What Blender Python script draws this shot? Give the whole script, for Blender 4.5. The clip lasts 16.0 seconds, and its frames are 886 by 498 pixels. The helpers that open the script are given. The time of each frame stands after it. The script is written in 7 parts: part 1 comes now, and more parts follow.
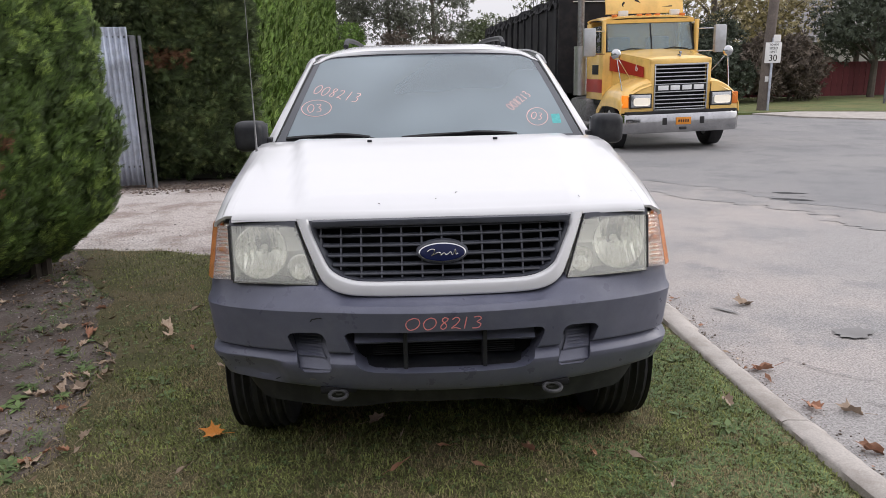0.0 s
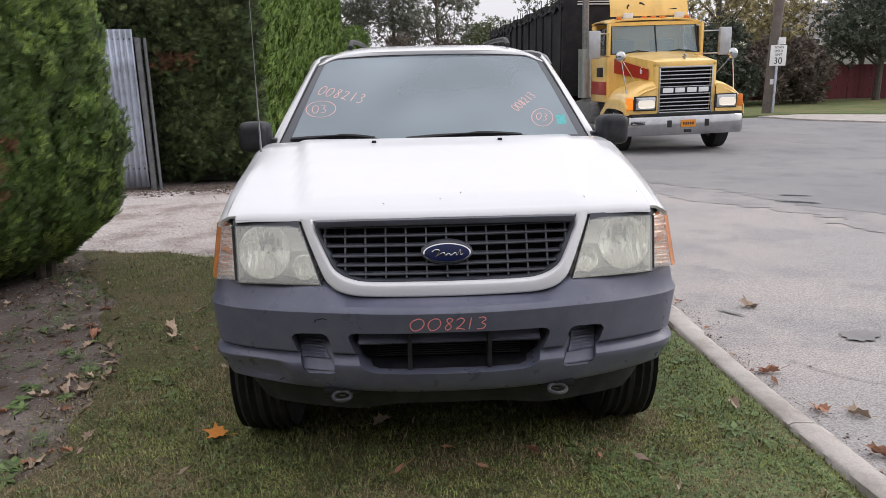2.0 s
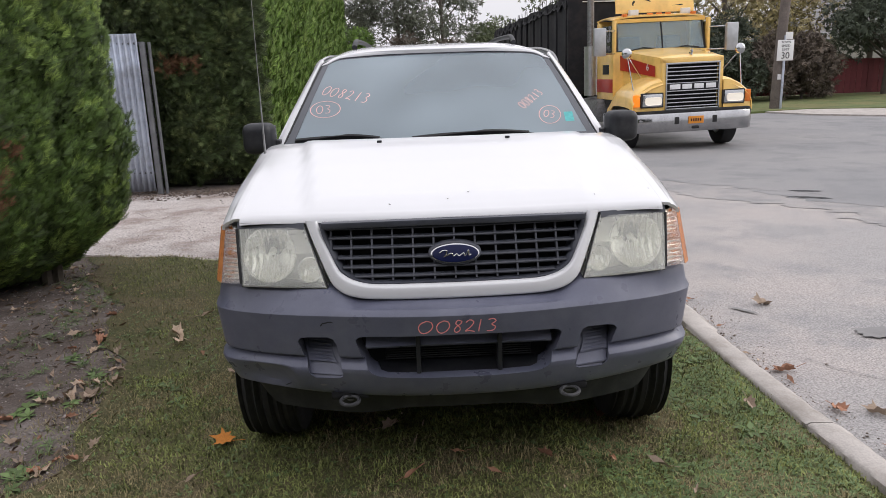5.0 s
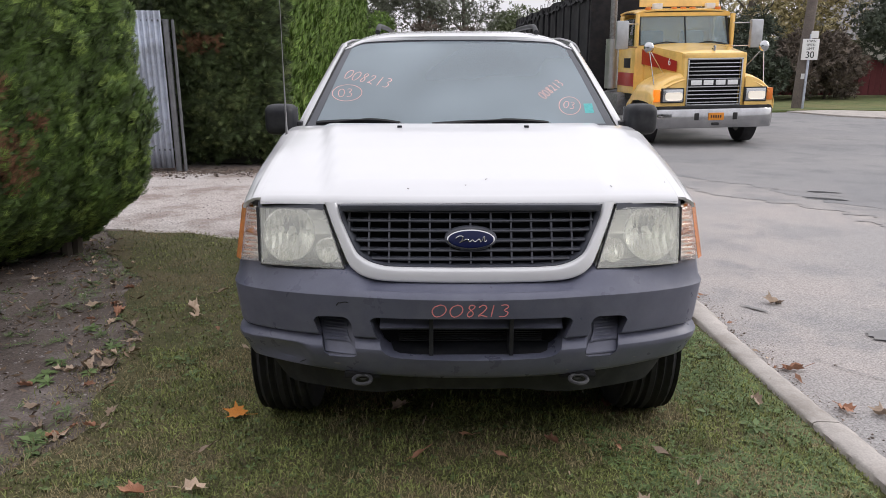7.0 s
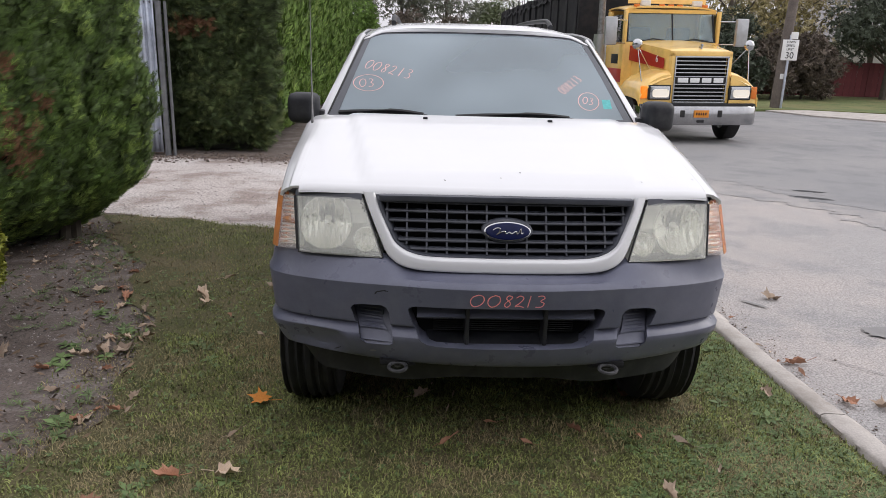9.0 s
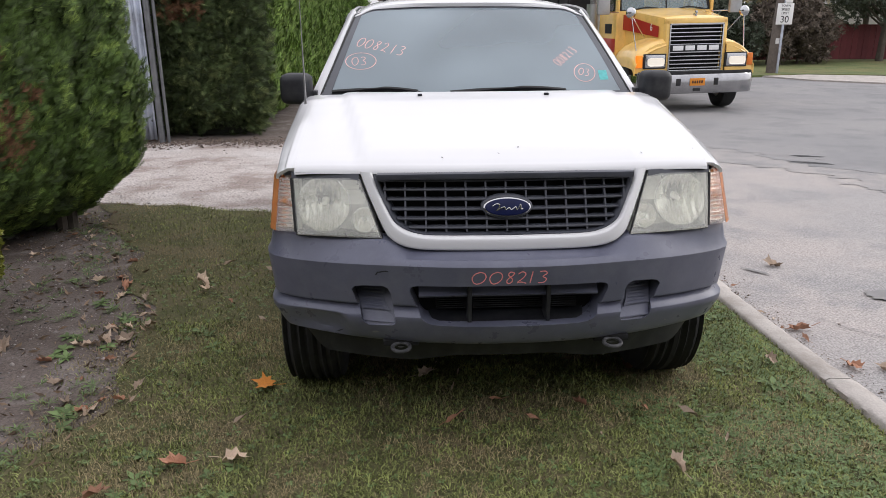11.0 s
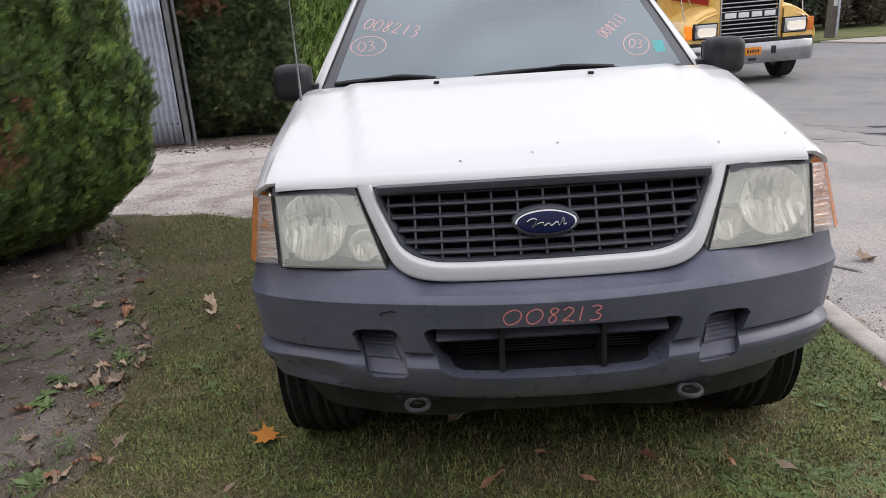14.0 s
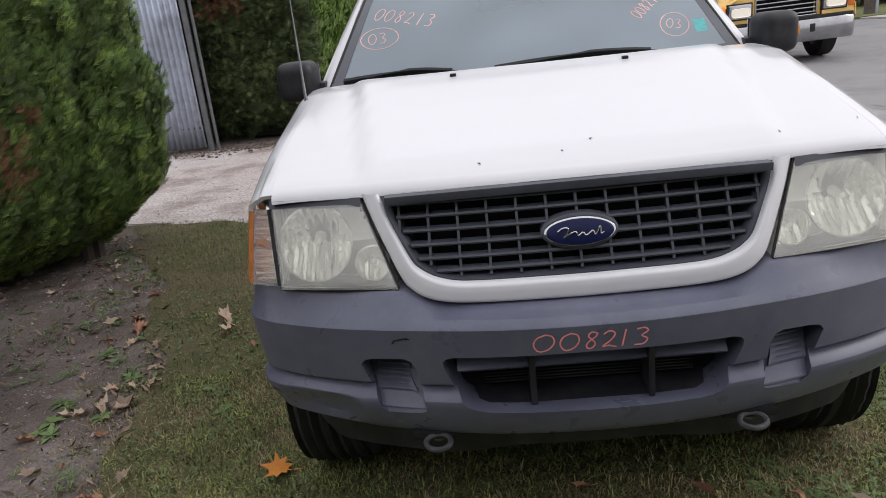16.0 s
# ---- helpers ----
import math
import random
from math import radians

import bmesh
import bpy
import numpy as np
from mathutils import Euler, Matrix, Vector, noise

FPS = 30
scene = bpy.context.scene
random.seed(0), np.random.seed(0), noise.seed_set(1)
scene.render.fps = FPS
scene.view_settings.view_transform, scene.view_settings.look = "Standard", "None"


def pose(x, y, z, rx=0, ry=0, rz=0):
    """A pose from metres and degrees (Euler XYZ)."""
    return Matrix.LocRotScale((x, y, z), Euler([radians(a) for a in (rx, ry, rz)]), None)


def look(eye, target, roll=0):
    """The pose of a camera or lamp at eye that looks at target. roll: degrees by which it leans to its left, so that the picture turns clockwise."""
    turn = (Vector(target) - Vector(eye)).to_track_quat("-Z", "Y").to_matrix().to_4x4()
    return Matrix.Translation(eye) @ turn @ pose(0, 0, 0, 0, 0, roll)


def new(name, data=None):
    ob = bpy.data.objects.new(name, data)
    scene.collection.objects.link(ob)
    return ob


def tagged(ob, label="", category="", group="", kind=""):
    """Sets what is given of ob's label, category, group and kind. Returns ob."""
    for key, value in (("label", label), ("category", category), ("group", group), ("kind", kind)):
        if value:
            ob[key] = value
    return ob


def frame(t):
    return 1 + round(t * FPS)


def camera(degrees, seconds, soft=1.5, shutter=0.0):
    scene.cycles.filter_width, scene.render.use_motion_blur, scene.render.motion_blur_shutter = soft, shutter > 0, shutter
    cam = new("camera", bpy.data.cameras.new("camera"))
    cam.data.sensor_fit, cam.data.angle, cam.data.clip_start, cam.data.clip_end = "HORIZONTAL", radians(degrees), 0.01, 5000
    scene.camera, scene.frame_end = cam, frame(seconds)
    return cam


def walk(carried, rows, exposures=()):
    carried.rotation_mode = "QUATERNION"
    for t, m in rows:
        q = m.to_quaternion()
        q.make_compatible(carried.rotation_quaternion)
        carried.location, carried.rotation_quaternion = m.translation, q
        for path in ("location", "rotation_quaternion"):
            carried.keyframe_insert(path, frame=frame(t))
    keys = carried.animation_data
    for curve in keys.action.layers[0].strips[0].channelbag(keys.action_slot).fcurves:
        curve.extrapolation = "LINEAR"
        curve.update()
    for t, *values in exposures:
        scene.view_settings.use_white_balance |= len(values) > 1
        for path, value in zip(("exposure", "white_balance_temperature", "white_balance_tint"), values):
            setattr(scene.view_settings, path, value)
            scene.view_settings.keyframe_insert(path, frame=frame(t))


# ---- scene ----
cam = camera(63.5, 16.0, soft=0.8)
PATH = [
    (0, (-0.104, -0.02, 1.628), (-0.024, 1.916, 1.135), -1.1),
    (0.5, (-0.082, -0.017, 1.628), (-0.007, 1.923, 1.148), -2.9),
    (1, (-0.086, -0.01, 1.623), (0.019, 1.926, 1.134), -3.1),
    (1.5, (-0.105, -0.007, 1.62), (-0.036, 1.933, 1.142), -1.8),
    (2, (-0.106, -0.01, 1.616), (-0.037, 1.929, 1.131), -1.1),
    (2.5, (-0.111, -0.002, 1.611), (0.002, 1.927, 1.095), -0.2),
    (3, (-0.121, -0.003, 1.61), (-0.046, 1.932, 1.109), -0.6),
    (5.3, (-0.104, 0.045, 1.6), (-0.055, 1.985, 1.117), -2.0),
    (5.5, (-0.103, 0.043, 1.597), (-0.038, 1.98, 1.102), -1.5),
    (6, (-0.093, 0.038, 1.587), (-0.175, 1.973, 1.088), -2.2),
    (6.5, (-0.06, 0.042, 1.587), (-0.193, 1.966, 1.057), -2.1),
    (7, (-0.12, 0.001, 1.604), (-0.107, 1.933, 1.089), -0.0),
    (7.5, (-0.243, -0.025, 1.607), (-0.165, 1.903, 1.081), -0.1),
    (8, (-0.326, -0.038, 1.603), (-0.215, 1.869, 1.008), 0.5),
    (8.5, (-0.361, -0.053, 1.618), (-0.259, 1.864, 1.059), 1.2),
    (9, (-0.356, -0.042, 1.616), (-0.271, 1.881, 1.076), 1.7),
    (9.2, (-0.356, -0.043, 1.613), (-0.336, 1.884, 1.078), 1.5),
    (11.3, (-0.359, -0.015, 1.607), (-0.268, 1.89, 1.004), -0.4),
    (11.5, (-0.364, -0.026, 1.605), (-0.301, 1.88, 1.002), -0.9),
    (12, (-0.364, 0.005, 1.593), (-0.31, 1.904, 0.966), -0.3),
    (12.5, (-0.32, 0.15, 1.559), (-0.359, 2.054, 0.949), -0.8),
    (13, (-0.181, 0.361, 1.558), (-0.292, 2.282, 1.014), -3.8),
    (13.5, (-0.165, 0.454, 1.556), (-0.299, 2.365, 0.982), -4.8),
    (14, (-0.254, 0.579, 1.552), (-0.299, 2.477, 0.923), -3.8),
    (14.5, (-0.403, 0.646, 1.552), (-0.432, 2.541, 0.915), -3.0),
    (15, (-0.375, 0.736, 1.545), (-0.417, 2.622, 0.881), -4.1),
    (15.5, (-0.285, 0.821, 1.538), (-0.383, 2.719, 0.913), -4.4),
    (16, (-0.223, 0.848, 1.519), (-0.357, 2.739, 0.883), -6.3),
]
walk(cam, [(t, look(eye, target, roll)) for t, eye, target, roll in PATH], [(0, 0.0), (9, 0.0), (11.5, 0.06), (12.5, 0.06), (14.5, -0.04), (16, -0.12)])

# ---------------------------------------------------------------- light
world = bpy.data.worlds.new("overcast")
scene.world = world
world.use_nodes = True
wn, wl = world.node_tree.nodes, world.node_tree.links
wn.clear()
w_out = wn.new("ShaderNodeOutputWorld")
w_bg = wn.new("ShaderNodeBackground")
w_sky = wn.new("ShaderNodeTexSky")
w_sky.sky_type = "NISHITA"
w_sky.sun_disc = False
w_sky.sun_elevation = radians(30)
w_sky.sun_rotation = radians(79)
w_sky.dust_density = 4.0
w_grey = wn.new("ShaderNodeHueSaturation")
w_grey.inputs["Saturation"].default_value = 0.22
w_mix = wn.new("ShaderNodeMixRGB")
w_mix.inputs[0].default_value = 0.72
w_mix.inputs[2].default_value = (10.80, 10.62, 11.35, 1)
wl.new(w_sky.outputs[0], w_grey.inputs["Color"])
wl.new(w_grey.outputs[0], w_mix.inputs[1])
# an overcast sky is brightest overhead
w_dir = wn.new("ShaderNodeTexCoord")
w_sep = wn.new("ShaderNodeSeparateXYZ")
w_up = wn.new("ShaderNodeMapRange")
w_up.inputs[1].default_value, w_up.inputs[2].default_value, w_up.inputs[3].default_value, w_up.inputs[4].default_value = 0.0, 1.0, 0.76, 1.44
w_mul = wn.new("ShaderNodeVectorMath")
w_mul.operation = "SCALE"
wl.new(w_dir.outputs["Generated"], w_sep.inputs[0])
wl.new(w_sep.outputs["Z"], w_up.inputs[0])
wl.new(w_mix.outputs[0], w_mul.inputs[0])
wl.new(w_up.outputs[0], w_mul.inputs["Scale"])
wl.new(w_mul.outputs[0], w_bg.inputs[0])
w_bg.inputs[1].default_value = 0.123
wl.new(w_bg.outputs[0], w_out.inputs[0])
sun = new("sun", bpy.data.lights.new("sun", "SUN"))
sun.data.energy, sun.data.angle, sun.data.color = 0.7, radians(25), (1.0, 0.95, 0.93)
sun.matrix_world = look((20.0, 4.0, 12.0), (0, 0, 0))

# ---------------------------------------------------------------- materials
def material(name, color, rough=0.6, metal=0.0, vary=0.0, scale=6.0, fine=0.0, fine_scale=80.0, bump=0.0, bump_scale=60.0,
             dirt=None, dirt_amount=0.0, dirt_scale=2.0, coat=0.0, island=0.0, obj=0.0, transmission=0.0, ior=1.45,
             emit=None, emit_strength=0.0, subsurface=0.0, spec=0.5, rough_vary=0.0, coords="Object"):
    m = bpy.data.materials.new(name)
    m.use_nodes = True
    nt = m.node_tree
    n, l = nt.nodes, nt.links
    b = n["Principled BSDF"]
    b.inputs["Roughness"].default_value = rough
    b.inputs["Metallic"].default_value = metal
    b.inputs["IOR"].default_value = ior
    b.inputs["Specular IOR Level"].default_value = spec
    b.inputs["Transmission Weight"].default_value = transmission
    b.inputs["Coat Weight"].default_value = coat
    b.inputs["Coat Roughness"].default_value = 0.08
    tex = n.new("ShaderNodeTexCoord").outputs[coords]

    def noise_at(sc, detail=4.0, rgh=0.6):
        t = n.new("ShaderNodeTexNoise")
        t.inputs["Scale"].default_value = sc
        t.inputs["Detail"].default_value = detail
        t.inputs["Roughness"].default_value = rgh
        l.new(tex, t.inputs["Vector"])
        return t.outputs["Fac"]

    def scaled(sock, lo, hi, a=0.3, c=0.7):
        r = n.new("ShaderNodeMapRange")
        r.inputs[1].default_value, r.inputs[2].default_value = a, c
        r.inputs[3].default_value, r.inputs[4].default_value = lo, hi
        l.new(sock, r.inputs[0])
        return r.outputs[0]

    value = None

    def times(sock):
        nonlocal value
        if value is None:
            value = sock
        else:
            k = n.new("ShaderNodeMath")
            k.operation = "MULTIPLY"
            l.new(value, k.inputs[0]), l.new(sock, k.inputs[1])
            value = k.outputs[0]

    if vary:
        times(scaled(noise_at(scale), 1 - vary, 1 + vary))
    if fine:
        times(scaled(noise_at(fine_scale, 3.0), 1 - fine, 1 + fine))
    if island:
        g = n.new("ShaderNodeNewGeometry")
        times(scaled(g.outputs["Random Per Island"], 1 - island, 1 + island, 0, 1))
    if obj:
        o = n.new("ShaderNodeObjectInfo")
        times(scaled(o.outputs["Random"], 1 - obj, 1 + obj, 0, 1))
    col = n.new("ShaderNodeRGB")
    col.outputs[0].default_value = (*color, 1)
    out = col.outputs[0]
    if value is not None:
        h = n.new("ShaderNodeHueSaturation")
        l.new(value, h.inputs["Value"]), l.new(out, h.inputs["Color"])
        out = h.outputs[0]
    if dirt:
        mx = n.new("ShaderNodeMixRGB")
        l.new(scaled(noise_at(dirt_scale, 6.0, 0.65), 0.0, dirt_amount, 0.45, 0.68), mx.inputs[0])
        l.new(out, mx.inputs[1])
        mx.inputs[2].default_value = (*dirt, 1)
        out = mx.outputs[0]
    l.new(out, b.inputs["Base Color"])
    if rough_vary:
        l.new(scaled(noise_at(scale * 1.7), max(0.0, rough - rough_vary), min(1.0, rough + rough_vary)), b.inputs["Roughness"])
    if bump:
        bp = n.new("ShaderNodeBump")
        bp.inputs["Strength"].default_value = min(1.0, bump)
        bp.inputs["Distance"].default_value = 0.01 * bump
        l.new(noise_at(bump_scale, 5.0), bp.inputs["Height"])
        l.new(bp.outputs[0], b.inputs["Normal"])
    if emit:
        b.inputs["Emission Color"].default_value = (*emit, 1)
        b.inputs["Emission Strength"].default_value = emit_strength
    if subsurface:
        b.inputs["Subsurface Weight"].default_value = subsurface
    return m


def blend_ground(name, c1, c2, c3, s1, s2, bump, rough=0.95, w1=(0.42, 0.6), w2=(0.5, 0.62), speck=0.25, speck_scale=120):
    """Ground of three colours in patches at two sizes, with fine specks and relief."""
    m = material(name, c1, rough)
    n, l = m.node_tree.nodes, m.node_tree.links
    b = n["Principled BSDF"]
    tex = n.new("ShaderNodeTexCoord").outputs["Object"]

    def noise_of(sc, det=6.0):
        t = n.new("ShaderNodeTexNoise")
        t.inputs["Scale"].default_value, t.inputs["Detail"].default_value, t.inputs["Roughness"].default_value = sc, det, 0.65
        l.new(tex, t.inputs["Vector"])
        return t.outputs["Fac"]

    def ramp(sock, a, c):
        r = n.new("ShaderNodeMapRange")
        r.inputs[1].default_value, r.inputs[2].default_value = a, c
        l.new(sock, r.inputs[0])
        return r.outputs[0]

    m1, m2 = n.new("ShaderNodeMixRGB"), n.new("ShaderNodeMixRGB")
    m1.inputs[1].default_value, m1.inputs[2].default_value = (*c1, 1), (*c2, 1)
    m2.inputs[2].default_value = (*c3, 1)
    l.new(ramp(noise_of(s1), *w1), m1.inputs[0])
    l.new(ramp(noise_of(s2), *w2), m2.inputs[0])
    l.new(m1.outputs[0], m2.inputs[1])
    h = n.new("ShaderNodeHueSaturation")
    r = n.new("ShaderNodeMapRange")
    r.inputs[1].default_value, r.inputs[2].default_value, r.inputs[3].default_value, r.inputs[4].default_value = 0.3, 0.7, 1 - speck, 1 + speck
    l.new(noise_of(speck_scale, 2.0), r.inputs[0])
    l.new(r.outputs[0], h.inputs["Value"]), l.new(m2.outputs[0], h.inputs["Color"])
    l.new(h.outputs[0], b.inputs["Base Color"])
    bp = n.new("ShaderNodeBump")
    bp.inputs["Strength"].default_value, bp.inputs["Distance"].default_value = 0.8, bump
    l.new(noise_of(speck_scale * 0.7, 4.0), bp.inputs["Height"])
    l.new(bp.outputs[0], b.inputs["Normal"])
    return m


M = {}
M["paint"] = material("white_car_paint", (0.71, 0.71, 0.725), 0.26, vary=0.012, scale=2, coat=0.7, dirt=(0.72, 0.71, 0.69), dirt_amount=0.08, dirt_scale=1.3)
M["bumper"] = material("grey_bumper_plastic", (0.112, 0.118, 0.164), 0.34, vary=0.10, scale=5, fine=0.08, fine_scale=300, bump=0.10, bump_scale=700, dirt=(0.170, 0.175, 0.220), dirt_amount=0.5, dirt_scale=7, rough_vary=0.1)
M["black_plastic"] = material("black_plastic", (0.014, 0.015, 0.019), 0.5, vary=0.2, scale=8, dirt=(0.06, 0.06, 0.06), dirt_amount=0.4, dirt_scale=12)
M["grille_plastic"] = material("dark_grille_plastic", (0.056, 0.060, 0.076), 0.42, vary=0.2, scale=10, dirt=(0.07, 0.072, 0.08), dirt_amount=0.4, dirt_scale=15)
# near-black that paints the shade inside openings and beneath bodies
M["void"] = material("cavity_shade", (0.008, 0.008, 0.009), 0.9, vary=0.3, scale=8)
M["radiator"] = material("radiator_fins", (0.02, 0.02, 0.022), 0.6, vary=0.3, scale=20)
M["chrome"] = material("chrome", (0.50, 0.51, 0.52), 0.18, 1.0, vary=0.06, scale=9, rough_vary=0.05)
M["hook"] = material("dull_painted_steel", (0.05, 0.05, 0.055), 0.6, vary=0.25, scale=30, dirt=(0.13, 0.13, 0.13), dirt_amount=0.5, dirt_scale=30)
M["steel"] = material("dull_steel", (0.28, 0.28, 0.29), 0.5, 0.7, vary=0.2, scale=14, dirt=(0.12, 0.1, 0.08), dirt_amount=0.5, dirt_scale=20)
M["bright_steel"] = material("brushed_bright_steel", (0.46, 0.47, 0.48), 0.38, 0.75, vary=0.12, scale=6, dirt=(0.35, 0.34, 0.33), dirt_amount=0.4, dirt_scale=5)
M["reflector"] = material("lamp_reflector", (0.93, 0.93, 0.88), 0.14, 0.92, vary=0.05, scale=20)
M["lens"] = material("hazed_lamp_lens", (0.98, 0.98, 0.92), 0.03, transmission=0.76, ior=1.30, vary=0.05, scale=12, rough_vary=0.1)
M["lamp_house"] = material("lamp_housing", (0.88, 0.88, 0.82), 0.35, 0.1, vary=0.1, scale=12)
M["clear_lens"] = material("clear_ribbed_lens", (0.96, 0.92, 0.89), 0.10, transmission=0.88, ior=1.4, vary=0.1, scale=30, bump=0.5, bump_scale=120)
M["amber"] = material("amber_lens", (0.97, 0.44, 0.17), 0.15, transmission=0.6, ior=1.4, vary=0.12, scale=25, bump=0.3, bump_scale=120)
def hazy_glass(name, tint, haze, amount):
    """Clear glass with a pale film that paints sky reflection: see-through, a little scattering, and a mirror gloss
    that grows at grazing views.
    """
    m = bpy.data.materials.new(name)
    m.use_nodes = True
    n, l = m.node_tree.nodes, m.node_tree.links
    n.remove(n["Principled BSDF"])
    out = n["Material Output"]
    clear, veil, gloss = n.new("ShaderNodeBsdfTransparent"), n.new("ShaderNodeBsdfDiffuse"), n.new("ShaderNodeBsdfGlossy")
    clear.inputs[0].default_value, veil.inputs[0].default_value = (*tint, 1), (*haze, 1)
    gloss.inputs["Roughness"].default_value = 0.03
    t = n.new("ShaderNodeTexNoise")
    t.inputs["Scale"].default_value, t.inputs["Detail"].default_value = 1.6, 1.0
    l.new(n.new("ShaderNodeTexCoord").outputs["Object"], t.inputs["Vector"])
    r = n.new("ShaderNodeMapRange")
    r.inputs[1].default_value, r.inputs[2].default_value, r.inputs[3].default_value, r.inputs[4].default_value = 0.3, 0.7, amount * 0.78, amount * 1.22
    l.new(t.outputs["Fac"], r.inputs[0])
    film, shine = n.new("ShaderNodeMixShader"), n.new("ShaderNodeMixShader")
    l.new(r.outputs[0], film.inputs[0]), l.new(clear.outputs[0], film.inputs[1]), l.new(veil.outputs[0], film.inputs[2])
    fr = n.new("ShaderNodeFresnel")
    fr.inputs[0].default_value = 1.5
    l.new(fr.outputs[0], shine.inputs[0]), l.new(film.outputs[0], shine.inputs[1]), l.new(gloss.outputs[0], shine.inputs[2])
    l.new(shine.outputs[0], out.inputs["Surface"])
    return m


# bluish film colour stands in for the sky mirrored in the windscreen
M["screen"] = hazy_glass("sky_veiled_windscreen_glass", (0.78, 0.87, 0.90), (0.66, 0.80, 0.89), 0.32)
M["privacy"] = hazy_glass("tinted_side_glass", (0.70, 0.76, 0.76), (0.4, 0.42, 0.44), 0.05)
M["lorry_glass"] = hazy_glass("lorry_windscreen_glass", (0.70, 0.80, 0.82), (0.58, 0.68, 0.70), 0.20)
M["glass"] = hazy_glass("car_glass", (0.85, 0.90, 0.90), (0.6, 0.62, 0.64), 0.05)
M["border"] = material("printed_glass_border", (0.085, 0.09, 0.105), 0.25, vary=0.1, scale=4)
M["rubber"] = material("tyre_rubber", (0.018, 0.018, 0.02), 0.75, vary=0.3, scale=14, dirt=(0.05, 0.047, 0.042), dirt_amount=0.35, dirt_scale=10, bump=0.2, bump_scale=150)
M["seal"] = material("black_rubber_seal", (0.012, 0.012, 0.013), 0.6, vary=0.2, scale=20)
M["rim"] = material("alloy_rim", (0.42, 0.43, 0.44), 0.35, 0.8, vary=0.1, scale=10)
M["badge_blue"] = material("badge_blue", (0.005, 0.009, 0.05), 0.4, vary=0.1, scale=40, spec=0.25)
M["marker"] = material("red_marker", (0.92, 0.34, 0.33), 0.7, vary=0.25, scale=60)
M["marker_pale"] = material("faded_red_marker", (0.74, 0.47, 0.44), 0.8, vary=0.25, scale=60)
M["sticker"] = material("teal_sticker", (0.08, 0.42, 0.42), 0.5, vary=0.2, scale=40)
M["cabin"] = material("grey_cabin_trim", (0.26, 0.265, 0.27), 0.85, vary=0.15, scale=12)
M["seat"] = material("grey_seat_cloth", (0.36, 0.36, 0.36), 0.95, vary=0.1, scale=6)
M["red_lamp"] = material("red_tail_lens", (0.5, 0.02, 0.02), 0.2, vary=0.1, scale=20)

M["truck_yellow"] = material("yellow_truck_paint", (0.93, 0.60, 0.18), 0.22, vary=0.06, scale=3, coat=0.4, dirt=(0.45, 0.3, 0.1), dirt_amount=0.35, dirt_scale=2.5)
M["worn_chrome"] = material("worn_bumper_chrome", (0.42, 0.42, 0.43), 0.16, 1.0, vary=0.15, scale=4, rough_vary=0.1)
M["truck_red"] = material("red_truck_stripe", (0.42, 0.025, 0.018), 0.35, vary=0.1, scale=4, coat=0.3)
M["truck_dark"] = material("dark_chassis", (0.018, 0.018, 0.02), 0.7, vary=0.3, scale=5, dirt=(0.06, 0.055, 0.045), dirt_amount=0.5, dirt_scale=4)
M["tarp"] = material("black_mesh_tarp", (0.010, 0.010, 0.012), 0.85, vary=0.35, scale=3, bump=1.0, bump_scale=14)
M["trailer_dark"] = material("black_trailer_paint", (0.013, 0.013, 0.016), 0.85, vary=0.3, scale=2, dirt=(0.05, 0.045, 0.045), dirt_amount=0.5, dirt_scale=3)
M["white_paint"] = material("white_paint", (0.75, 0.75, 0.74), 0.5, vary=0.08, scale=8, dirt=(0.45, 0.43, 0.4), dirt_amount=0.3, dirt_scale=6)
M["bar_white"] = material("pale_emblem_bar", (0.8, 0.8, 0.8), 0.35, vary=0.05, scale=20)
M["plate"] = material("orange_plate", (0.72, 0.26, 0.03), 0.5, vary=0.1, scale=20)
M["ink"] = material("black_ink", (0.012, 0.012, 0.014), 0.6, vary=0.1, scale=30)
M["head_on"] = material("lit_headlamp", (0.45, 0.43, 0.38), 0.15, emit=(1.0, 0.90, 0.80), emit_strength=0.55)
M["amber_on"] = material("lit_amber_lamp", (0.8, 0.22, 0.02), 0.3, emit=(1.0, 0.24, 0.01), emit_strength=0.6)
M["amber_off"] = material("amber_marker_lamp", (0.75, 0.2, 0.03), 0.3, vary=0.1, scale=30)
M["red_on"] = material("lit_red_marker", (0.6, 0.03, 0.02), 0.3, emit=(1.0, 0.05, 0.03), emit_strength=1.4)

M["road"] = blend_ground("worn_asphalt", (0.335, 0.320, 0.313), (0.395, 0.360, 0.342), (0.275, 0.270, 0.270), 0.6, 1.1, 0.007, 0.9, (0.42, 0.60), (0.50, 0.66), 0.38, 85)
M["lane"] = blend_ground("darker_asphalt", (0.235, 0.232, 0.236), (0.275, 0.266, 0.264), (0.195, 0.196, 0.20), 0.4, 0.9, 0.005, 0.88, (0.40, 0.62), (0.50, 0.64), 0.26, 110)
M["lane_edge"] = blend_ground("half_worn_asphalt", (0.285, 0.276, 0.273), (0.340, 0.318, 0.306), (0.240, 0.236, 0.238), 0.6, 1.1, 0.006, 0.9, (0.40, 0.62), (0.48, 0.64), 0.34, 90)
M["gravel"] = blend_ground("trodden_gravel", (0.49, 0.44, 0.415), (0.31, 0.255, 0.23), (0.57, 0.535, 0.515), 1.7, 0.6, 0.016, 0.95, (0.46, 0.60), (0.46, 0.62), 0.5, 48)
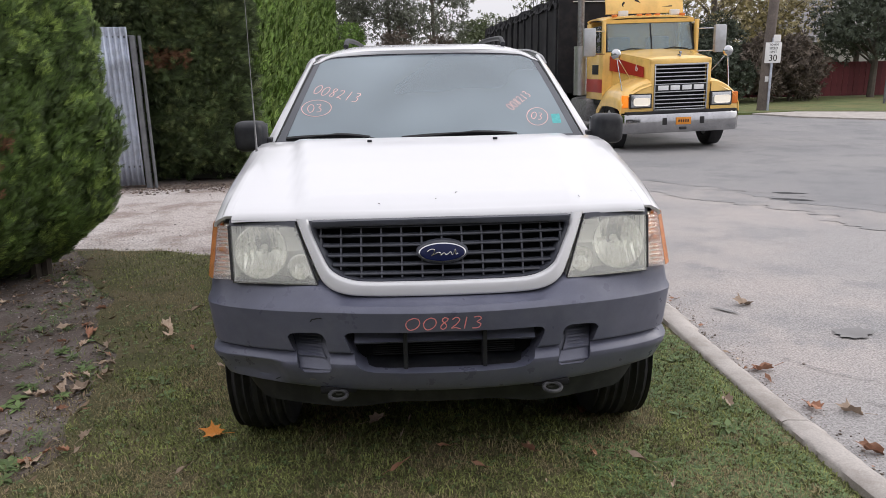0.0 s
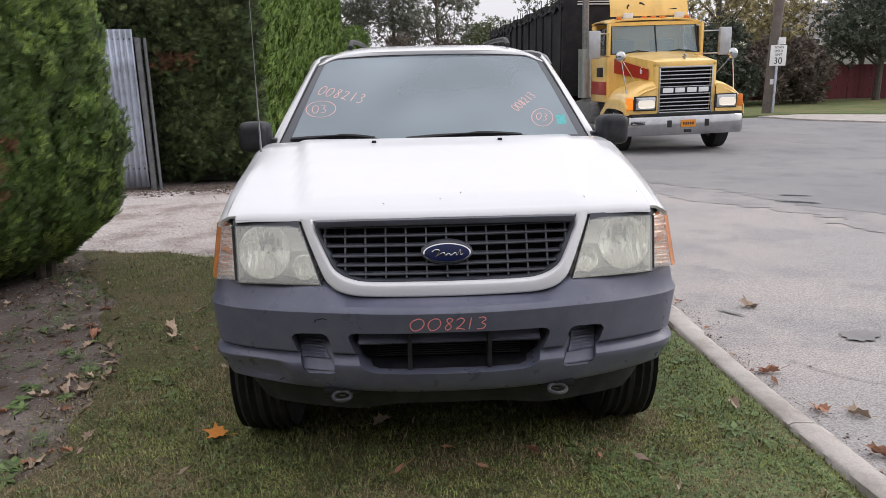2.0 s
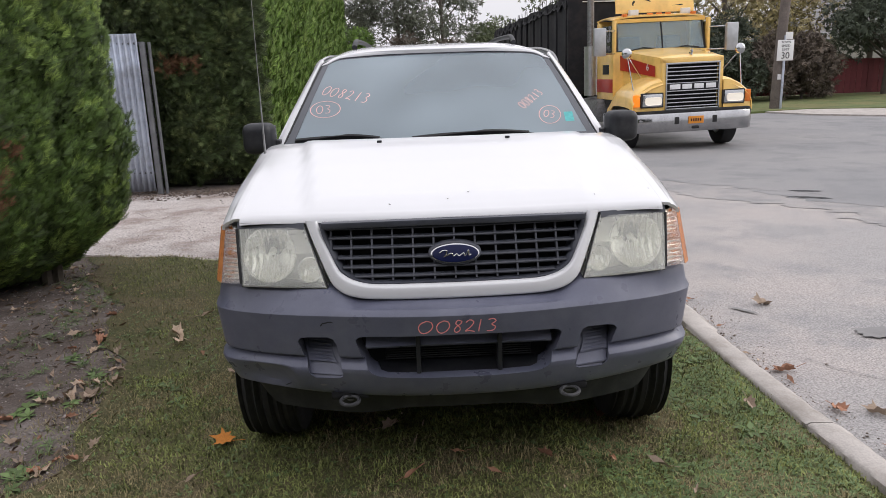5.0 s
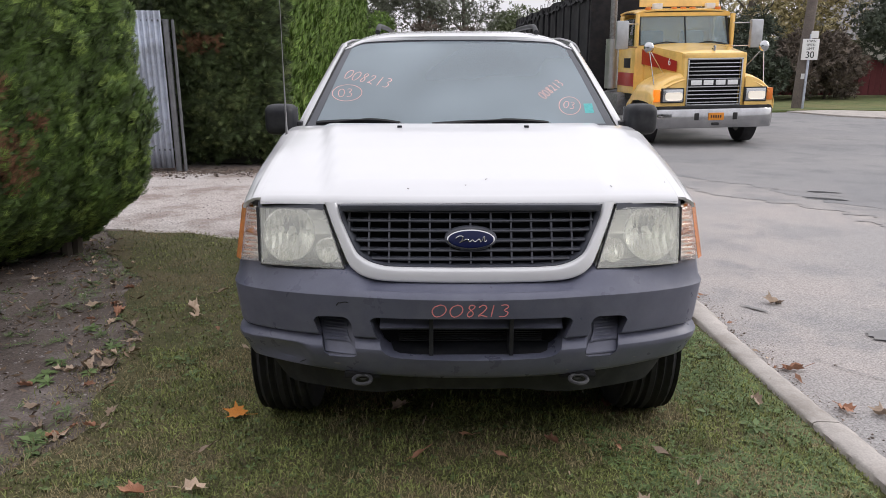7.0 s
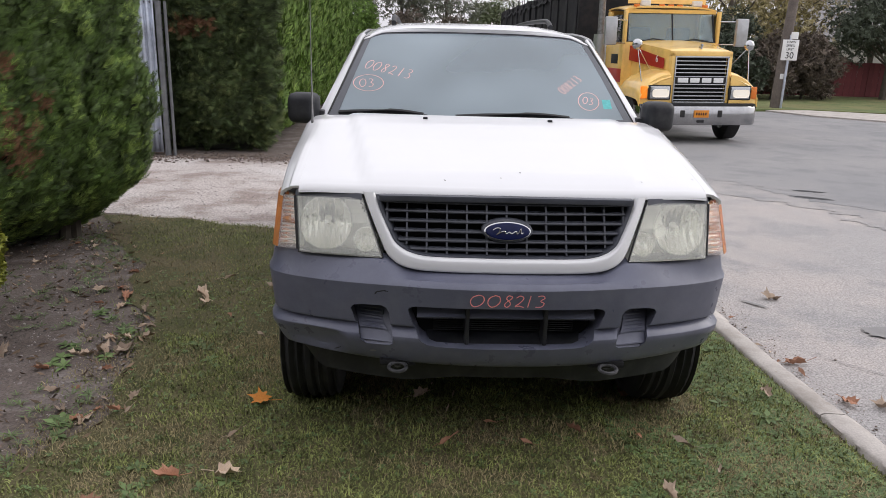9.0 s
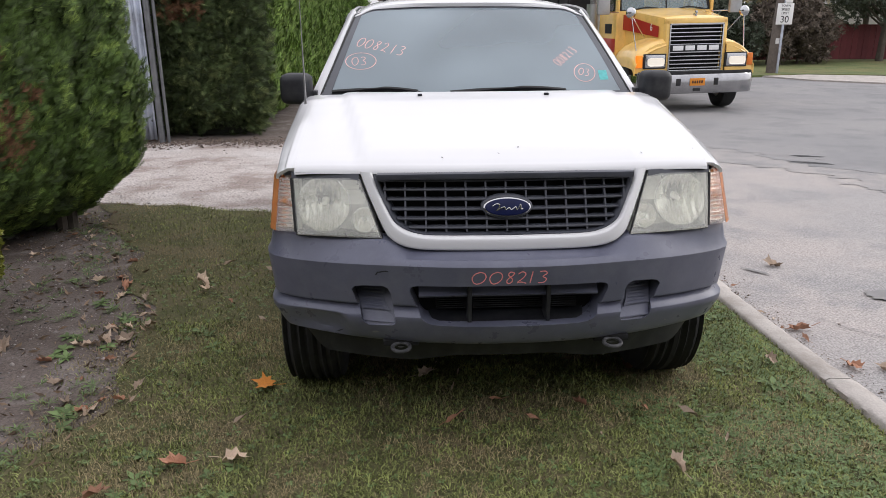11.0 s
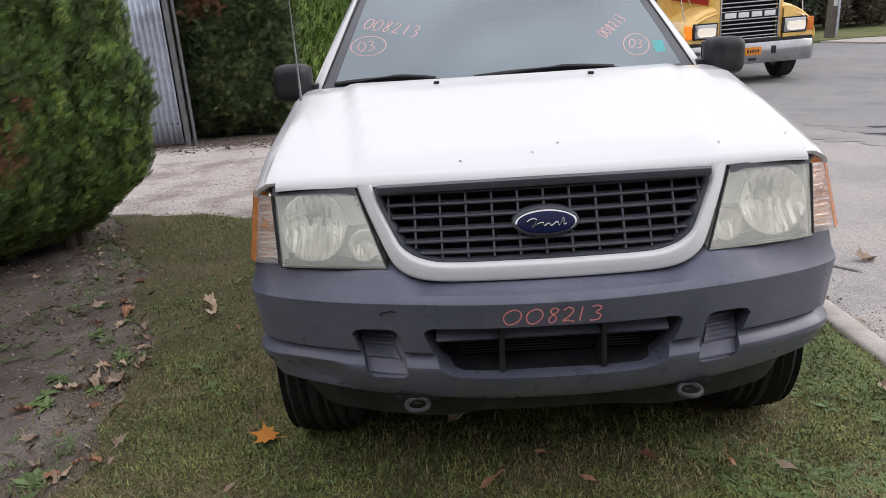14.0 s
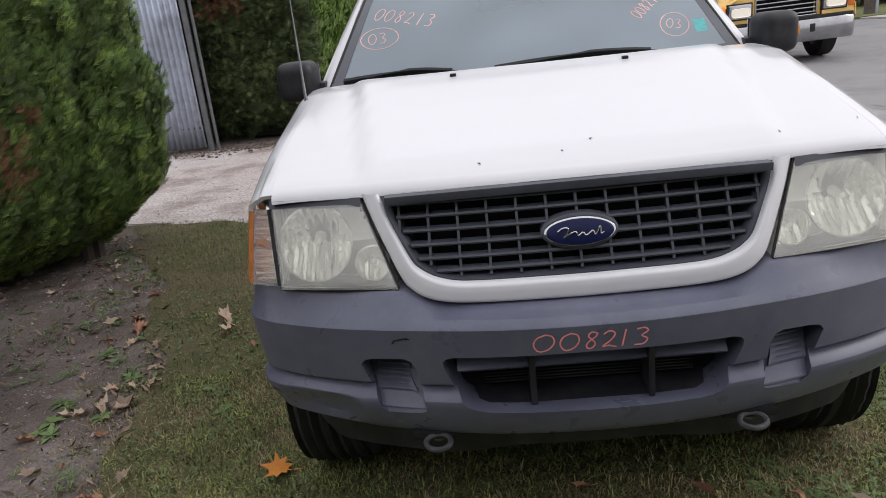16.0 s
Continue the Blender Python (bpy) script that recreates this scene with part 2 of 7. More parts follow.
M["soil"] = blend_ground("bare_soil", (0.165, 0.135, 0.120), (0.12, 0.095, 0.082), (0.23, 0.20, 0.185), 1.8, 3.0, 0.010, 0.96, (0.4, 0.6), (0.52, 0.68), 0.3, 70)
M["turf"] = blend_ground("turf_earth", (0.092, 0.090, 0.038), (0.132, 0.108, 0.060), (0.076, 0.078, 0.032), 1.4, 3.2, 0.012, 0.97, (0.42, 0.6), (0.5, 0.62), 0.35, 60)
M["far_grass"] = blend_ground("far_grass", (0.11, 0.14, 0.045), (0.16, 0.15, 0.06), (0.08, 0.11, 0.035), 0.5, 1.2, 0.01, 0.97, (0.42, 0.6), (0.5, 0.62), 0.25, 25)
M["concrete"] = material("weathered_concrete", (0.45, 0.415, 0.385), 0.9, vary=0.1, scale=3, fine=0.14, fine_scale=120, bump=0.4, bump_scale=120, dirt=(0.24, 0.21, 0.18), dirt_amount=0.6, dirt_scale=4)
M["yellow_kerb"] = material("worn_yellow_kerb", (0.52, 0.30, 0.07), 0.85, vary=0.25, scale=4, dirt=(0.32, 0.26, 0.18), dirt_amount=0.6, dirt_scale=5)
M["stain"] = material("tar_patch", (0.035, 0.035, 0.038), 0.8, vary=0.3, scale=9, bump=0.4, bump_scale=60)
M["stain_soft"] = material("damp_patch", (0.235, 0.228, 0.226), 0.85, vary=0.12, scale=6, bump=0.3, bump_scale=120)

M["blade"] = material("grass_blade", (0.178, 0.198, 0.064), 0.75, island=0.65, vary=0.45, scale=5.0)
M["blade_dry"] = material("dry_grass_blade", (0.285, 0.236, 0.128), 0.9, island=0.55, vary=0.2, scale=2.0)
M["weed"] = material("weed_leaf", (0.130, 0.190, 0.068), 0.6, island=0.35, vary=0.2, scale=8)
M["hedge_leaf"] = material("cypress_spray", (0.066, 0.110, 0.021), 0.65, island=0.5, vary=0.55, scale=5.0)
M["hedge_bright"] = material("bright_cypress_spray", (0.115, 0.19, 0.035), 0.7, island=0.45, vary=0.45, scale=4.0)
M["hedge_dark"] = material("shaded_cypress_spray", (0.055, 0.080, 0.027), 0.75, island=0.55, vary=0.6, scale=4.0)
M["hedge_tip"] = material("lighter_cypress_tip", (0.160, 0.232, 0.048), 0.7, island=0.5, vary=0.3, scale=5.0)
M["hedge_dark_tip"] = material("shaded_cypress_tip", (0.135, 0.168, 0.060), 0.75, island=0.45, vary=0.3, scale=4.0)
M["hedge_brown"] = material("dead_cypress_spray", (0.16, 0.082, 0.042), 0.9, island=0.4)
# near-black: shade deep between the sprays, put into the colour
M["hedge_core"] = material("hedge_gap_shade", (0.012, 0.013, 0.008), 0.95, vary=0.3, scale=4)
M["shrub_leaf"] = material("boxwood_leaf", (0.20, 0.215, 0.03), 0.5, island=0.45, vary=0.2, scale=4)
M["bark"] = material("bark", (0.10, 0.085, 0.07), 0.95, vary=0.25, scale=6, bump=1.0, bump_scale=20)
M["pole_wood"] = material("weathered_pole_wood", (0.15, 0.125, 0.11), 0.9, vary=0.2, scale=4, fine=0.2, fine_scale=30, bump=0.5, bump_scale=40)
M["tree_leaf"] = material("tree_leaf", (0.125, 0.15, 0.072), 0.7, island=0.5)
M["tree_grey"] = material("grey_green_leaf", (0.125, 0.135, 0.098), 0.75, island=0.5)
M["tree_gold"] = material("yellowing_leaf", (0.27, 0.225, 0.10), 0.7, island=0.5)
M["bush_brown"] = material("brown_shrub_leaf", (0.125, 0.10, 0.078), 0.8, island=0.45)
M["conifer"] = material("dark_conifer_leaf", (0.07, 0.085, 0.058), 0.8, island=0.45)
M["leaf_tan"] = material("dry_tan_leaf", (0.47, 0.36, 0.27), 0.85, obj=0.35, vary=0.2, scale=30)
M["leaf_orange"] = material("orange_maple_leaf", (0.62, 0.23, 0.035), 0.7, vary=0.2, scale=25)
M["leaf_rust"] = material("rust_brown_leaf", (0.36, 0.185, 0.115), 0.8, obj=0.3, vary=0.2, scale=30)
M["stone"] = material("small_stone", (0.46, 0.42, 0.40), 0.9, island=0.3)
M["galvanised"] = material("galvanised_sheet", (0.48, 0.52, 0.60), 0.42, 0.45, vary=0.15, scale=3, dirt=(0.20, 0.19, 0.2), dirt_amount=0.5, dirt_scale=5)
M["grey_post"] = material("grey_steel_post", (0.17, 0.175, 0.185), 0.55, 0.5, vary=0.2, scale=9)
M["red_fence"] = material("dark_red_boards", (0.125, 0.026, 0.030), 0.75, vary=0.15, scale=3, obj=0.2)
M["roof_shingle"] = material("grey_roof_shingle", (0.23, 0.22, 0.22), 0.9, vary=0.15, scale=3, fine=0.2, fine_scale=12)
M["house_wall"] = material("pale_house_wall", (0.45, 0.43, 0.4), 0.85, vary=0.08, scale=2)
M["sky_block_dark"] = material("sky_block_dark", (0.060, 0.064, 0.062), 0.9, vary=0.2, scale=1.5, fine=0.15, fine_scale=20)
M["sign_white"] = material("white_sign_face", (0.78, 0.78, 0.76), 0.5, vary=0.05, scale=6)

# ---------------------------------------------------------------- mesh helpers
def finish(me, mat, smooth=False, sharp=40):
    for one in (mat if isinstance(mat, (list, tuple)) else [mat]):
        me.materials.append(one)
    if smooth:
        me.polygons.foreach_set("use_smooth", [True] * len(me.polygons))
        me.set_sharp_from_angle(angle=radians(sharp))
    me.update()


def part(name, bm, mat, parent=None, label="", smooth=True, sharp=40):
    """A bmesh as one mesh object, under a thing or a part."""
    me = bpy.data.meshes.new(name)
    bmesh.ops.recalc_face_normals(bm, faces=bm.faces)
    bm.to_mesh(me)
    bm.free()
    finish(me, mat, smooth, sharp)
    ob = new(name, me)
    ob.parent = parent
    return tagged(ob, label)


def raw(name, verts, faces, mat, parent=None, label="", smooth=True, sharp=40):
    """A mesh object from rows of vertices and equal-sided faces."""
    verts, faces = np.asarray(verts, dtype=np.float32), np.asarray(faces, dtype=np.int32)
    me = bpy.data.meshes.new(name)
    count, sides = faces.shape
    me.vertices.add(len(verts))
    me.vertices.foreach_set("co", verts.ravel())
    me.loops.add(count * sides)
    me.loops.foreach_set("vertex_index", faces.ravel())
    me.polygons.add(count)
    me.polygons.foreach_set("loop_start", np.arange(0, count * sides, sides, dtype=np.int32))
    me.polygons.foreach_set("loop_total", np.full(count, sides, dtype=np.int32))
    me.update(calc_edges=True)
    me.validate()
    finish(me, mat, smooth, sharp)
    ob = new(name, me)
    ob.parent = parent
    return tagged(ob, label)


def sheet(name, fn, nu, nv, mat, parent=None, label="", thick=0.0, smooth=True, sharp=50, keep=None):
    """A surface fn(u, v), u and v from 0 to 1, thickened along its normal where thick is given."""
    u, v = np.meshgrid(np.linspace(0, 1, nu + 1), np.linspace(0, 1, nv + 1), indexing="ij")
    pts = np.array([[fn(a, b) for b in v[0]] for a in u[:, 0]], dtype=float).reshape(-1, 3)
    i, j = np.meshgrid(np.arange(nu), np.arange(nv), indexing="ij")
    a = (i * (nv + 1) + j).ravel()
    quads = np.stack([a, a + nv + 1, a + nv + 2, a + 1], 1)
    if keep is not None:
        mid = pts[quads].mean(1)
        quads = quads[[keep(p) for p in mid]]
    ob = raw(name, pts, quads, mat, parent, label, smooth, sharp)
    if thick:
        s = ob.modifiers.new("thickness", "SOLIDIFY")
        s.thickness, s.offset = abs(thick), math.copysign(1, thick)
        e = ob.modifiers.new("crisp_rim", "EDGE_SPLIT")
        e.split_angle = radians(sharp)
    return ob


def box(bm, x0, x1, y0, y1, z0, z1, bevel=0.0, m=None, seg=2):
    r = bmesh.ops.create_cube(bm, size=1)
    vs = r["verts"]
    for w in vs:
        w.co = Vector(((x0 + x1) / 2 + w.co.x * (x1 - x0), (y0 + y1) / 2 + w.co.y * (y1 - y0), (z0 + z1) / 2 + w.co.z * (z1 - z0)))
    if bevel:
        es = list({e for w in vs for e in w.link_edges})
        out = bmesh.ops.bevel(bm, geom=es, offset=bevel, segments=seg, profile=0.6, affect="EDGES")
        vs = list({w for f in out["faces"] for w in f.verts} | {w for w in vs if w.is_valid})
    if m is not None:
        bmesh.ops.transform(bm, matrix=m, verts=[w for w in vs if w.is_valid])
    return bm


def boxed(name, x0, x1, y0, y1, z0, z1, mat, parent=None, bevel=0.01, label="", m=None):
    return part(name, box(bmesh.new(), x0, x1, y0, y1, z0, z1, bevel, m), mat, parent, label)


def tube(bm, pts, radius, sides=10, cap=True):
    """A round bar along a line of points; radius one number or one for each point."""
    pts = [Vector(p) for p in pts]
    rs = radius if isinstance(radius, (list, tuple)) else [radius] * len(pts)
    rings, side = [], None
    for k, p in enumerate(pts):
        d = (pts[min(k + 1, len(pts) - 1)] - pts[max(k - 1, 0)]).normalized()
        if side is None:
            side = d.orthogonal().normalized()
        side = (side - d * side.dot(d)).normalized()
        up = d.cross(side)
        rings.append([bm.verts.new(p + rs[k] * (math.cos(a) * side + math.sin(a) * up)) for a in (2 * math.pi * s / sides for s in range(sides))])
    for a, b in zip(rings, rings[1:]):
        for s in range(sides):
            bm.faces.new((a[s], a[(s + 1) % sides], b[(s + 1) % sides], b[s]))
    if cap:
        bm.faces.new(rings[0][::-1]), bm.faces.new(rings[-1])
    return bm


def tubed(name, pts, radius, mat, parent=None, sides=10, label=""):
    return part(name, tube(bmesh.new(), pts, radius, sides), mat, parent, label)


def prism(bm, outline, y0, y1, scale1=1.0):
    """An outline of (x, z) pushed from y0 to y1; y0 and y1 numbers, or functions of x and z."""
    f0 = y0 if callable(y0) else (lambda x, z: y0)
    f1 = y1 if callable(y1) else (lambda x, z: y1)
    cx, cz = sum(p[0] for p in outline) / len(outline), sum(p[1] for p in outline) / len(outline)
    a = [bm.verts.new((x, f0(x, z), z)) for x, z in outline]
    b = [bm.verts.new((cx + (x - cx) * scale1, f1(x, z), cz + (z - cz) * scale1)) for x, z in outline]
    k = len(outline)
    for i in range(k):
        bm.faces.new((a[i], a[(i + 1) % k], b[(i + 1) % k], b[i]))
    bm.faces.new(a[::-1]), bm.faces.new(b)
    return bm


def spline(pts, n):
    """n points along a smooth line through pts, evenly by length."""
    p = np.array(pts, float)
    q = np.vstack([2 * p[0] - p[1], p, 2 * p[-1] - p[-2]])
    out = []
    for i in range(1, len(q) - 2):
        for t in np.linspace(0, 1, 24, endpoint=False):
            a, b, c, d = q[i - 1], q[i], q[i + 1], q[i + 2]
            out.append(0.5 * (2 * b + (c - a) * t + (2 * a - 5 * b + 4 * c - d) * t * t + (3 * b - a - 3 * c + d) * t**3))
    out = np.array(out + [p[-1]])
    s = np.r_[0, np.cumsum(np.linalg.norm(np.diff(out, axis=0), axis=1))]
    want = np.linspace(0, s[-1], n)
    return np.stack([np.interp(want, s, out[:, k]) for k in range(p.shape[1])], 1)


def smooth01(a, b, x):
    t = min(1.0, max(0.0, (x - a) / (b - a)))
    return t * t * (3 - 2 * t)


def lerp_table(table, x):
    return float(np.interp(x, [r[0] for r in table], [r[1] for r in table]))


def thing(name, label, category, m=None, group="", kind=""):
    ob = new(name)
    ob.empty_display_size = 0.2
    if m is not None:
        ob.matrix_world = m
    return tagged(ob, label, category, group, kind)


def letters(name, text, size, mat, m, parent=None, depth=0.002):
    cu = bpy.data.curves.new(name, "FONT")
    cu.body, cu.size, cu.extrude, cu.align_x, cu.align_y = text, size, depth, "CENTER", "CENTER"
    tmp = bpy.data.objects.new(name, cu)
    scene.collection.objects.link(tmp)
    bpy.context.view_layer.update()
    me = bpy.data.meshes.new_from_object(tmp.evaluated_get(bpy.context.evaluated_depsgraph_get()))
    bpy.data.objects.remove(tmp)
    me.materials.clear()
    me.materials.append(mat)
    ob = new(name, me)
    ob.parent = parent
    ob.matrix_local = m
    return ob


def carved(ob, cutters):
    """ob's mesh with the cutters' solids taken away."""
    for c in cutters:
        b = ob.modifiers.new("cut", "BOOLEAN")
        b.object, b.operation, b.solver = c, "DIFFERENCE", "EXACT"
    bpy.context.view_layer.update()
    me = bpy.data.meshes.new_from_object(ob.evaluated_get(bpy.context.evaluated_depsgraph_get()))
    ob.modifiers.clear()
    ob.data = me
    for c in cutters:
        bpy.data.objects.remove(c)
    return ob


DIGITS = {  # strokes in a unit cell, x to the right, y up
    "0": [[(0.5, 1), (0.12, 0.8), (0.02, 0.4), (0.3, 0.0), (0.72, 0.1), (0.95, 0.5), (0.8, 0.9), (0.45, 1.0)]],
    "8": [[(0.8, 0.9), (0.45, 1.0), (0.25, 0.78), (0.5, 0.55), (0.75, 0.28), (0.5, 0.0), (0.2, 0.15), (0.35, 0.45), (0.7, 0.7), (0.8, 0.9)]],
    "2": [[(0.1, 0.8), (0.4, 1.0), (0.72, 0.8), (0.5, 0.4), (0.1, 0.05), (0.45, 0.12), (0.9, 0.0)]],
    "1": [[(0.52, 1.0), (0.48, 0.5), (0.45, 0.0)]],
    "3": [[(0.1, 0.95), (0.5, 1.0), (0.72, 0.8), (0.4, 0.55), (0.75, 0.35), (0.6, 0.05), (0.1, 0.02)]],
}


def scrawl(name, text, at, height, pitch_x, width, mat, parent, label, place, slant=0.0):
    """Hand-drawn digits as one flat ribbon mesh; place(u, v) gives the spot in the thing for u along and v up the line."""
    bm = bmesh.new()
    x = 0.0
    for ch in text:
        if ch != " ":
            for stroke in DIGITS[ch]:
                line = spline(stroke, 18)
                line = [(x + (px + slant * py) * pitch_x * 0.8, py * height) for px, py in line]
                prev = None
                for k, (px, py) in enumerate(line):
                    qx, qy = line[min(k + 1, len(line) - 1)]
                    ox, oy = line[max(k - 1, 0)]
                    dx, dy = qx - ox, qy - oy
                    ln = math.hypot(dx, dy) or 1
                    nx, ny = -dy / ln * width / 2, dx / ln * width / 2
                    pair = [bm.verts.new(place(at[0] + px + nx, at[1] + py + ny)), bm.verts.new(place(at[0] + px - nx, at[1] + py - ny))]
                    if prev:
                        bm.faces.new((prev[0], prev[1], pair[1], pair[0]))
                    prev = pair
        x += pitch_x
    return part(name, bm, mat, parent, label)


def ring_mark(name, cx, cy, rx, ry, width, mat, parent, label, place):
    bm = bmesh.new()
    a = [bm.verts.new(place(cx + rx * math.cos(t), cy + ry * math.sin(t))) for t in np.linspace(0, 2 * math.pi, 40, endpoint=False)]
    b = [bm.verts.new(place(cx + (rx - width) * math.cos(t), cy + (ry - width) * math.sin(t))) for t in np.linspace(0, 2 * math.pi, 40, endpoint=False)]
    for k in range(40):
        bm.faces.new((a[k], a[(k + 1) % 40], b[(k + 1) % 40], b[k]))
    return part(name, bm, mat, parent, label)

# ---------------------------------------------------------------- ground
ROAD_Z = -0.06


def kerb_x(y):
    """The verge side of the kerb, along the street."""
    return 1.635 - 0.10 * (y - 2.3) + 0.022 * (y - 2.3) ** 2 if y < 4.5 else 1.521 + 0.0 * y


def soil_x(y):
    return lerp_table([(-6, -4.2), (1.0, -3.5), (1.6, -2.8), (2.0, -2.25), (2.4, -1.93), (2.8, -1.79), (3.25, -1.72), (3.8, -1.88), (4.3, -2.10), (5.0, -2.34), (5.7, -2.74), (6.8, -3.38), (7.6, -3.8)], y) + 0.06 * math.sin(y * 5.1) + 0.04 * math.sin(y * 11.3)


def lawn_end(x):
    """Where the lawn meets the gravel."""
    return 6.20 - 0.27 * (x + 1.2) * (1 if x < -1.2 else 0.35) + 0.05 * math.sin(x * 4.3) + 0.03 * math.sin(x * 9.7)


def bumpy(x, y, size=0.02):
    return size * noise.noise((x * 0.8, y * 0.8, 3.1)) + size * 0.5 * noise.noise((x * 3.1, y * 3.1, 7.7))


def flat_grid(name, x0, x1, y0, y1, nx, ny, height, mat, label, category, parent=None):
    xs, ys = np.linspace(x0, x1, nx + 1), np.linspace(y0, y1, ny + 1)
    v = [(x, y, height(x, y)) for x in xs for y in ys]
    i, j = np.meshgrid(np.arange(nx), np.arange(ny), indexing="ij")
    a = (i * (ny + 1) + j).ravel()
    ob = raw(name, v, np.stack([a, a + ny + 1, a + ny + 2, a + 1], 1), mat, parent)
    return tagged(ob, label, category, kind="structure")


flat_grid("ground", -400, 400, -200, 900, 40, 40, lambda x, y: -0.30, M["far_grass"], "dull green ground reaching the horizon", "ground")
flat_grid("road", -40, 60, -20, 70, 60, 60, lambda x, y: ROAD_Z - 0.006 * abs(noise.noise((x * 0.1, y * 0.1, 1.0))), M["road"], "worn pale grey asphalt road with stains", "road")


def ribbon(name, left, right, height, mat, label, category, kind="structure", parent=None, lift=None):
    """A strip between two lines of equal count."""
    v, f = [], []
    for (ax, ay), (bx, by) in zip(left, right):
        v += [(ax, ay, height(ax, ay)), (bx, by, height(bx, by))]
    f = [(2 * k, 2 * k + 1, 2 * k + 3, 2 * k + 2) for k in range(len(left) - 1)]
    return tagged(raw(name, v, f, mat, parent), label, category, kind=kind)


# darker newer surface farther out
lane_edge = spline([(-1.8, 40), (-0.6, 26), (0.9, 17), (2.0, 13), (2.7, 11.2), (3.8, 9.5), (5.2, 7.6), (7.2, 5.3), (10, 2), (14, -3), (18, -10)], 900)
def ragged(x, y, amount, seed):
    return x + amount * (noise.noise((x * 0.7, y * 0.7, seed)) + 0.5 * noise.noise((x * 3.1, y * 3.1, seed + 3)) + 0.3 * noise.noise((x * 9, y * 9, seed + 6)) + 0.2 * noise.noise((x * 31, y * 31, seed + 8)))


ribbon("road_lane", [(ragged(x, y, 0.45, 2.0), y) for x, y in lane_edge], [(45 + 0 * x, y + 8) for x, y in lane_edge], lambda x, y: ROAD_Z + 0.006, M["lane"], "darker smooth asphalt lane", "road")
ribbon("road_shoulder", [(ragged(x - 0.75, y - 0.15, 0.55, 12.0), y - 0.15) for x, y in lane_edge], [(x + 1.0, y + 0.2) for x, y in lane_edge], lambda x, y: ROAD_Z + 0.003, M["lane_edge"], "half-worn asphalt beside the lane", "road")

# gravel driveway between the lawn and the hedges
dx = np.linspace(-9, 1.9, 60)
ribbon("driveway", [(x, lawn_end(min(x, 1.5)) - 0.12) for x in dx], [(x, 12.8 + (3 if x > -2.6 else 0) - 4.2 * smooth01(-0.6, 1.9, x)) for x in dx], lambda x, y: ROAD_Z + 0.014 + 0.024 * (1 - smooth01(-0.8, 1.9, x)) - 0.018 * smooth01(0.8, 1.9, x), M["gravel"], "pale trodden gravel driveway", "driveway")


def soil_z(x, y):
    return -0.005 + bumpy(x, y, 0.025)


def lawn_z(x, y):
    return 0.0 + bumpy(x, y, 0.018) - 0.03 * smooth01(-0.12, 0.0, x - kerb_x(y))


sy = np.linspace(-4, 7.6, 72)
rows_x = np.linspace(0, 1, 26)
v, f = [], []
for y in sy:
    e = soil_x(y) + 0.35
    for q in rows_x:
        x = -9 + (e + 9) * q
        yy = min(y, lawn_end(max(x, -5.5)) + 0.06)
        v.append((x, yy, soil_z(x, yy)))
for a in range(len(sy) - 1):
    for b in range(len(rows_x) - 1):
        k = a * len(rows_x) + b
        f.append((k, k + 1, k + len(rows_x) + 1, k + len(rows_x)))
tagged(raw("planting_bed", v, f, M["soil"]), "bare dark soil bed under the hedge with dead leaves", "soil", kind="structure")

v, f = [], []
lawn_rows = 44
for k in range(91):
    for q in np.linspace(0, 1, lawn_rows):
        t = k / 90
        y0 = -4 + t * 11.3
        x0, x1 = soil_x(y0), kerb_x(y0)
        x = x0 + (x1 - x0) * q
        y = min(y0, lawn_end(x))
        edge = smooth01(0.0, 0.2, x - x0)
        v.append((x, y, lawn_z(x, y) * edge + (soil_z(x, y) + 0.008) * (1 - edge)))
for a in range(90):
    for b in range(lawn_rows - 1):
        k = a * lawn_rows + b
        f.append((k, k + 1, k + lawn_rows + 1, k + lawn_rows))
lawn = tagged(raw("lawn", v, f, M["turf"]), "patchy mown grass verge", "lawn", kind="structure")

# kerb in cast lengths
kerb = thing("kerb", "low weathered concrete kerb flush with the verge", "kerb", kind="structure")
kerb_cuts = [-4.0, -1.0, 1.2, 2.93, 4.6, 6.1]
for a, b in zip(kerb_cuts, kerb_cuts[1:]):
    bm = bmesh.new()
    prev = None
    ys = np.linspace(a + 0.004, b - 0.004, 60)
    for y in ys:
        x = kerb_x(y)
        w = 0.14
        wob = 0.006 * noise.noise((y * 2.5, 0.3, 0.1)) + 0.004 * noise.noise((y * 19, 0.3, 0.1))
        sec = [(x - 0.005, -0.2), (x - 0.002, -0.004 + wob), (x + 0.015 + wob, 0.006 + wob), (x + w - 0.03 + wob * 2, 0.003 + wob * 0.5), (x + w + wob * 3, -0.012), (x + w + 0.05 + wob * 6, -0.057), (x + w + 0.06, -0.2)]
        ring = [bm.verts.new((px, y, pz)) for px, pz in sec]
        if prev:
            for s in range(len(ring) - 1):
                bm.faces.new((prev[s], prev[s + 1], ring[s + 1], ring[s]))
        else:
            bm.faces.new(ring)
        prev = ring
    bm.faces.new(prev[::-1])
    part("kerb_stone", bm, M["concrete"], kerb, sharp=60)

# soil strip along the far hedge
hx = np.linspace(-5.2, -1.6, 420)
ribbon("planting_bed", [(x, 10.50 + 0.10 * math.sin(x * 6.1) + 0.16 * noise.noise((x * 2.0, 1.0, 3.0)) + 0.10 * noise.noise((x * 11, 2.0, 3.0)) + 9.0 * max(0, x + 2.25) ** 1.3 + 0.12 * noise.noise((x * 31, 5.0, 3.0))) for x in hx], [(x, 27.0) for x in hx], lambda x, y: -0.018, M["soil"], "bare brown soil at the foot of the hedge", "soil")

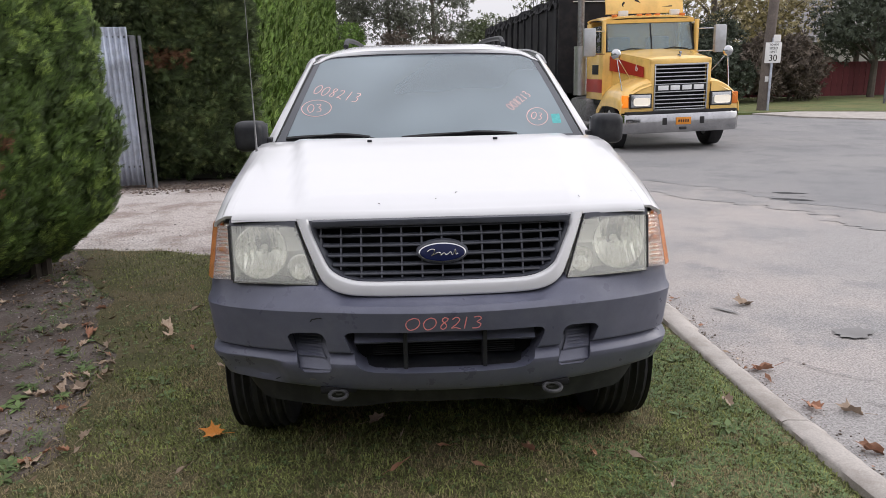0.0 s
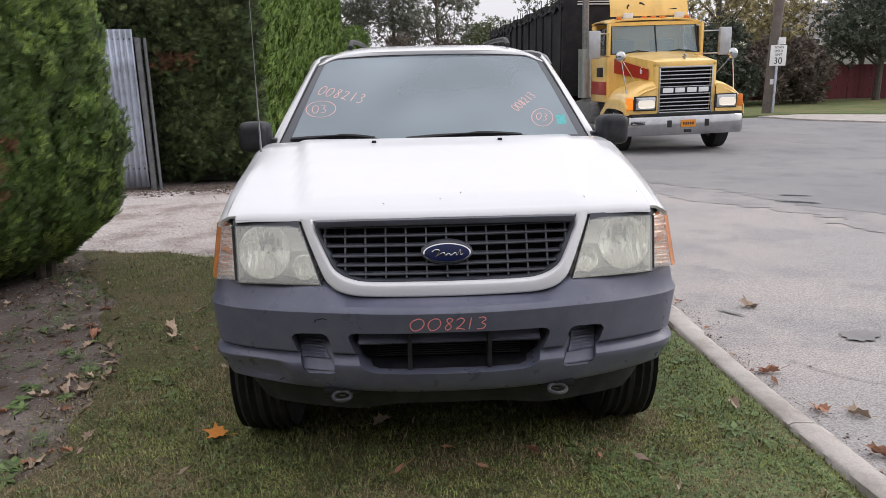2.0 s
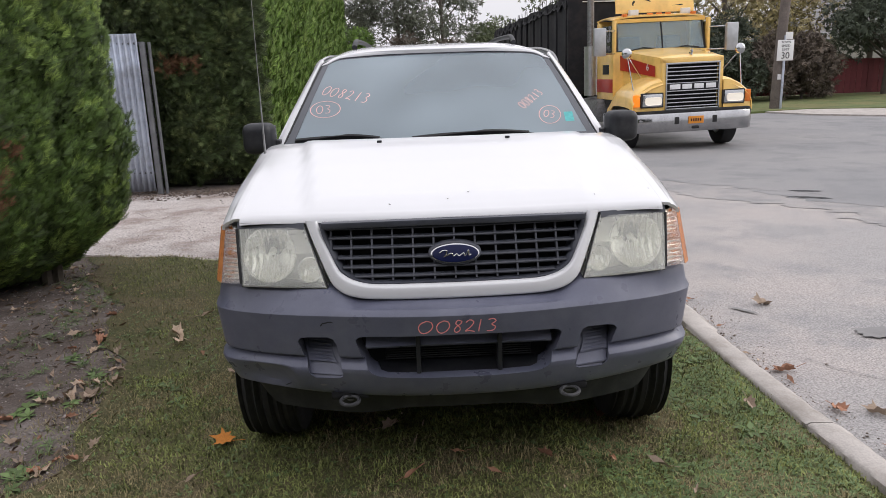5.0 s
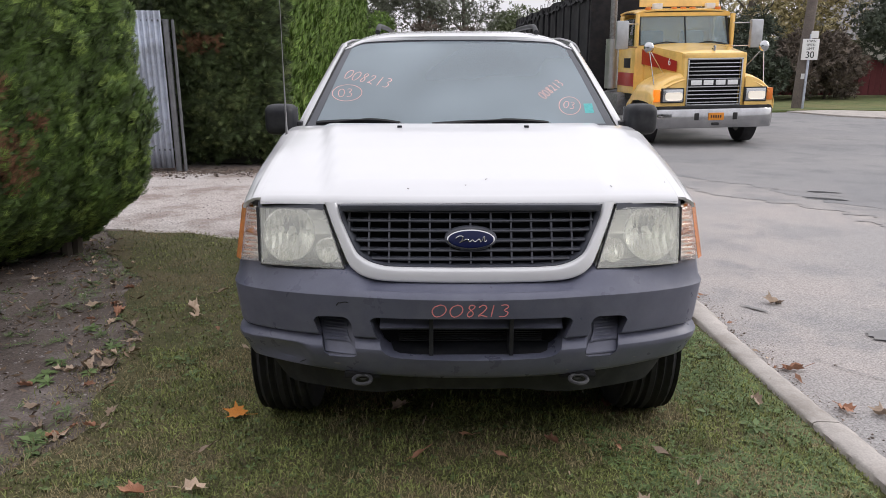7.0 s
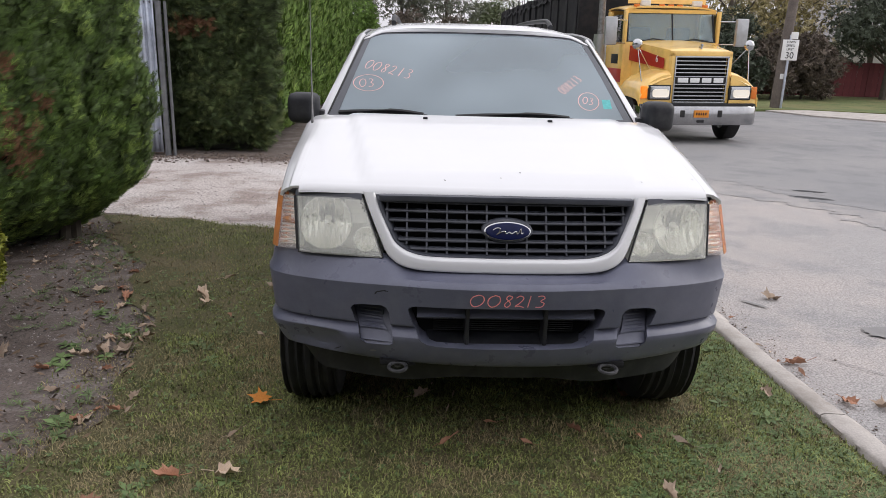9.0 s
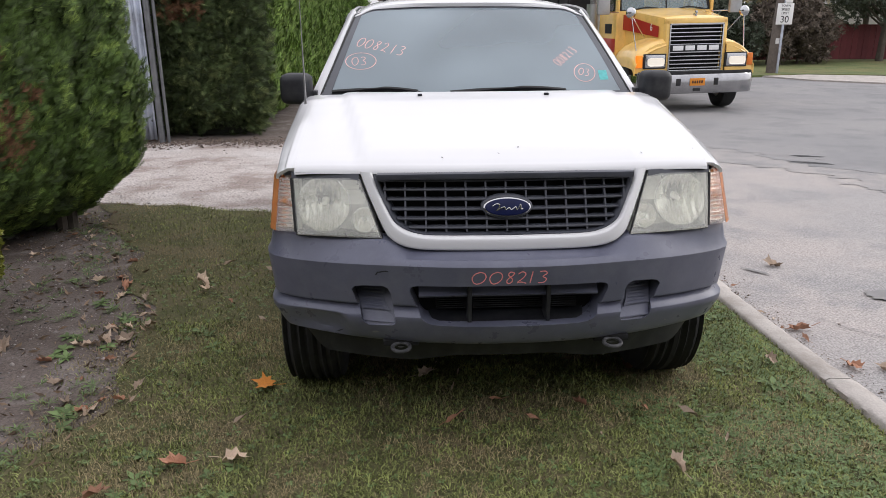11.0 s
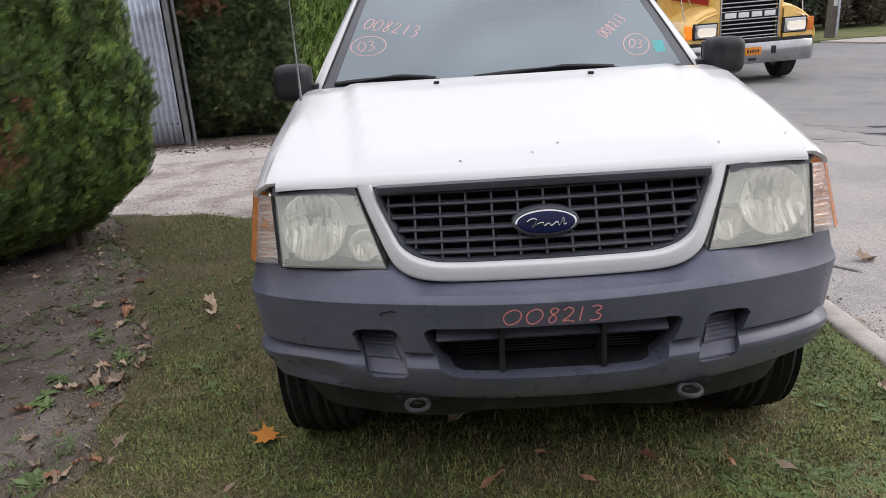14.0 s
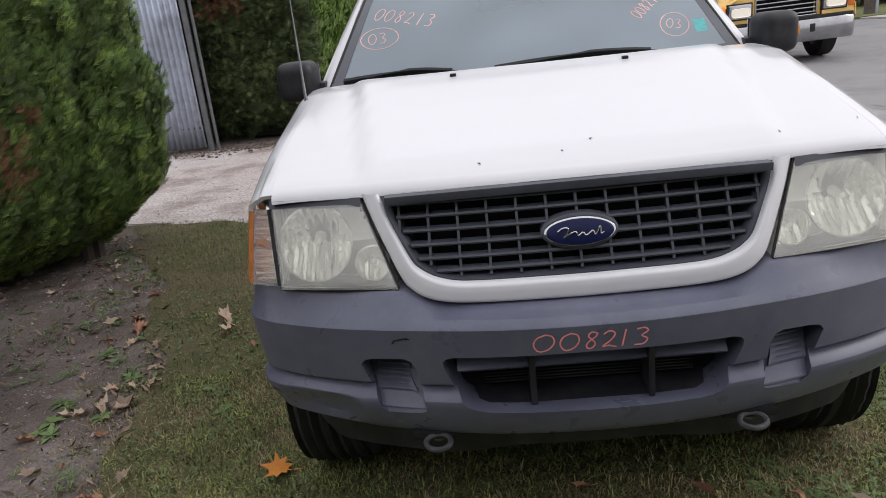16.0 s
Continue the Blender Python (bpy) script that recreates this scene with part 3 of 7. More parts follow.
# stains, tar lines and the damp patch on the asphalt
def blot(name, cx, cy, rx, ry, turn, mat, label, seed, z=ROAD_Z + 0.010):
    rnd = random.Random(seed)
    bm = bmesh.new()
    k = 160
    ph = [rnd.uniform(0, 6.28) for _ in range(4)]
    vs = []
    for i in range(k):
        a = 2 * math.pi * i / k
        r = 1 + 0.08 * math.sin(3 * a + ph[0]) + 0.06 * math.sin(5 * a + ph[1]) + 0.08 * math.sin(9 * a + ph[2]) + 0.10 * noise.noise((4 * math.cos(a), 4 * math.sin(a), seed))
        x, y = rx * r * math.cos(a), ry * r * math.sin(a)
        vs.append(bm.verts.new((cx + x * math.cos(turn) - y * math.sin(turn), cy + x * math.sin(turn) + y * math.cos(turn), z)))
    bm.faces.new(vs)
    return tagged(part(name, bm, mat), label, "stain", kind="structure")


blot("damp_patch", 2.66, 4.12, 0.13, 0.085, 0.3, M["stain_soft"], "round dark damp patch on the asphalt", 3)
blot("tar_patch", 4.62, 8.55, 0.24, 0.05, -0.5, M["stain"], "black tar patch on the asphalt", 5)
blot("tar_patch", 4.80, 9.0, 0.20, 0.05, -0.35, M["stain"], "black tar patch on the asphalt", 8)
blot("tar_patch", 2.05, 4.62, 0.10, 0.018, -0.9, M["stain_soft"], "dark scuff on the asphalt", 9)


def crack(pts, width, seed):
    rnd = random.Random(seed)
    line = spline(pts, 60)
    bm, prev = bmesh.new(), None
    for k, (x, y) in enumerate(line):
        d = line[min(k + 1, 59)] - line[max(k - 1, 0)]
        d = d / (np.linalg.norm(d) or 1)
        w = width * rnd.uniform(0.25, 1.0) / 2
        jx, jy = 0.05 * noise.noise((x * 3, y * 3, seed)), 0.05 * noise.noise((x * 3, y * 3, seed + 4.0))
        w *= smooth01(0, 8, k) * smooth01(59, 50, k) * (0.5 + noise.noise((k * 0.3, seed, 1.0)))
        pair = [bm.verts.new((x + jx - d[1] * w, y + jy + d[0] * w, ROAD_Z + 0.009)), bm.verts.new((x + jx + d[1] * w, y + jy - d[0] * w, ROAD_Z + 0.009))]
        if prev:
            bm.faces.new((prev[0], prev[1], pair[1], pair[0]))
        prev = pair
    return tagged(part("road_crack", bm, M["stain_soft"]), "thin dark crack in the asphalt", "crack", kind="structure")


crack([(3.6, 9.6), (4.3, 9.2), (4.9, 8.7), (5.6, 7.9), (6.6, 7.0)], 0.03, 1)
crack([(2.1, 3.3), (2.35, 3.0), (2.5, 2.7), (2.9, 2.5)], 0.02, 3)
crack([(3.2, 6.6), (3.7, 6.1), (4.5, 5.9), (5.6, 5.0)], 0.012, 7)
crack([(2.0, 3.8), (2.2, 3.55), (2.45, 3.4)], 0.018, 4)

# far side: concrete apron, verge, yellow kerb
def slab(name, outline, z0, z1, mat, label, category):
    bm = bmesh.new()
    lo, hi = [bm.verts.new((x, y, z0)) for x, y in outline], [bm.verts.new((x, y, z1)) for x, y in outline]
    k = len(outline)
    for i in range(k):
        bm.faces.new((lo[i], lo[(i + 1) % k], hi[(i + 1) % k], hi[i]))
    bm.faces.new(hi)
    return tagged(part(name, bm, mat), label, category, kind="structure")


slab("pavement", [(10.9, 23.0), (11.6, 21.2), (14.3, 18.6), (22, 14.5), (34, 11), (34, 17.5), (24, 19.0), (16.0, 22.0), (12.6, 23.4)], -0.2, -0.01, M["concrete"], "pale concrete apron at the far side of the road", "pavement")
slab("far_verge", [(9.3, 22.6), (10.9, 22.95), (12.6, 23.4), (16.0, 22.05), (19.0, 24.4), (30, 24.5), (40, 24.5), (40, 60), (-2, 60), (4.5, 34), (8.0, 25.5)], -0.2, 0.012, M["far_grass"], "short green grass strip before the shrubs", "lawn")
yk = spline([(15.6, 22.9), (17.0, 23.6), (18.6, 24.15), (22, 24.2), (30, 24.3)], 30)
bm = bmesh.new()
tube(bm, [(x, y, 0.05 + 0.01 * math.sin(x * 5)) for x, y in yk], 0.11, 8)
tagged(part("yellow_kerb", bm, M["yellow_kerb"]), "worn yellow-painted kerb at a car park entrance", "kerb", kind="structure")
slab("car_park", [(18.9, 22.3), (34, 18.2), (40, 18.2), (40, 24.1), (22, 24.0)], -0.2, 0.02, M["lane"], "dark asphalt of a car park entrance", "road")

# unseen plain wall, added behind the camera to cut sky light on the nose
boxed_wall = part("wall_south", box(bmesh.new(), -16, 9, -5.8, -5.5, -0.3, 6.2, 0.02), M["sky_block_dark"])
tagged(boxed_wall, "unseen dark wall added behind the camera to block sky light", "wall", kind="structure")
# ---------------------------------------------------------------- white estate car with the camera before its nose
CAR = thing("suv", "white estate car with grey bumper and marker numbers, on grass", "car", pose(0.0, 2.40, 0.0))
NOSE_Z = [(0.235, 1.082), (0.25, 1.098), (0.29, 1.114), (0.36, 1.132), (0.5, 1.162), (0.75, 1.212), (1.0, 1.258), (1.14, 1.282), (1.3, 1.29)]


def grille_y(x, z):
    return 0.095 + 0.5 * (z - 0.81) + 0.10 * x * x


def lamp_y(x, z):
    return 0.10 + 0.45 * (z - 0.84) + 0.17 * x * x


def bumper_y(x):
    return 0.01 + 0.32 * abs(x) ** 2.2


def hood_half(t):
    """Half the bonnet's width from its front (0) to its rear (1)."""
    return 0.7982 + 0.0005 * t


def hood_front(x):
    return 0.232 + 0.085 * x * x


def hood_z(x, y):
    t = (y - 0.235) / 0.9
    z = lerp_table(NOSE_Z, y - 0.085 * x * x * (1 - smooth01(0, 0.7, t)))
    z -= (0.001 + 0.005 * math.sin(min(1, max(0, t)) * math.pi)) * (abs(x) / 0.8) ** 3 + 0.012 * smooth01(0.5, 1.0, t) * (x / 0.8) ** 2
    z -= 0.40 * max(0.0, abs(x) - 0.70) ** 2
    crease = 0.53 + 0.13 * t
    z += 0.013 * (1 - smooth01(crease - 0.018, crease + 0.018, abs(x))) * smooth01(0.02, 0.18, t)
    return z


def hood_fn(u, v):
    x = (2 * u - 1) * hood_half(v)
    y0 = hood_front(x)
    y1 = 1.14 + 0.20 * x * x
    y = y0 + (y1 - y0) * (v ** 1.5)
    z = hood_z(x, y)
    if v < 0.02:
        z -= 0.010
    return (x, y, z)


sheet("hood", hood_fn, 60, 40, M["paint"], CAR, "white bonnet with faint scratches and chips", thick=-0.02)
# bonnet front lip
sheet("hood_lip", lambda u, v: ((2 * u - 1) * 0.795, hood_front((2 * u - 1) * 0.795) + 0.0015 + 0.02 * v, 1.079 - 0.024 * v - 0.004 * abs(2 * u - 1)), 40, 2, M["seal"], CAR, "dark gap under the bonnet")
rnd = random.Random(11)
for k in range(6):
    cx, cy = rnd.choice([(-0.25, 0.3), (0.05, 0.33), (0.5, 0.42), (0.72, 0.36), (0.6, 0.3)])
    cx, cy = cx + rnd.uniform(-0.08, 0.08), cy + rnd.uniform(-0.03, 0.06)
    ln, an = rnd.uniform(0.004, 0.011), rnd.uniform(0, 3.1)
    bm = bmesh.new()
    pts = [(cx + ln * math.cos(an), cy + ln * math.sin(an)), (cx + 0.002, cy + 0.002), (cx - ln * math.cos(an), cy - ln * math.sin(an)), (cx - 0.002, cy - 0.002)]
    bm.faces.new([bm.verts.new((x, y, hood_z(x, y) + 0.0015)) for x, y in pts])
    part("paint_chip", bm, M["black_plastic"], CAR, "small dark paint chip")

ARCHES = [(0.78, 0.37, 0.425), (3.75, 0.37, 0.425)]


def side_section(y):
    """The car's side at y: points (x, z) from the bonnet's edge to the sill."""
    k = 0.982 + 0.018 * smooth01(0.28, 0.62, y)
    top = hood_z(0.79, min(y, 1.3)) if y < 1.3 else 1.25
    top = top if y < 1.3 else 1.243 - 0.02 * smooth01(1.3, 4.7, y)
    ends = 1 - 0.06 * smooth01(4.2, 4.72, y)
    fall = 0.013 * math.sin(math.pi * min(1, max(0, (y - 0.235) / 0.9)))
    pts = [(0.7985 / k, top - 0.0008), (0.815 / k, top - 0.0024), (0.835 / k, top - 0.0050 - 0.15 * fall), (0.852, top - 0.0085 - 0.55 * fall), (0.868, top - 0.013 - fall), (0.888, top - 0.028 - fall), (0.902, top - 0.070 - fall), (0.909, top - 0.13), (0.918, 0.92), (0.926, 0.80), (0.926, 0.68), (0.915, 0.56), (0.900, 0.43)]
    return [(x * k * ends, z) for x, z in pts]


def side_panel(name, y0, y1, sign, n, label, lowest=0.43):
    def fn(u, v):
        y = y0 + (y1 - y0) * u
        sec = side_section(y)
        q = v * (len(sec) - 1)
        i = min(int(q), len(sec) - 2)
        t = q - i
        x, z = sec[i][0] * (1 - t) + sec[i + 1][0] * t, sec[i][1] * (1 - t) + sec[i + 1][1] * t
        if y0 < 0.4:
            y += 0.20 * (x * x - 0.64) * (1 - u) ** 3
        for ay, az, r in ARCHES:
            d = math.hypot(y - ay, z - az)
            if d < r and z > 0.36:
                s = r / max(d, 1e-3)
                y, z = ay + (y - ay) * s, az + (z - az) * s
                z = min(z, sec[3][1])
        return (sign * x, y, z)

    def keep(p):
        return all(math.hypot(p[1] - ay, p[2] - az) > r - 0.006 for ay, az, r in ARCHES) and not (p[1] < 0.49 and p[2] < 0.855) and not (p[2] < 1.052 and p[1] < 0.372 + 0.45 * (p[2] - 0.84))
    return sheet(name, fn, n, 36, M["paint"], CAR, label, thick=0.012 * sign, keep=keep)


for sign in (-1, 1):
    side_panel("fender", 0.300, 1.33, sign, 60, "white front wing")
    side_panel("front_door", 1.336, 2.42, sign, 20, "white front door")
    side_panel("rear_door", 2.426, 3.36, sign, 30, "white rear door")
    side_panel("quarter_panel", 3.366, 4.70, sign, 60, "white rear wing")
    boxed("sill", sign * 0.80 - 0.08, sign * 0.80 + 0.08, 1.3, 3.35, 0.33, 0.45, M["bumper"], CAR, 0.02)
    for ay, az, r in ARCHES:
        sheet("wheel_arch_liner", lambda u, v: (sign * (0.62 + 0.27 * v), ay + (r + 0.004) * math.cos(math.pi * (0.88 - 0.88 * u)), az + (r + 0.004) * math.sin(math.pi * (0.88 - 0.88 * u))), 24, 2, M["void"], CAR)
    for y in (2.28, 3.22):
        boxed("door_handle", sign * 0.905 - 0.012, sign * 0.905 + 0.014, y - 0.09, y + 0.04, 1.02, 1.05, M["black_plastic"], CAR, 0.01)

# underbody and hidden boxes, added near-black to keep daylight out from below
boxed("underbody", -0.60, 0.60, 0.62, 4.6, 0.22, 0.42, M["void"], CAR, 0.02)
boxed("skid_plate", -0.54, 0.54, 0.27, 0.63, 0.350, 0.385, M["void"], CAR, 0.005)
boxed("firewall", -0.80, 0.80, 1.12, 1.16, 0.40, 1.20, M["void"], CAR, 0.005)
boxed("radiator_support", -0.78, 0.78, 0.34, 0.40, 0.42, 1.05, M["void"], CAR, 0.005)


# ---- bumper: a closed section swept round the nose, with the air intake and recesses cut out
def bumper_path():
    pts = [(x, bumper_y(x)) for x in np.linspace(0, 0.80, 36)]
    pts += [(0.848, 0.234), (0.890, 0.268), (0.914, 0.315), (0.926, 0.375), (0.930, 0.49)]
    return [(-x, y) for x, y in pts[:0:-1]] + pts


PROFILE = [(0.853, -0.13), (0.851, -0.078), (0.843, -0.060), (0.825, -0.040), (0.800, -0.014), (0.779, 0.008), (0.775, 0.0105), (0.766, 0.0095), (0.70, 0.002), (0.64, -0.004), (0.618, -0.007), (0.611, -0.014), (0.608, -0.030), (0.603, -0.031),
           (0.592, -0.017), (0.577, 0.003), (0.573, 0.0055), (0.565, 0.006), (0.555, 0.004), (0.54, 0.0), (0.52, -0.007), (0.50, -0.015), (0.48, -0.024), (0.463, -0.034), (0.454, -0.042), (0.448, -0.055), (0.446, -0.13)]


def bumper_dip(x, z):
    """How far the bumper's lines sink towards its ends."""
    a = abs(x)
    dip = -0.017 * smooth01(0.35, 0.90, a) * smooth01(0.50, 0.56, z) * (1 - smooth01(0.79, 0.84, z))
    return dip


def recess_depth(z):
    """Depth of the sham lamp recess: deep at its top, running out at its foot."""
    return 0.010 + 0.100 * min(1, max(0, (z - 0.53) / 0.14))


def build_bumper():
    path = bumper_path()
    bm = bmesh.new()
    rings = []
    for k, (x, y) in enumerate(path):
        a, b = path[max(k - 1, 0)], path[min(k + 1, len(path) - 1)]
        tx, ty = b[0] - a[0], b[1] - a[1]
        ln = math.hypot(tx, ty)
        nx, ny = ty / ln, -tx / ln
        ring = []
        for z, d in PROFILE:
            zz = z + bumper_dip(x, z)
            zz -= 0.046 * smooth01(0.785, 0.845, z) * (1 - smooth01(0.36, 0.50, abs(x)))
            if z > 0.84:
                zz += 0.006 * smooth01(0.4, 0.7, abs(x))
            if z > 0.785 and -0.1 < d < 0:
                d *= 1 - 0.72 * smooth01(0.62, 0.90, abs(x))
            ring.append(bm.verts.new((x + nx * d, y + ny * d, zz)))
        rings.append(ring)
    n = len(PROFILE)
    for a, b in zip(rings, rings[1:]):
        for s in range(n):
            bm.faces.new((a[s], a[(s + 1) % n], b[(s + 1) % n], b[s]))
    bm.faces.new(rings[0][::-1]), bm.faces.new(rings[-1])
    ob = part("front_bumper", bm, M["bumper"], CAR, "scuffed dark grey plastic front bumper", sharp=28)
    cutters = []
    edge = [(0.374, 0.684), (0.372, 0.668), (0.352, 0.618), (0.334, 0.575), (0.318, 0.558), (0.298, 0.548), (0.265, 0.543), (0.15, 0.541)]
    intake = [(-0.345, 0.699), (-0.364, 0.694)] + [(-x, z) for x, z in edge] + edge[::-1] + [(0.364, 0.694), (0.345, 0.699), (0.0, 0.704)]
    cutters.append(part("cutter", prism(bmesh.new(), intake, -0.1, 0.3, 0.96), M["bumper"], CAR))
    for s in (-1, 1):
        fog = [(0.588, 0.665), (0.575, 0.680), (0.545, 0.687), (0.460, 0.692), (0.440, 0.684), (0.428, 0.665), (0.416, 0.610), (0.402, 0.552), (0.404, 0.538), (0.418, 0.530), (0.522, 0.524), (0.545, 0.540), (0.556, 0.585), (0.572, 0.625)]
        bm = bmesh.new()
        front = [bm.verts.new((s * x, -0.1, z)) for x, z in fog]
        inner = [bm.verts.new((s * (0.500 + (x - 0.490) * 0.86), bumper_y(x) + recess_depth(z), 0.606 + (z - 0.606) * 0.96)) for x, z in fog]
        for a in range(len(fog)):
            b = (a + 1) % len(fog)
            bm.faces.new((front[a], front[b], inner[b], inner[a]))
        bm.faces.new(front[::-1]), bm.faces.new(inner)
        cutters.append(part("cutter", bm, M["bumper"], CAR))
    carved(ob, cutters)
    for w in ob.data.vertices:  # knock in the lower corner
        x, y, z = w.co
        knock = smooth01(-0.58, -0.68, x) * smooth01(-0.93, -0.72, x) * smooth01(0.446, 0.490, z) * smooth01(0.580, 0.530, z)
        w.co.y += 0.024 * knock - 0.010 * math.exp(-((x + 0.60) / 0.03) ** 2 - ((z - 0.53) / 0.04) ** 2) * (y < 0.3)
        w.co.x += 0.010 * knock
    for p in ob.data.polygons:
        p.use_smooth = True
    ob.data.set_sharp_from_angle(angle=radians(28))
    return ob


BUMPER = build_bumper()
# deflector strip under the bumper's lower edge, near-black to paint the shade there
sheet("lower_deflector", lambda u, v: (lambda x: (x, bumper_y(min(abs(x), 0.80)) + 0.096 + 0.02 * v + 0.5 * max(0, abs(x) - 0.74) ** 1.5, 0.448 - (0.105 - 0.030 * (1 - smooth01(0.15, 0.40, abs(x)))) * v * (1 - smooth01(0.70, 0.84, abs(x)))))((2 * u - 1) * 0.84), 60, 6, M["black_plastic"], CAR, "grey plastic deflector under the bumper, darkened to paint its shade", thick=0.006)
# air intake: back, bars and fins, coloured near-black to paint the shade inside
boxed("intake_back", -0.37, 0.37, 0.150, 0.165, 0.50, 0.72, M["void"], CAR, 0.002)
sheet("intake_floor", lambda u, v: ((2 * u - 1) * (0.28 + 0.02 * v), 0.06 + 0.09 * v, 0.541 + 0.022 * v), 12, 4, M["black_plastic"], CAR, thick=-0.006)
sheet("intake_top_bar", lambda u, v: ((2 * u - 1) * 0.335, 0.07 + 0.03 * v, 0.640 + 0.030 * v), 8, 3, M["bumper"], CAR, thick=0.012)
for x in (-0.147, 0.147):
    boxed("intake_post", x - 0.008, x + 0.008, 0.045, 0.14, 0.545, 0.695, M["black_plastic"], CAR, 0.004)
for k in range(9):
    boxed("intake_fin", -0.27, 0.27, 0.125, 0.138, 0.572 + 0.0088 * k, 0.576 + 0.0088 * k, M["radiator"], CAR, 0.001)
for s in (-1, 1):
    def louvre(u, v):
        z = 0.534 + 0.122 * v
        x = 0.424 + 0.040 * smooth01(0, 0.7, v) + (0.122 - 0.026 * smooth01(0, 0.7, v)) * u
        step = 0.012 * (((z - 0.534) / 0.046) % 1.0) + (0.0022 * math.sin(z * 2 * math.pi / 0.0105) if 0.575 < z < 0.645 and 0.1 < u < 0.9 else 0.0)
        return (s * x, bumper_y(x) + recess_depth(z) - 0.014 + step + 0.018 * smooth01(0.08, 0.0, v), z)
    sheet("recess_louvre", louvre, 12, 60, M["bumper"], CAR, "ridged grey plastic louvre", thick=0.004, sharp=30)
    # towing eye
    bm = bmesh.new()
    tube(bm, [(s * 0.405 + 0.033 * math.cos(a), 0.066 - 0.025 * math.sin(a), 0.442 - 0.007 * math.sin(a)) for a in np.linspace(0, 2 * math.pi, 25)], 0.0075, 8, cap=False)
    tube(bm, [(s * 0.405, 0.088, 0.444), (s * 0.405, 0.30, 0.45)], 0.016, 8)
    part("tow_hook", bm, M["hook"], CAR, "dull grey steel towing eye")
    # near-black block paints the shade in the slot
    boxed("tow_hook_slot", s * 0.405 - 0.070, s * 0.405 + 0.070, 0.085, 0.12, 0.436, 0.463, M["void"], CAR, 0.01)
# scuffs on the bumper
for cx, cz, w, h, an in [(-0.47, 0.748, 0.020, 0.0028, 14), (-0.488, 0.740, 0.010, 0.003, 50), (-0.452, 0.750, 0.010, 0.0022, -8), (-0.640, 0.482, 0.017, 0.003, 30), (-0.50, 0.497, 0.014, 0.005, 0), (-0.555, 0.462, 0.022, 0.002, 0), (0.36, 0.48, 0.006, 0.003, 10), (0.63, 0.50, 0.008, 0.002, -30)]:
    bm = bmesh.new()
    pts = [(-w, -h * 0.3), (-w * 0.3, -h), (w * 0.8, -h * 0.4), (w, h * 0.5), (w * 0.2, h), (-w * 0.7, h * 0.5)]
    ca, sa = math.cos(radians(an)), math.sin(radians(an))
    loop = []
    for a, b in pts:
        x, z = cx + a * ca - b * sa, cz + a * sa + b * ca
        d = float(np.interp(z, [r[0] for r in PROFILE[::-1]], [r[1] for r in PROFILE[::-1]]))
        loop.append(bm.verts.new((x, bumper_y(x) - d - 0.0025, z)))
    bm.faces.new(loop)
    part("bumper_scuff", bm, M["black_plastic"] if cz > 0.7 or cx < -0.63 else M["steel"], CAR, "worn scuff on the plastic")

# marker number
for k, (digit, at_x, wide) in enumerate([("0", -0.147, 0.066), ("0", -0.083, 0.060), ("8", -0.027, 0.050), ("2", 0.014, 0.056), ("1", 0.050, 0.050), ("3", 0.092, 0.056)]):
    scrawl("bumper_digit", digit, (at_x, 0.712), 0.047, wide, 0.0042, M["marker"], CAR, "red hand-drawn digit", lambda a, b: (a, bumper_y(a) - 0.0035 - 0.0095 * smooth01(0.69, 0.775, b), b), slant=0.15)

# ---- radiator grille
OUTER = [(0.551, 1.080), (0.531, 1.03), (0.506, 0.974), (0.46, 0.880), (0.435, 0.85), (0.40, 0.829), (0.345, 0.816), (0.26, 0.811), (0.13, 0.8095), (0, 0.809)]
INNER = [(0.503, 1.080), (0.491, 1.04), (0.476, 1.004), (0.43, 0.918), (0.405, 0.894), (0.372, 0.877), (0.32, 0.8645), (0.25, 0.861), (0.13, 0.8605), (0, 0.860)]
o_line, i_line = spline(OUTER, 44), spline(INNER, 44)
o_all = [(-x, z) for x, z in o_line] + [(x, z) for x, z in o_line[-2::-1]]
i_all = [(-x, z) for x, z in i_line] + [(x, z) for x, z in i_line[-2::-1]]
bm = bmesh.new()
prev = None
for (ox, oz), (ix, iz) in zip(o_all, i_all):
    ring = []
    for t, d in ((0.0, 0.05), (0.0, 0.006), (0.06, 0.0), (0.2, -0.004), (0.5, -0.010), (0.8, -0.016), (0.94, -0.014), (1.0, -0.004), (1.0, 0.05)):
        x, z = ox + (ix - ox) * t, oz + (iz - oz) * t
        ring.append(bm.verts.new((x, grille_y(x, z) + d, z)))
    if prev:
        for s in range(len(ring) - 1):
            bm.faces.new((prev[s], prev[s + 1], ring[s + 1], ring[s]))
    prev = ring
part("grille_surround", bm, M["paint"], CAR, "white U-shaped grille surround", sharp=60)


def grille_half(z):
    return float(np.interp(z, [p[1] for p in i_line[::-1]], [p[0] for p in i_line[::-1]]))


# near-black backing paints the shade behind the slats
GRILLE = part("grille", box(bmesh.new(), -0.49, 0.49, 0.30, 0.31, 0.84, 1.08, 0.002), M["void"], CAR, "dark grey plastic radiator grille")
bm = bmesh.new()
prev = None
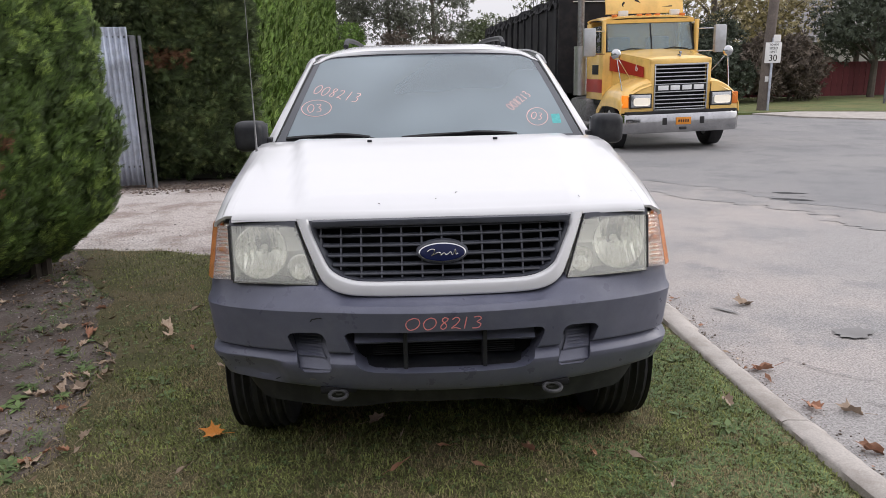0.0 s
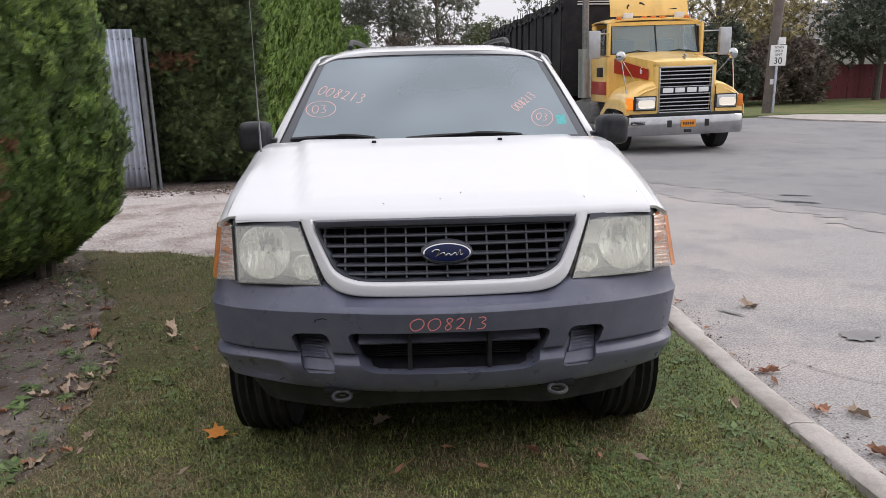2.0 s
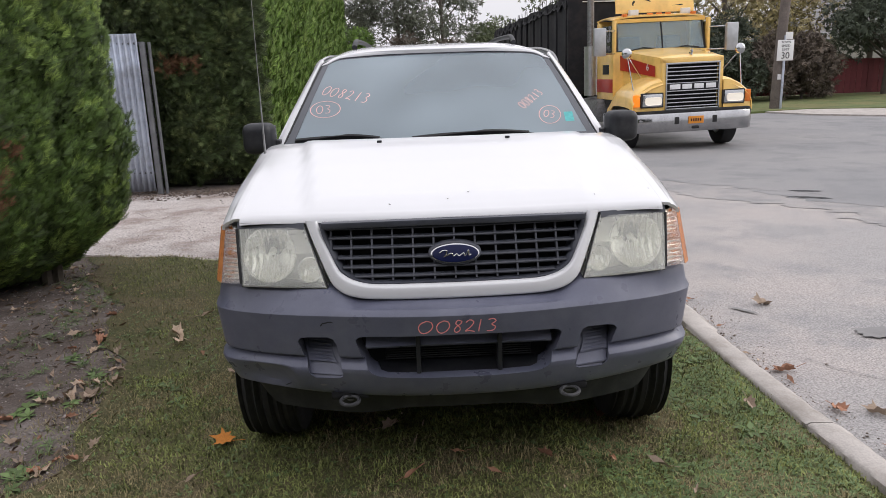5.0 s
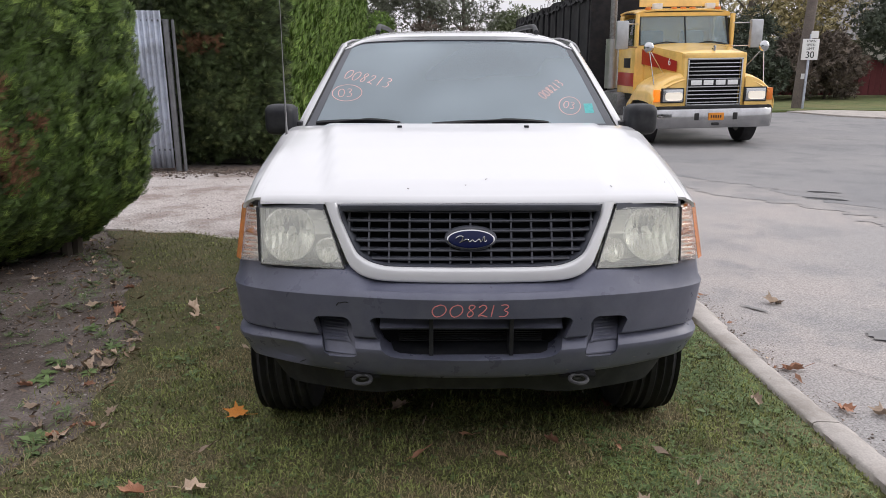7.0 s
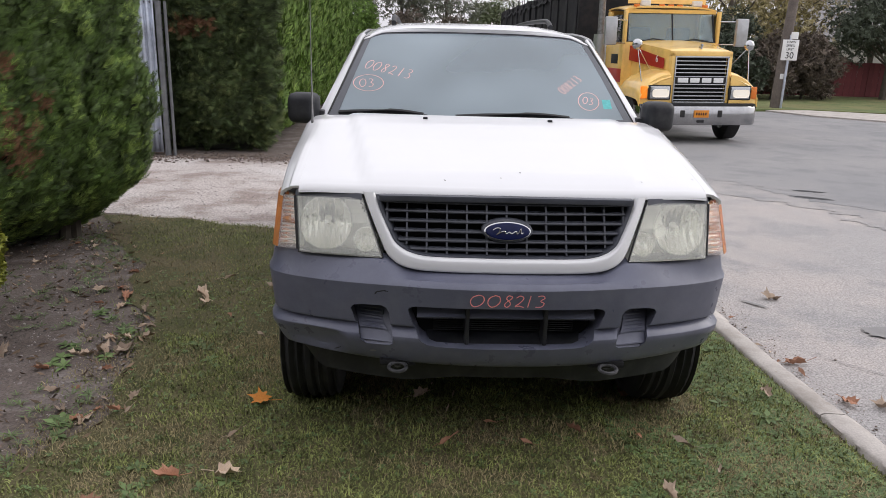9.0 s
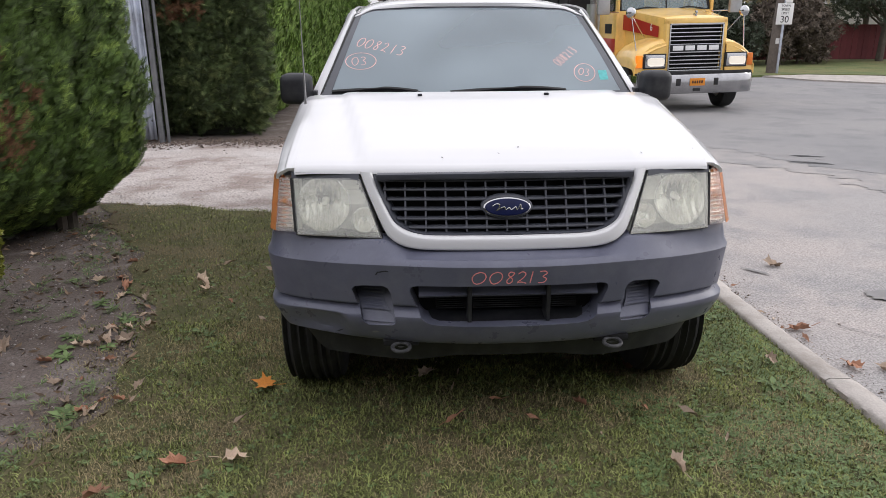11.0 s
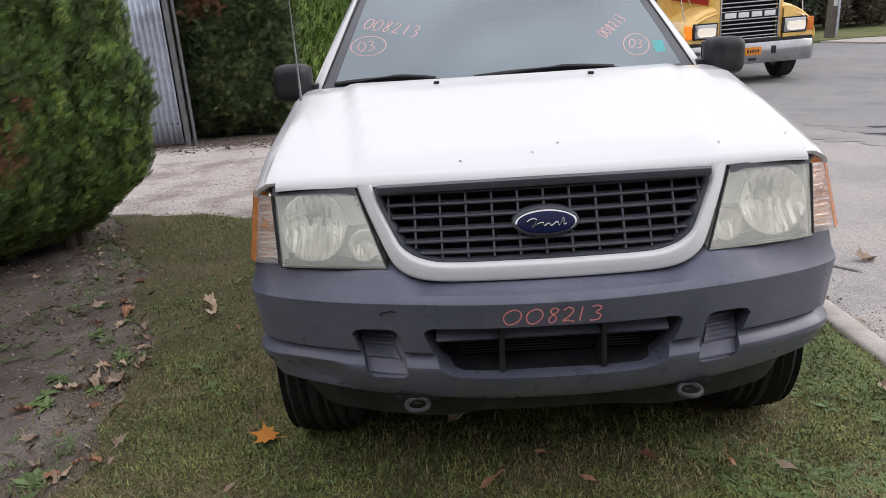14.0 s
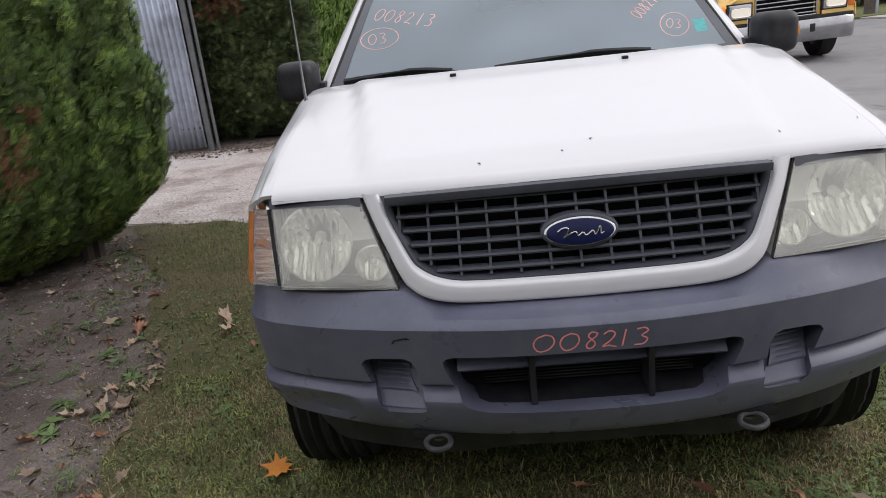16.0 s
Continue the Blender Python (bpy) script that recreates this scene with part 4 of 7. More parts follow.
for (ix, iz) in i_all:
    cx, cz = ix * 0.955, 0.985 + (iz - 0.985) * (0.93 if iz < 0.985 else 0.86)
    ring = [bm.verts.new((ix, grille_y(ix, iz) + 0.006, iz)), bm.verts.new((ix * 0.985, grille_y(ix, iz) + 0.004, 0.985 + (iz - 0.985) * 0.975)), bm.verts.new((cx, grille_y(cx, cz) + 0.022, cz)), bm.verts.new((cx, grille_y(cx, cz) + 0.09, cz))]
    if prev:
        for s in range(3):
            bm.faces.new((prev[s], prev[s + 1], ring[s + 1], ring[s]))
    prev = ring
part("grille_frame", bm, M["grille_plastic"], GRILLE, sharp=60)
boxed("grille_header", -0.485, 0.485, 0.205, 0.24, 1.056, 1.078, M["grille_plastic"], GRILLE, 0.004)
for z in (1.048, 1.016, 0.982, 0.948, 0.916, 0.886):
    hw = grille_half(z - 0.006) * 0.965
    bm = bmesh.new()
    prev = None
    for x in np.linspace(-hw, hw, 25):
        y = grille_y(x, z)
        ring = [bm.verts.new((x, y + dy, z + dz)) for dy, dz in ((0.008, -0.0045), (0.006, 0.0), (0.009, 0.0045), (0.034, 0.0060), (0.034, -0.001))]
        if prev:
            for s in range(5):
                bm.faces.new((prev[s], prev[(s + 1) % 5], ring[(s + 1) % 5], ring[s]))
        else:
            bm.faces.new(ring[::-1])
        prev = ring
    bm.faces.new(prev)
    part("slat", bm, M["grille_plastic"], GRILLE)
for k in range(-6, 7):
    x = k * 0.0758
    z0 = 0.872 if abs(x) < 0.33 else 0.90 if abs(x) < 0.40 else 0.955
    bm = bmesh.new()
    ring = []
    for z in (z0, 1.062):
        y = grille_y(x, z)
        ring.append([bm.verts.new((x + dx, y + dy, z)) for dx, dy in ((-0.0034, 0.011), (0.0034, 0.011), (0.0026, 0.040), (-0.0026, 0.040))])
    for s in range(4):
        bm.faces.new((ring[0][s], ring[0][(s + 1) % 4], ring[1][(s + 1) % 4], ring[1][s]))
    bm.faces.new(ring[0][::-1]), bm.faces.new(ring[1])
    part("bar", bm, M["grille_plastic"], GRILLE)


def oval(rx, rz, y_off, thick, mat, name, parent, label=""):
    bm = bmesh.new()
    k = 48
    rings = []
    for r, d in ((1.0, thick), (1.0, 0.002), (0.965, 0.0), (0.9, -0.001), (0.0, -0.003)):
        if r == 0:
            c = bm.verts.new((0, grille_y(0, 0.960) + y_off + d, 0.960))
            for s in range(k):
                bm.faces.new((rings[-1][s], rings[-1][(s + 1) % k], c))
            break
        ring = []
        for s in range(k):
            a = 2 * math.pi * s / k
            x, z = rx * r * math.cos(a), 0.960 + rz * r * math.sin(a)
            ring.append(bm.verts.new((x, grille_y(x, z) + y_off + d, z)))
        if rings:
            for s in range(k):
                bm.faces.new((rings[-1][s], rings[-1][(s + 1) % k], ring[(s + 1) % k], ring[s]))
        rings.append(ring)
    return part(name, bm, mat, parent, label)


oval(0.0965, 0.0405, -0.006, 0.03, M["grille_plastic"], "badge_seat", GRILLE)
BADGE = oval(0.0885, 0.0335, -0.014, 0.03, M["chrome"], "badge", CAR, "blue oval badge with a bright rim")
oval(0.0835, 0.0292, -0.0195, 0.012, M["badge_blue"], "badge_face", BADGE, "deep blue badge face")
bm = bmesh.new()
tube(bm, [(x, grille_y(x, 0.96) - 0.0245, 0.960 + z) for x, z in spline([(-0.056, 0.006), (-0.044, 0.014), (-0.03, 0.012), (-0.035, -0.004), (-0.045, -0.013), (-0.03, -0.004), (-0.012, 0.002), (-0.006, -0.008), (0.006, 0.0), (0.014, -0.008), (0.03, 0.003), (0.036, -0.008), (0.048, 0.013), (0.05, -0.006), (0.058, -0.002)], 70)], 0.0022, 6)
part("badge_flourish", bm, M["chrome"], BADGE, "bright wavy emblem")

# ---- headlamps
def lamp_quad(s, a, b):
    """A spot on the lamp's outline: a from the inner to the outer side, b from bottom to top."""
    bx, bz = 0.468 + (0.790 - 0.468) * a, 0.851
    tx, tz = 0.553 + (0.811 - 0.553) * a, 1.064 - 0.004 * a
    x, z = bx + (tx - bx) * b, bz + (tz - bz) * b
    return s * x, z


for s in (-1, 1):
    LAMP = sheet("headlamp", lambda u, v: (lambda p: (p[0], lamp_y(*p) + 0.125, p[1]))(lamp_quad(s, -0.01 + 1.02 * u, -0.02 + 1.04 * v)), 8, 8, M["lamp_house"], CAR, "hazy clear headlamp with a large round reflector", thick=0.004)
    # side walls of the housing
    bm = bmesh.new()
    loop = [lamp_quad(s, a, 0) for a in np.linspace(0, 1, 10)] + [lamp_quad(s, 1, b) for b in np.linspace(0, 1, 10)[1:]] + [lamp_quad(s, a, 1) for a in np.linspace(1, 0, 10)[1:]] + [lamp_quad(s, 0, b) for b in np.linspace(1, 0, 10)[1:-1]]
    fr, bk = [bm.verts.new((x, lamp_y(x, z) + 0.004, z)) for x, z in loop], [bm.verts.new((x, lamp_y(x, z) + 0.125, z)) for x, z in loop]
    for k in range(len(loop)):
        j = (k + 1) % len(loop)
        bm.faces.new((fr[k], fr[j], bk[j], bk[k]))
    part("housing", bm, M["lamp_house"], LAMP, sharp=60)
    # rubber seam round the lens
    bm = bmesh.new()
    tube(bm, [(x, lamp_y(x, z) + 0.006, z) for x, z in loop + loop[:1]], 0.0055, 6)
    part("seam", bm, M["seal"], LAMP)
    # fluted reflectors
    for cx, cz, r, name in ((0.690, 0.955, 0.098, "main_reflector"), (0.535, 0.905, 0.044, "small_reflector")):
        bm = bmesh.new()
        rings = []
        for q in np.linspace(1.0, 0.10, 14):
            ring = []
            for k in range(96):
                a = 2 * math.pi * k / 96
                x, z = cx + r * q * math.cos(a), cz + r * q * math.sin(a)
                flute = 0.0075 * math.sin((x - cx) * 2 * math.pi / 0.022) * (0.2 < q < 0.98) * (1 if name == "main_reflector" else 0.4) * smooth01(0.02, 0.0, abs(abs(z - cz) - 0.045) - 0.035)
                ring.append(bm.verts.new((s * x, lamp_y(cx, cz) + 0.030 + 0.085 * (1 - q * q) * (r / 0.098) + flute + 0.3 * (z - cz), z)))
            if rings:
                for k in range(96):
                    bm.faces.new((rings[-1][k], rings[-1][(k + 1) % 96], ring[(k + 1) % 96], ring[k]))
            rings.append(ring)
        bm.faces.new(rings[-1])
        part(name, bm, M["reflector"], LAMP, sharp=60)
        bm = bmesh.new()
        tube(bm, [(s * (cx + r * math.cos(a)), lamp_y(cx, cz) + 0.028 + 0.3 * r * math.sin(a), cz + r * math.sin(a)) for a in np.linspace(0, 2 * math.pi, 49)], 0.0035, 6, cap=False)
        part("reflector_rim", bm, M["reflector"], LAMP)
        tubed("bulb", [(s * cx, lamp_y(cx, cz) + 0.10 * r / 0.098, cz), (s * cx, lamp_y(cx, cz) + 0.045, cz)], [0.012 * r / 0.098 + 0.003, 0.008], M["lamp_house"], LAMP)
    for k in range(6):
        sheet("reflector_step", lambda u, v: (s * (0.532 + 0.008 * k + (0.085 - 0.009 * abs(k - 1)) * u), lamp_y(0.58, 0.955 + 0.018 * k) + 0.045 + 0.020 * v, 0.957 + 0.0170 * k + 0.0135 * v), 3, 2, M["lamp_house"], LAMP)
    sheet("lens", lambda u, v: (lambda p: (p[0], lamp_y(*p) - 0.010 * (1 - (2 * u - 1) ** 6) * (1 - (2 * v - 1) ** 6), p[1]))(lamp_quad(s, u, v)), 24, 16, M["lens"], LAMP, "yellowed hazy lens", thick=0.003).visible_shadow = False
    # trim strip above the lamp
    sheet("lamp_trim", lambda u, v: (s * (0.553 + 0.26 * u), lamp_y(0.553 + 0.26 * u, 1.053) - 0.004 + 0.012 * v, 1.051 + 0.022 * v), 10, 2, M["grille_plastic"], LAMP, thick=0.003)

    # corner lamp wraps from the headlamp round to the wing
    def corner(u, v, push=0.0):
        z = 0.860 + 0.190 * v
        k = 1 - 0.015 * v
        line = [(0.797 + 0.018 * v, lamp_y(0.80, z)), (0.838, lamp_y(0.838, z) + 0.002), (0.880 * k, lamp_y(0.86, z) + 0.014), (0.905 * k, lamp_y(0.87, z) + 0.050), (0.912 * k, lamp_y(0.87, z) + 0.14)]
        q = u * 4
        i = min(int(q), 3)
        t = q - i
        x, y = line[i][0] * (1 - t) + line[i + 1][0] * t, line[i][1] * (1 - t) + line[i + 1][1] * t
        return (s * (x - push * 0.6), y + push, z)
    SIDE = sheet("corner_lamp", lambda u, v: corner(u, v, 0.035), 12, 8, M["reflector"], CAR, "clear and amber corner lamp", thick=0.003)
    sheet("clear_lens", lambda u, v: corner(u * 0.48, v), 10, 10, M["clear_lens"], SIDE, "clear ribbed lens", thick=0.003)
    sheet("amber_lens", lambda u, v: corner(0.485 + u * 0.515, v), 10, 10, M["amber"], SIDE, "orange lens", thick=0.003)
    for k in range(13):
        v = 0.06 + 0.073 * k
        tubed("rib", [corner(0.05, v, 0.010), corner(0.22, v + 0.012, 0.010), corner(0.48, v, 0.010)], 0.0034, M["lamp_house"] if k % 2 else M["reflector"], SIDE, 5)
    tubed("bulb_cover", [corner(0.10, 0.47, 0.012), corner(0.28, 0.53, 0.012), corner(0.46, 0.52, 0.016)], [0.008, 0.016, 0.014], M["amber"], SIDE, 8)
    tubed("lamp_gap", [corner(0, 0, -0.0), corner(0, 0.5, 0.0), corner(0, 1, 0.0)], 0.005, M["seal"], SIDE, 6)
# ---- windscreen, pillars, roof
def screen_y(x, z):
    t = (z - 1.262) / 0.44
    return (1.215 + 0.30 * x * x) * (1 - t) + (1.955 + 0.14 * x * x) * t - 0.02 * math.sin(math.pi * min(1, max(0, t)))


def screen_half(z):
    t = (z - 1.262) / 0.44
    return 0.815 * (1 - t) + 0.655 * t


def screen_pt(u, v, d=0.0):
    z = 1.250 + 0.452 * v
    hw = screen_half(z)
    x = (2 * u - 1) * hw
    z += 0.022 * (1 - (2 * u - 1) ** 2) * v - 0.006 - 0.035 * v * smooth01(0.78, 1.0, abs(2 * u - 1)) ** 2
    return (x, screen_y(x, z) + d, z)


sheet("windscreen", screen_pt, 40, 24, M["screen"], CAR, "windscreen with marker numbers, sky reflection painted as a pale film", thick=0.004).visible_shadow = False
# black band round the glass
bm = bmesh.new()
edge = [screen_pt(u, 0, -0.003) for u in np.linspace(0, 1, 30)] + [screen_pt(1, v, -0.003) for v in np.linspace(0, 1, 20)[1:]] + [screen_pt(u, 1, -0.003) for u in np.linspace(1, 0, 30)[1:]] + [screen_pt(0, v, -0.003) for v in np.linspace(1, 0, 20)[1:]]
tube(bm, edge, 0.007, 6, cap=False)
part("windscreen_seal", bm, M["seal"], CAR)
# printed border behind the glass, with a tinted strip along its top
for name, place, nu, nv in (("border_side", lambda u, v: screen_pt(0.004 + 0.026 * u, v, -0.009), 2, 24), ("border_side", lambda u, v: screen_pt(0.996 - 0.026 * u, v, -0.009), 2, 24),
                            ("border_top", lambda u, v: screen_pt(u, 0.995 - 0.035 * v, -0.009), 40, 2), ("border_foot", lambda u, v: screen_pt(u, 0.005 + 0.06 * v, -0.009), 40, 2)):
    sheet(name, place, nu, nv, M["border"], CAR, "dark printed border of the windscreen", thick=0.001)
sheet("cowl", lambda u, v: ((2 * u - 1) * 0.80, 1.135 + 0.20 * ((2 * u - 1) * 0.80) ** 2 + 0.12 * v, 1.262 - 0.02 * v - 0.02 * (2 * u - 1) ** 2), 24, 3, M["black_plastic"], CAR, "black scuttle panel")

ROOF = [(1.93, 1.725), (2.1, 1.752), (2.4, 1.772), (3.0, 1.785), (3.8, 1.775), (4.4, 1.755), (4.62, 1.735)]


def roof_fn(u, v):
    y = 1.945 + 2.68 * v
    hw = lerp_table([(1.9, 0.672), (2.3, 0.665), (3.0, 0.655), (4.62, 0.63)], y)
    q = 2 * u - 1
    x = q * hw
    z = lerp_table(ROOF, y) - 0.008 * q * q - (0.040 + 0.025 * (1 - v)) * abs(q) ** 6
    return (x, y + 0.13 * x * x * (1 - v), z)


def header_fn(u, v):
    """White strip that joins the glass's top edge to the roof."""
    p, q = Vector(screen_pt(u, 0.975, -0.012)), Vector(roof_fn(u, 0.012))
    w = p.lerp(q, v)
    return (w.x, w.y - 0.010 * math.sin(math.pi * v), w.z + 0.004 + 0.006 * math.sin(math.pi * v))


sheet("roof_header", header_fn, 40, 8, M["paint"], CAR, thick=-0.006)
sheet("roof", roof_fn, 40, 30, M["paint"], CAR, "white roof panel", thick=-0.02)
for sign in (-1, 1):
    # front pillar between glass and door frame
    def pillar(u, v):
        t = v
        z = 1.243 + (1.690 - 1.243) * t
        x0 = screen_half(z) * 1.0
        y0 = screen_y(x0, z) - 0.004
        x1, y1 = 0.875 * (1 - t) + 0.692 * t, y0 + 0.045 + 0.03 * t
        return (sign * (x0 + (x1 - x0) * u), y0 + (y1 - y0) * u - 0.014 * math.sin(math.pi * u), z)
    sheet("front_pillar", pillar, 8, 24, M["paint"], CAR, "white windscreen pillar", thick=0.012 * -sign)
    # rail above the doors
    sheet("roof_rail", lambda u, v: (sign * ((0.672 - 0.045 * v) + 0.05 * u), 2.03 + 2.55 * v, lerp_table(ROOF, 2.03 + 2.55 * v) - 0.046 - 0.055 * u * u - 0.004), 5, 20, M["paint"], CAR, thick=0.01)

    def window(y0, y1):
        def fn(u, v):
            y = y0 + (y1 - y0) * u
            z = 1.235 + (1.672 - 1.235) * v
            x = 0.872 - 0.165 * v - 0.01 * smooth01(2.5, 4.6, y)
            lean = screen_y(0.7, z) + 0.10
            return (sign * x, max(y, lean), z)
        return fn
    for y0, y1 in ((1.50, 2.36), (2.46, 3.30), (3.42, 4.45)):
        sheet("side_window", window(y0, y1), 10, 8, M["privacy"], CAR, "side window", thick=0.004).visible_shadow = False
    for y0, y1 in ((2.36, 2.46), (3.30, 3.42), (4.45, 4.62)):
        sheet("door_pillar", window(y0, y1), 3, 8, M["paint"], CAR, thick=0.012)
    # roof rack rail with end feet
    bm = bmesh.new()
    tube(bm, spline([(sign * 0.50, 2.32, 1.762), (sign * 0.50, 2.40, 1.790), (sign * 0.50, 2.55, 1.806), (sign * 0.50, 3.3, 1.818), (sign * 0.50, 4.15, 1.808), (sign * 0.50, 4.28, 1.795), (sign * 0.50, 4.36, 1.755)], 40), 0.016, 10)
    part("roof_rack", bm, M["black_plastic"], CAR, "dark grey roof rack rail")
    # door mirror
    bm = bmesh.new()
    box(bm, -0.076, 0.076, -0.085, 0.055, -0.078, 0.078, 0.050, seg=5)
    bmesh.ops.transform(bm, matrix=Matrix.Translation((sign * 0.932, 1.40, 1.297)) @ pose(0, 0, 0, 0, 0, sign * 10), verts=bm.verts)
    MIR = part("door_mirror", bm, M["black_plastic"], CAR, "black plastic door mirror", sharp=60)
    boxed("mirror_arm", sign * 0.862 - 0.03, sign * 0.862 + 0.03, 1.39, 1.46, 1.235, 1.285, M["black_plastic"], MIR, 0.012)
    boxed("mirror_glass", sign * 0.932 - 0.07, sign * 0.932 + 0.07, 1.455, 1.46, 1.24, 1.355, M["chrome"], MIR, 0.002)
    # washer nozzle
    boxed("washer_nozzle", sign * 0.305 - 0.011, sign * 0.305 + 0.011, 1.07, 1.09, hood_z(0.305, 1.08) - 0.002, hood_z(0.305, 1.08) + 0.009, M["black_plastic"], CAR, 0.003)
tubed("aerial", [(-0.853, 1.10, 1.235), (-0.853, 1.10, 1.265), (-0.856, 1.115, 1.6), (-0.858, 1.13, 2.02)], [0.010, 0.006, 0.0018, 0.0012], M["steel"], CAR, 6)
# wipers
for x0, x1, pivot in ((-0.752, -0.312, -0.31), (-0.150, 0.437, 0.44)):
    bm = bmesh.new()
    n = 14
    arm = []
    for k in range(n):
        t = k / (n - 1)
        x = x0 + (x1 - x0) * t
        z = 1.274 + 0.012 * math.sin(math.pi * t) + 0.008 * (1 - abs(x))
        arm.append((x, screen_y(x, z) - 0.016 - 0.010 * math.sin(math.pi * t), z))
    tube(bm, arm, 0.013, 6)
    tube(bm, [(x, y - 0.012, z + 0.012 * math.sin(math.pi * k / (n - 1))) for k, (x, y, z) in enumerate(arm[3:])], [0.006] * 5 + [0.011] * (n - 8), 6)
    tube(bm, [arm[-1], (x1 + 0.12, 1.22 + 0.2 * x1 * x1, 1.262)], 0.011, 6)
    part("wiper", bm, M["seal"], CAR, "black windscreen wiper")

# marks on the glass
def on_glass(x0, z0, slope):
    """Places (a, b) along and up a line that starts at x0, z0 on the windscreen and climbs by slope."""
    c, d = math.cos(math.atan(slope)), math.sin(math.atan(slope))

    def place(a, b):
        x, z = x0 + a * c - b * d * 0.8, z0 + (a * d + b * c) * 0.55
        return (x, screen_y(x, z) - 0.009, z)
    return place


for k, digit in enumerate("008213"):
    scrawl("glass_digit", digit, (0 + 0.047 * k, 0), 0.085, 0.047, 0.0048, M["marker_pale"], CAR, "faded red marker digit on the glass", on_glass(-0.645, 1.500, -0.36), slant=0.2)
for k, digit in enumerate("03"):
    scrawl("glass_digit", digit, (-0.045 + 0.047 * k, -0.035), 0.07, 0.047, 0.0048, M["marker_pale"], CAR, "faded red marker digit on the glass", on_glass(-0.615, 1.424, 0.06))
ring_mark("glass_ring", 0, 0, 0.085, 0.075, 0.0048, M["marker_pale"], CAR, "faded red marker ring on the glass", on_glass(-0.611, 1.424, 0.05))
for k, digit in enumerate("008213"):
    scrawl("glass_digit", digit, (0 + 0.031 * k, 0), 0.065, 0.031, 0.0052, M["marker_pale"], CAR, "faded red marker digit on the glass", on_glass(0.445, 1.395, 1.05), slant=0.1)
for k, digit in enumerate("03"):
    scrawl("glass_digit", digit, (-0.035 + 0.036 * k, -0.03), 0.06, 0.036, 0.0048, M["marker_pale"], CAR, "faded red marker digit on the glass", on_glass(0.578, 1.364, -0.3))
ring_mark("glass_ring", 0, 0, 0.062, 0.080, 0.0048, M["marker_pale"], CAR, "faded red marker ring on the glass", on_glass(0.576, 1.362, -0.3))
sheet("teal_sticker", lambda u, v: (lambda x, z: (x, screen_y(x, z) - 0.008, z))(0.655 + 0.05 * u, 1.325 + 0.045 * v), 4, 4, M["sticker"], CAR, "teal inspection sticker")

# ---- cabin
boxed("dashboard", -0.74, 0.74, 1.45, 1.75, 1.02, 1.225, M["cabin"], CAR, 0.05)
boxed("floor_pan", -0.76, 0.76, 1.3, 4.5, 0.42, 0.48, M["cabin"], CAR, 0.01)
for x in (-0.36, 0.36):
    boxed("front_seat", x - 0.24, x + 0.24, 2.10, 2.62, 0.6, 0.86, M["seat"], CAR, 0.06)
    boxed("seat_back", x - 0.23, x + 0.23, 2.55, 2.72, 0.80, 1.36, M["seat"], CAR, 0.06)
    boxed("headrest", x - 0.12, x + 0.12, 2.63, 2.73, 1.38, 1.53, M["seat"], CAR, 0.04)
boxed("rear_bench", -0.62, 0.62, 3.25, 3.42, 0.6, 1.30, M["seat"], CAR, 0.06)
bm = bmesh.new()
tube(bm, [(0.36 + 0.18 * math.cos(a), 1.93 - 0.07 * math.sin(a), 1.10 + 0.16 * math.sin(a)) for a in np.linspace(0, 2 * math.pi, 33)], 0.015, 8, cap=False)
tube(bm, [(0.20, 1.93, 1.10), (0.52, 1.93, 1.10)], 0.018, 8)
part("steering_wheel", bm, M["cabin"], CAR)
boxed("rear_view_mirror", -0.12, 0.12, 2.0, 2.03, 1.60, 1.66, M["cabin"], CAR, 0.015)

# ---- tail
sheet("tailgate", lambda u, v: ((2 * u - 1) * (0.86 - 0.02 * v), 4.70 - 0.02 * v + 0.03 * (1 - (2 * u - 1) ** 2), 0.50 + 0.79 * v), 20, 8, M["paint"], CAR, "white tailgate", thick=0.02)
sheet("rear_window", lambda u, v: ((2 * u - 1) * (0.74 - 0.12 * v), 4.70 - 0.12 * v, 1.25 + 0.44 * v), 12, 8, M["glass"], CAR, thick=0.004).visible_shadow = False
for sign in (-1, 1):
    sheet("tail_pillar", lambda u, v: (sign * ((0.74 - 0.12 * v) + (0.13 - 0.06 * v) * u), 4.70 - 0.12 * v - 0.08 * u, 1.24 + 0.47 * v), 4, 8, M["paint"], CAR, thick=0.01)
    boxed("tail_lamp", sign * 0.80 - 0.06, sign * 0.80 + 0.06, 4.66, 4.73, 0.85, 1.2, M["red_lamp"], CAR, 0.015)
boxed("rear_bumper", -0.90, 0.90, 4.62, 4.80, 0.42, 0.68, M["bumper"], CAR, 0.05)

# ---- wheels
def lathe(bm, prof, n, m, groove=None):
    rings = []
    for k in range(n):
        a = 2 * math.pi * k / n
        ring = []
        for r, w in prof:
            rr = r - (groove(w, k) if groove and r > 0.36 else 0.0)
            ring.append(bm.verts.new(m @ Vector((w, rr * math.cos(a), rr * math.sin(a)))))
        rings.append(ring)
    for k in range(n):
        a, b = rings[k], rings[(k + 1) % n]
        for s in range(len(prof) - 1):
            bm.faces.new((a[s], b[s], b[s + 1], a[s + 1]))


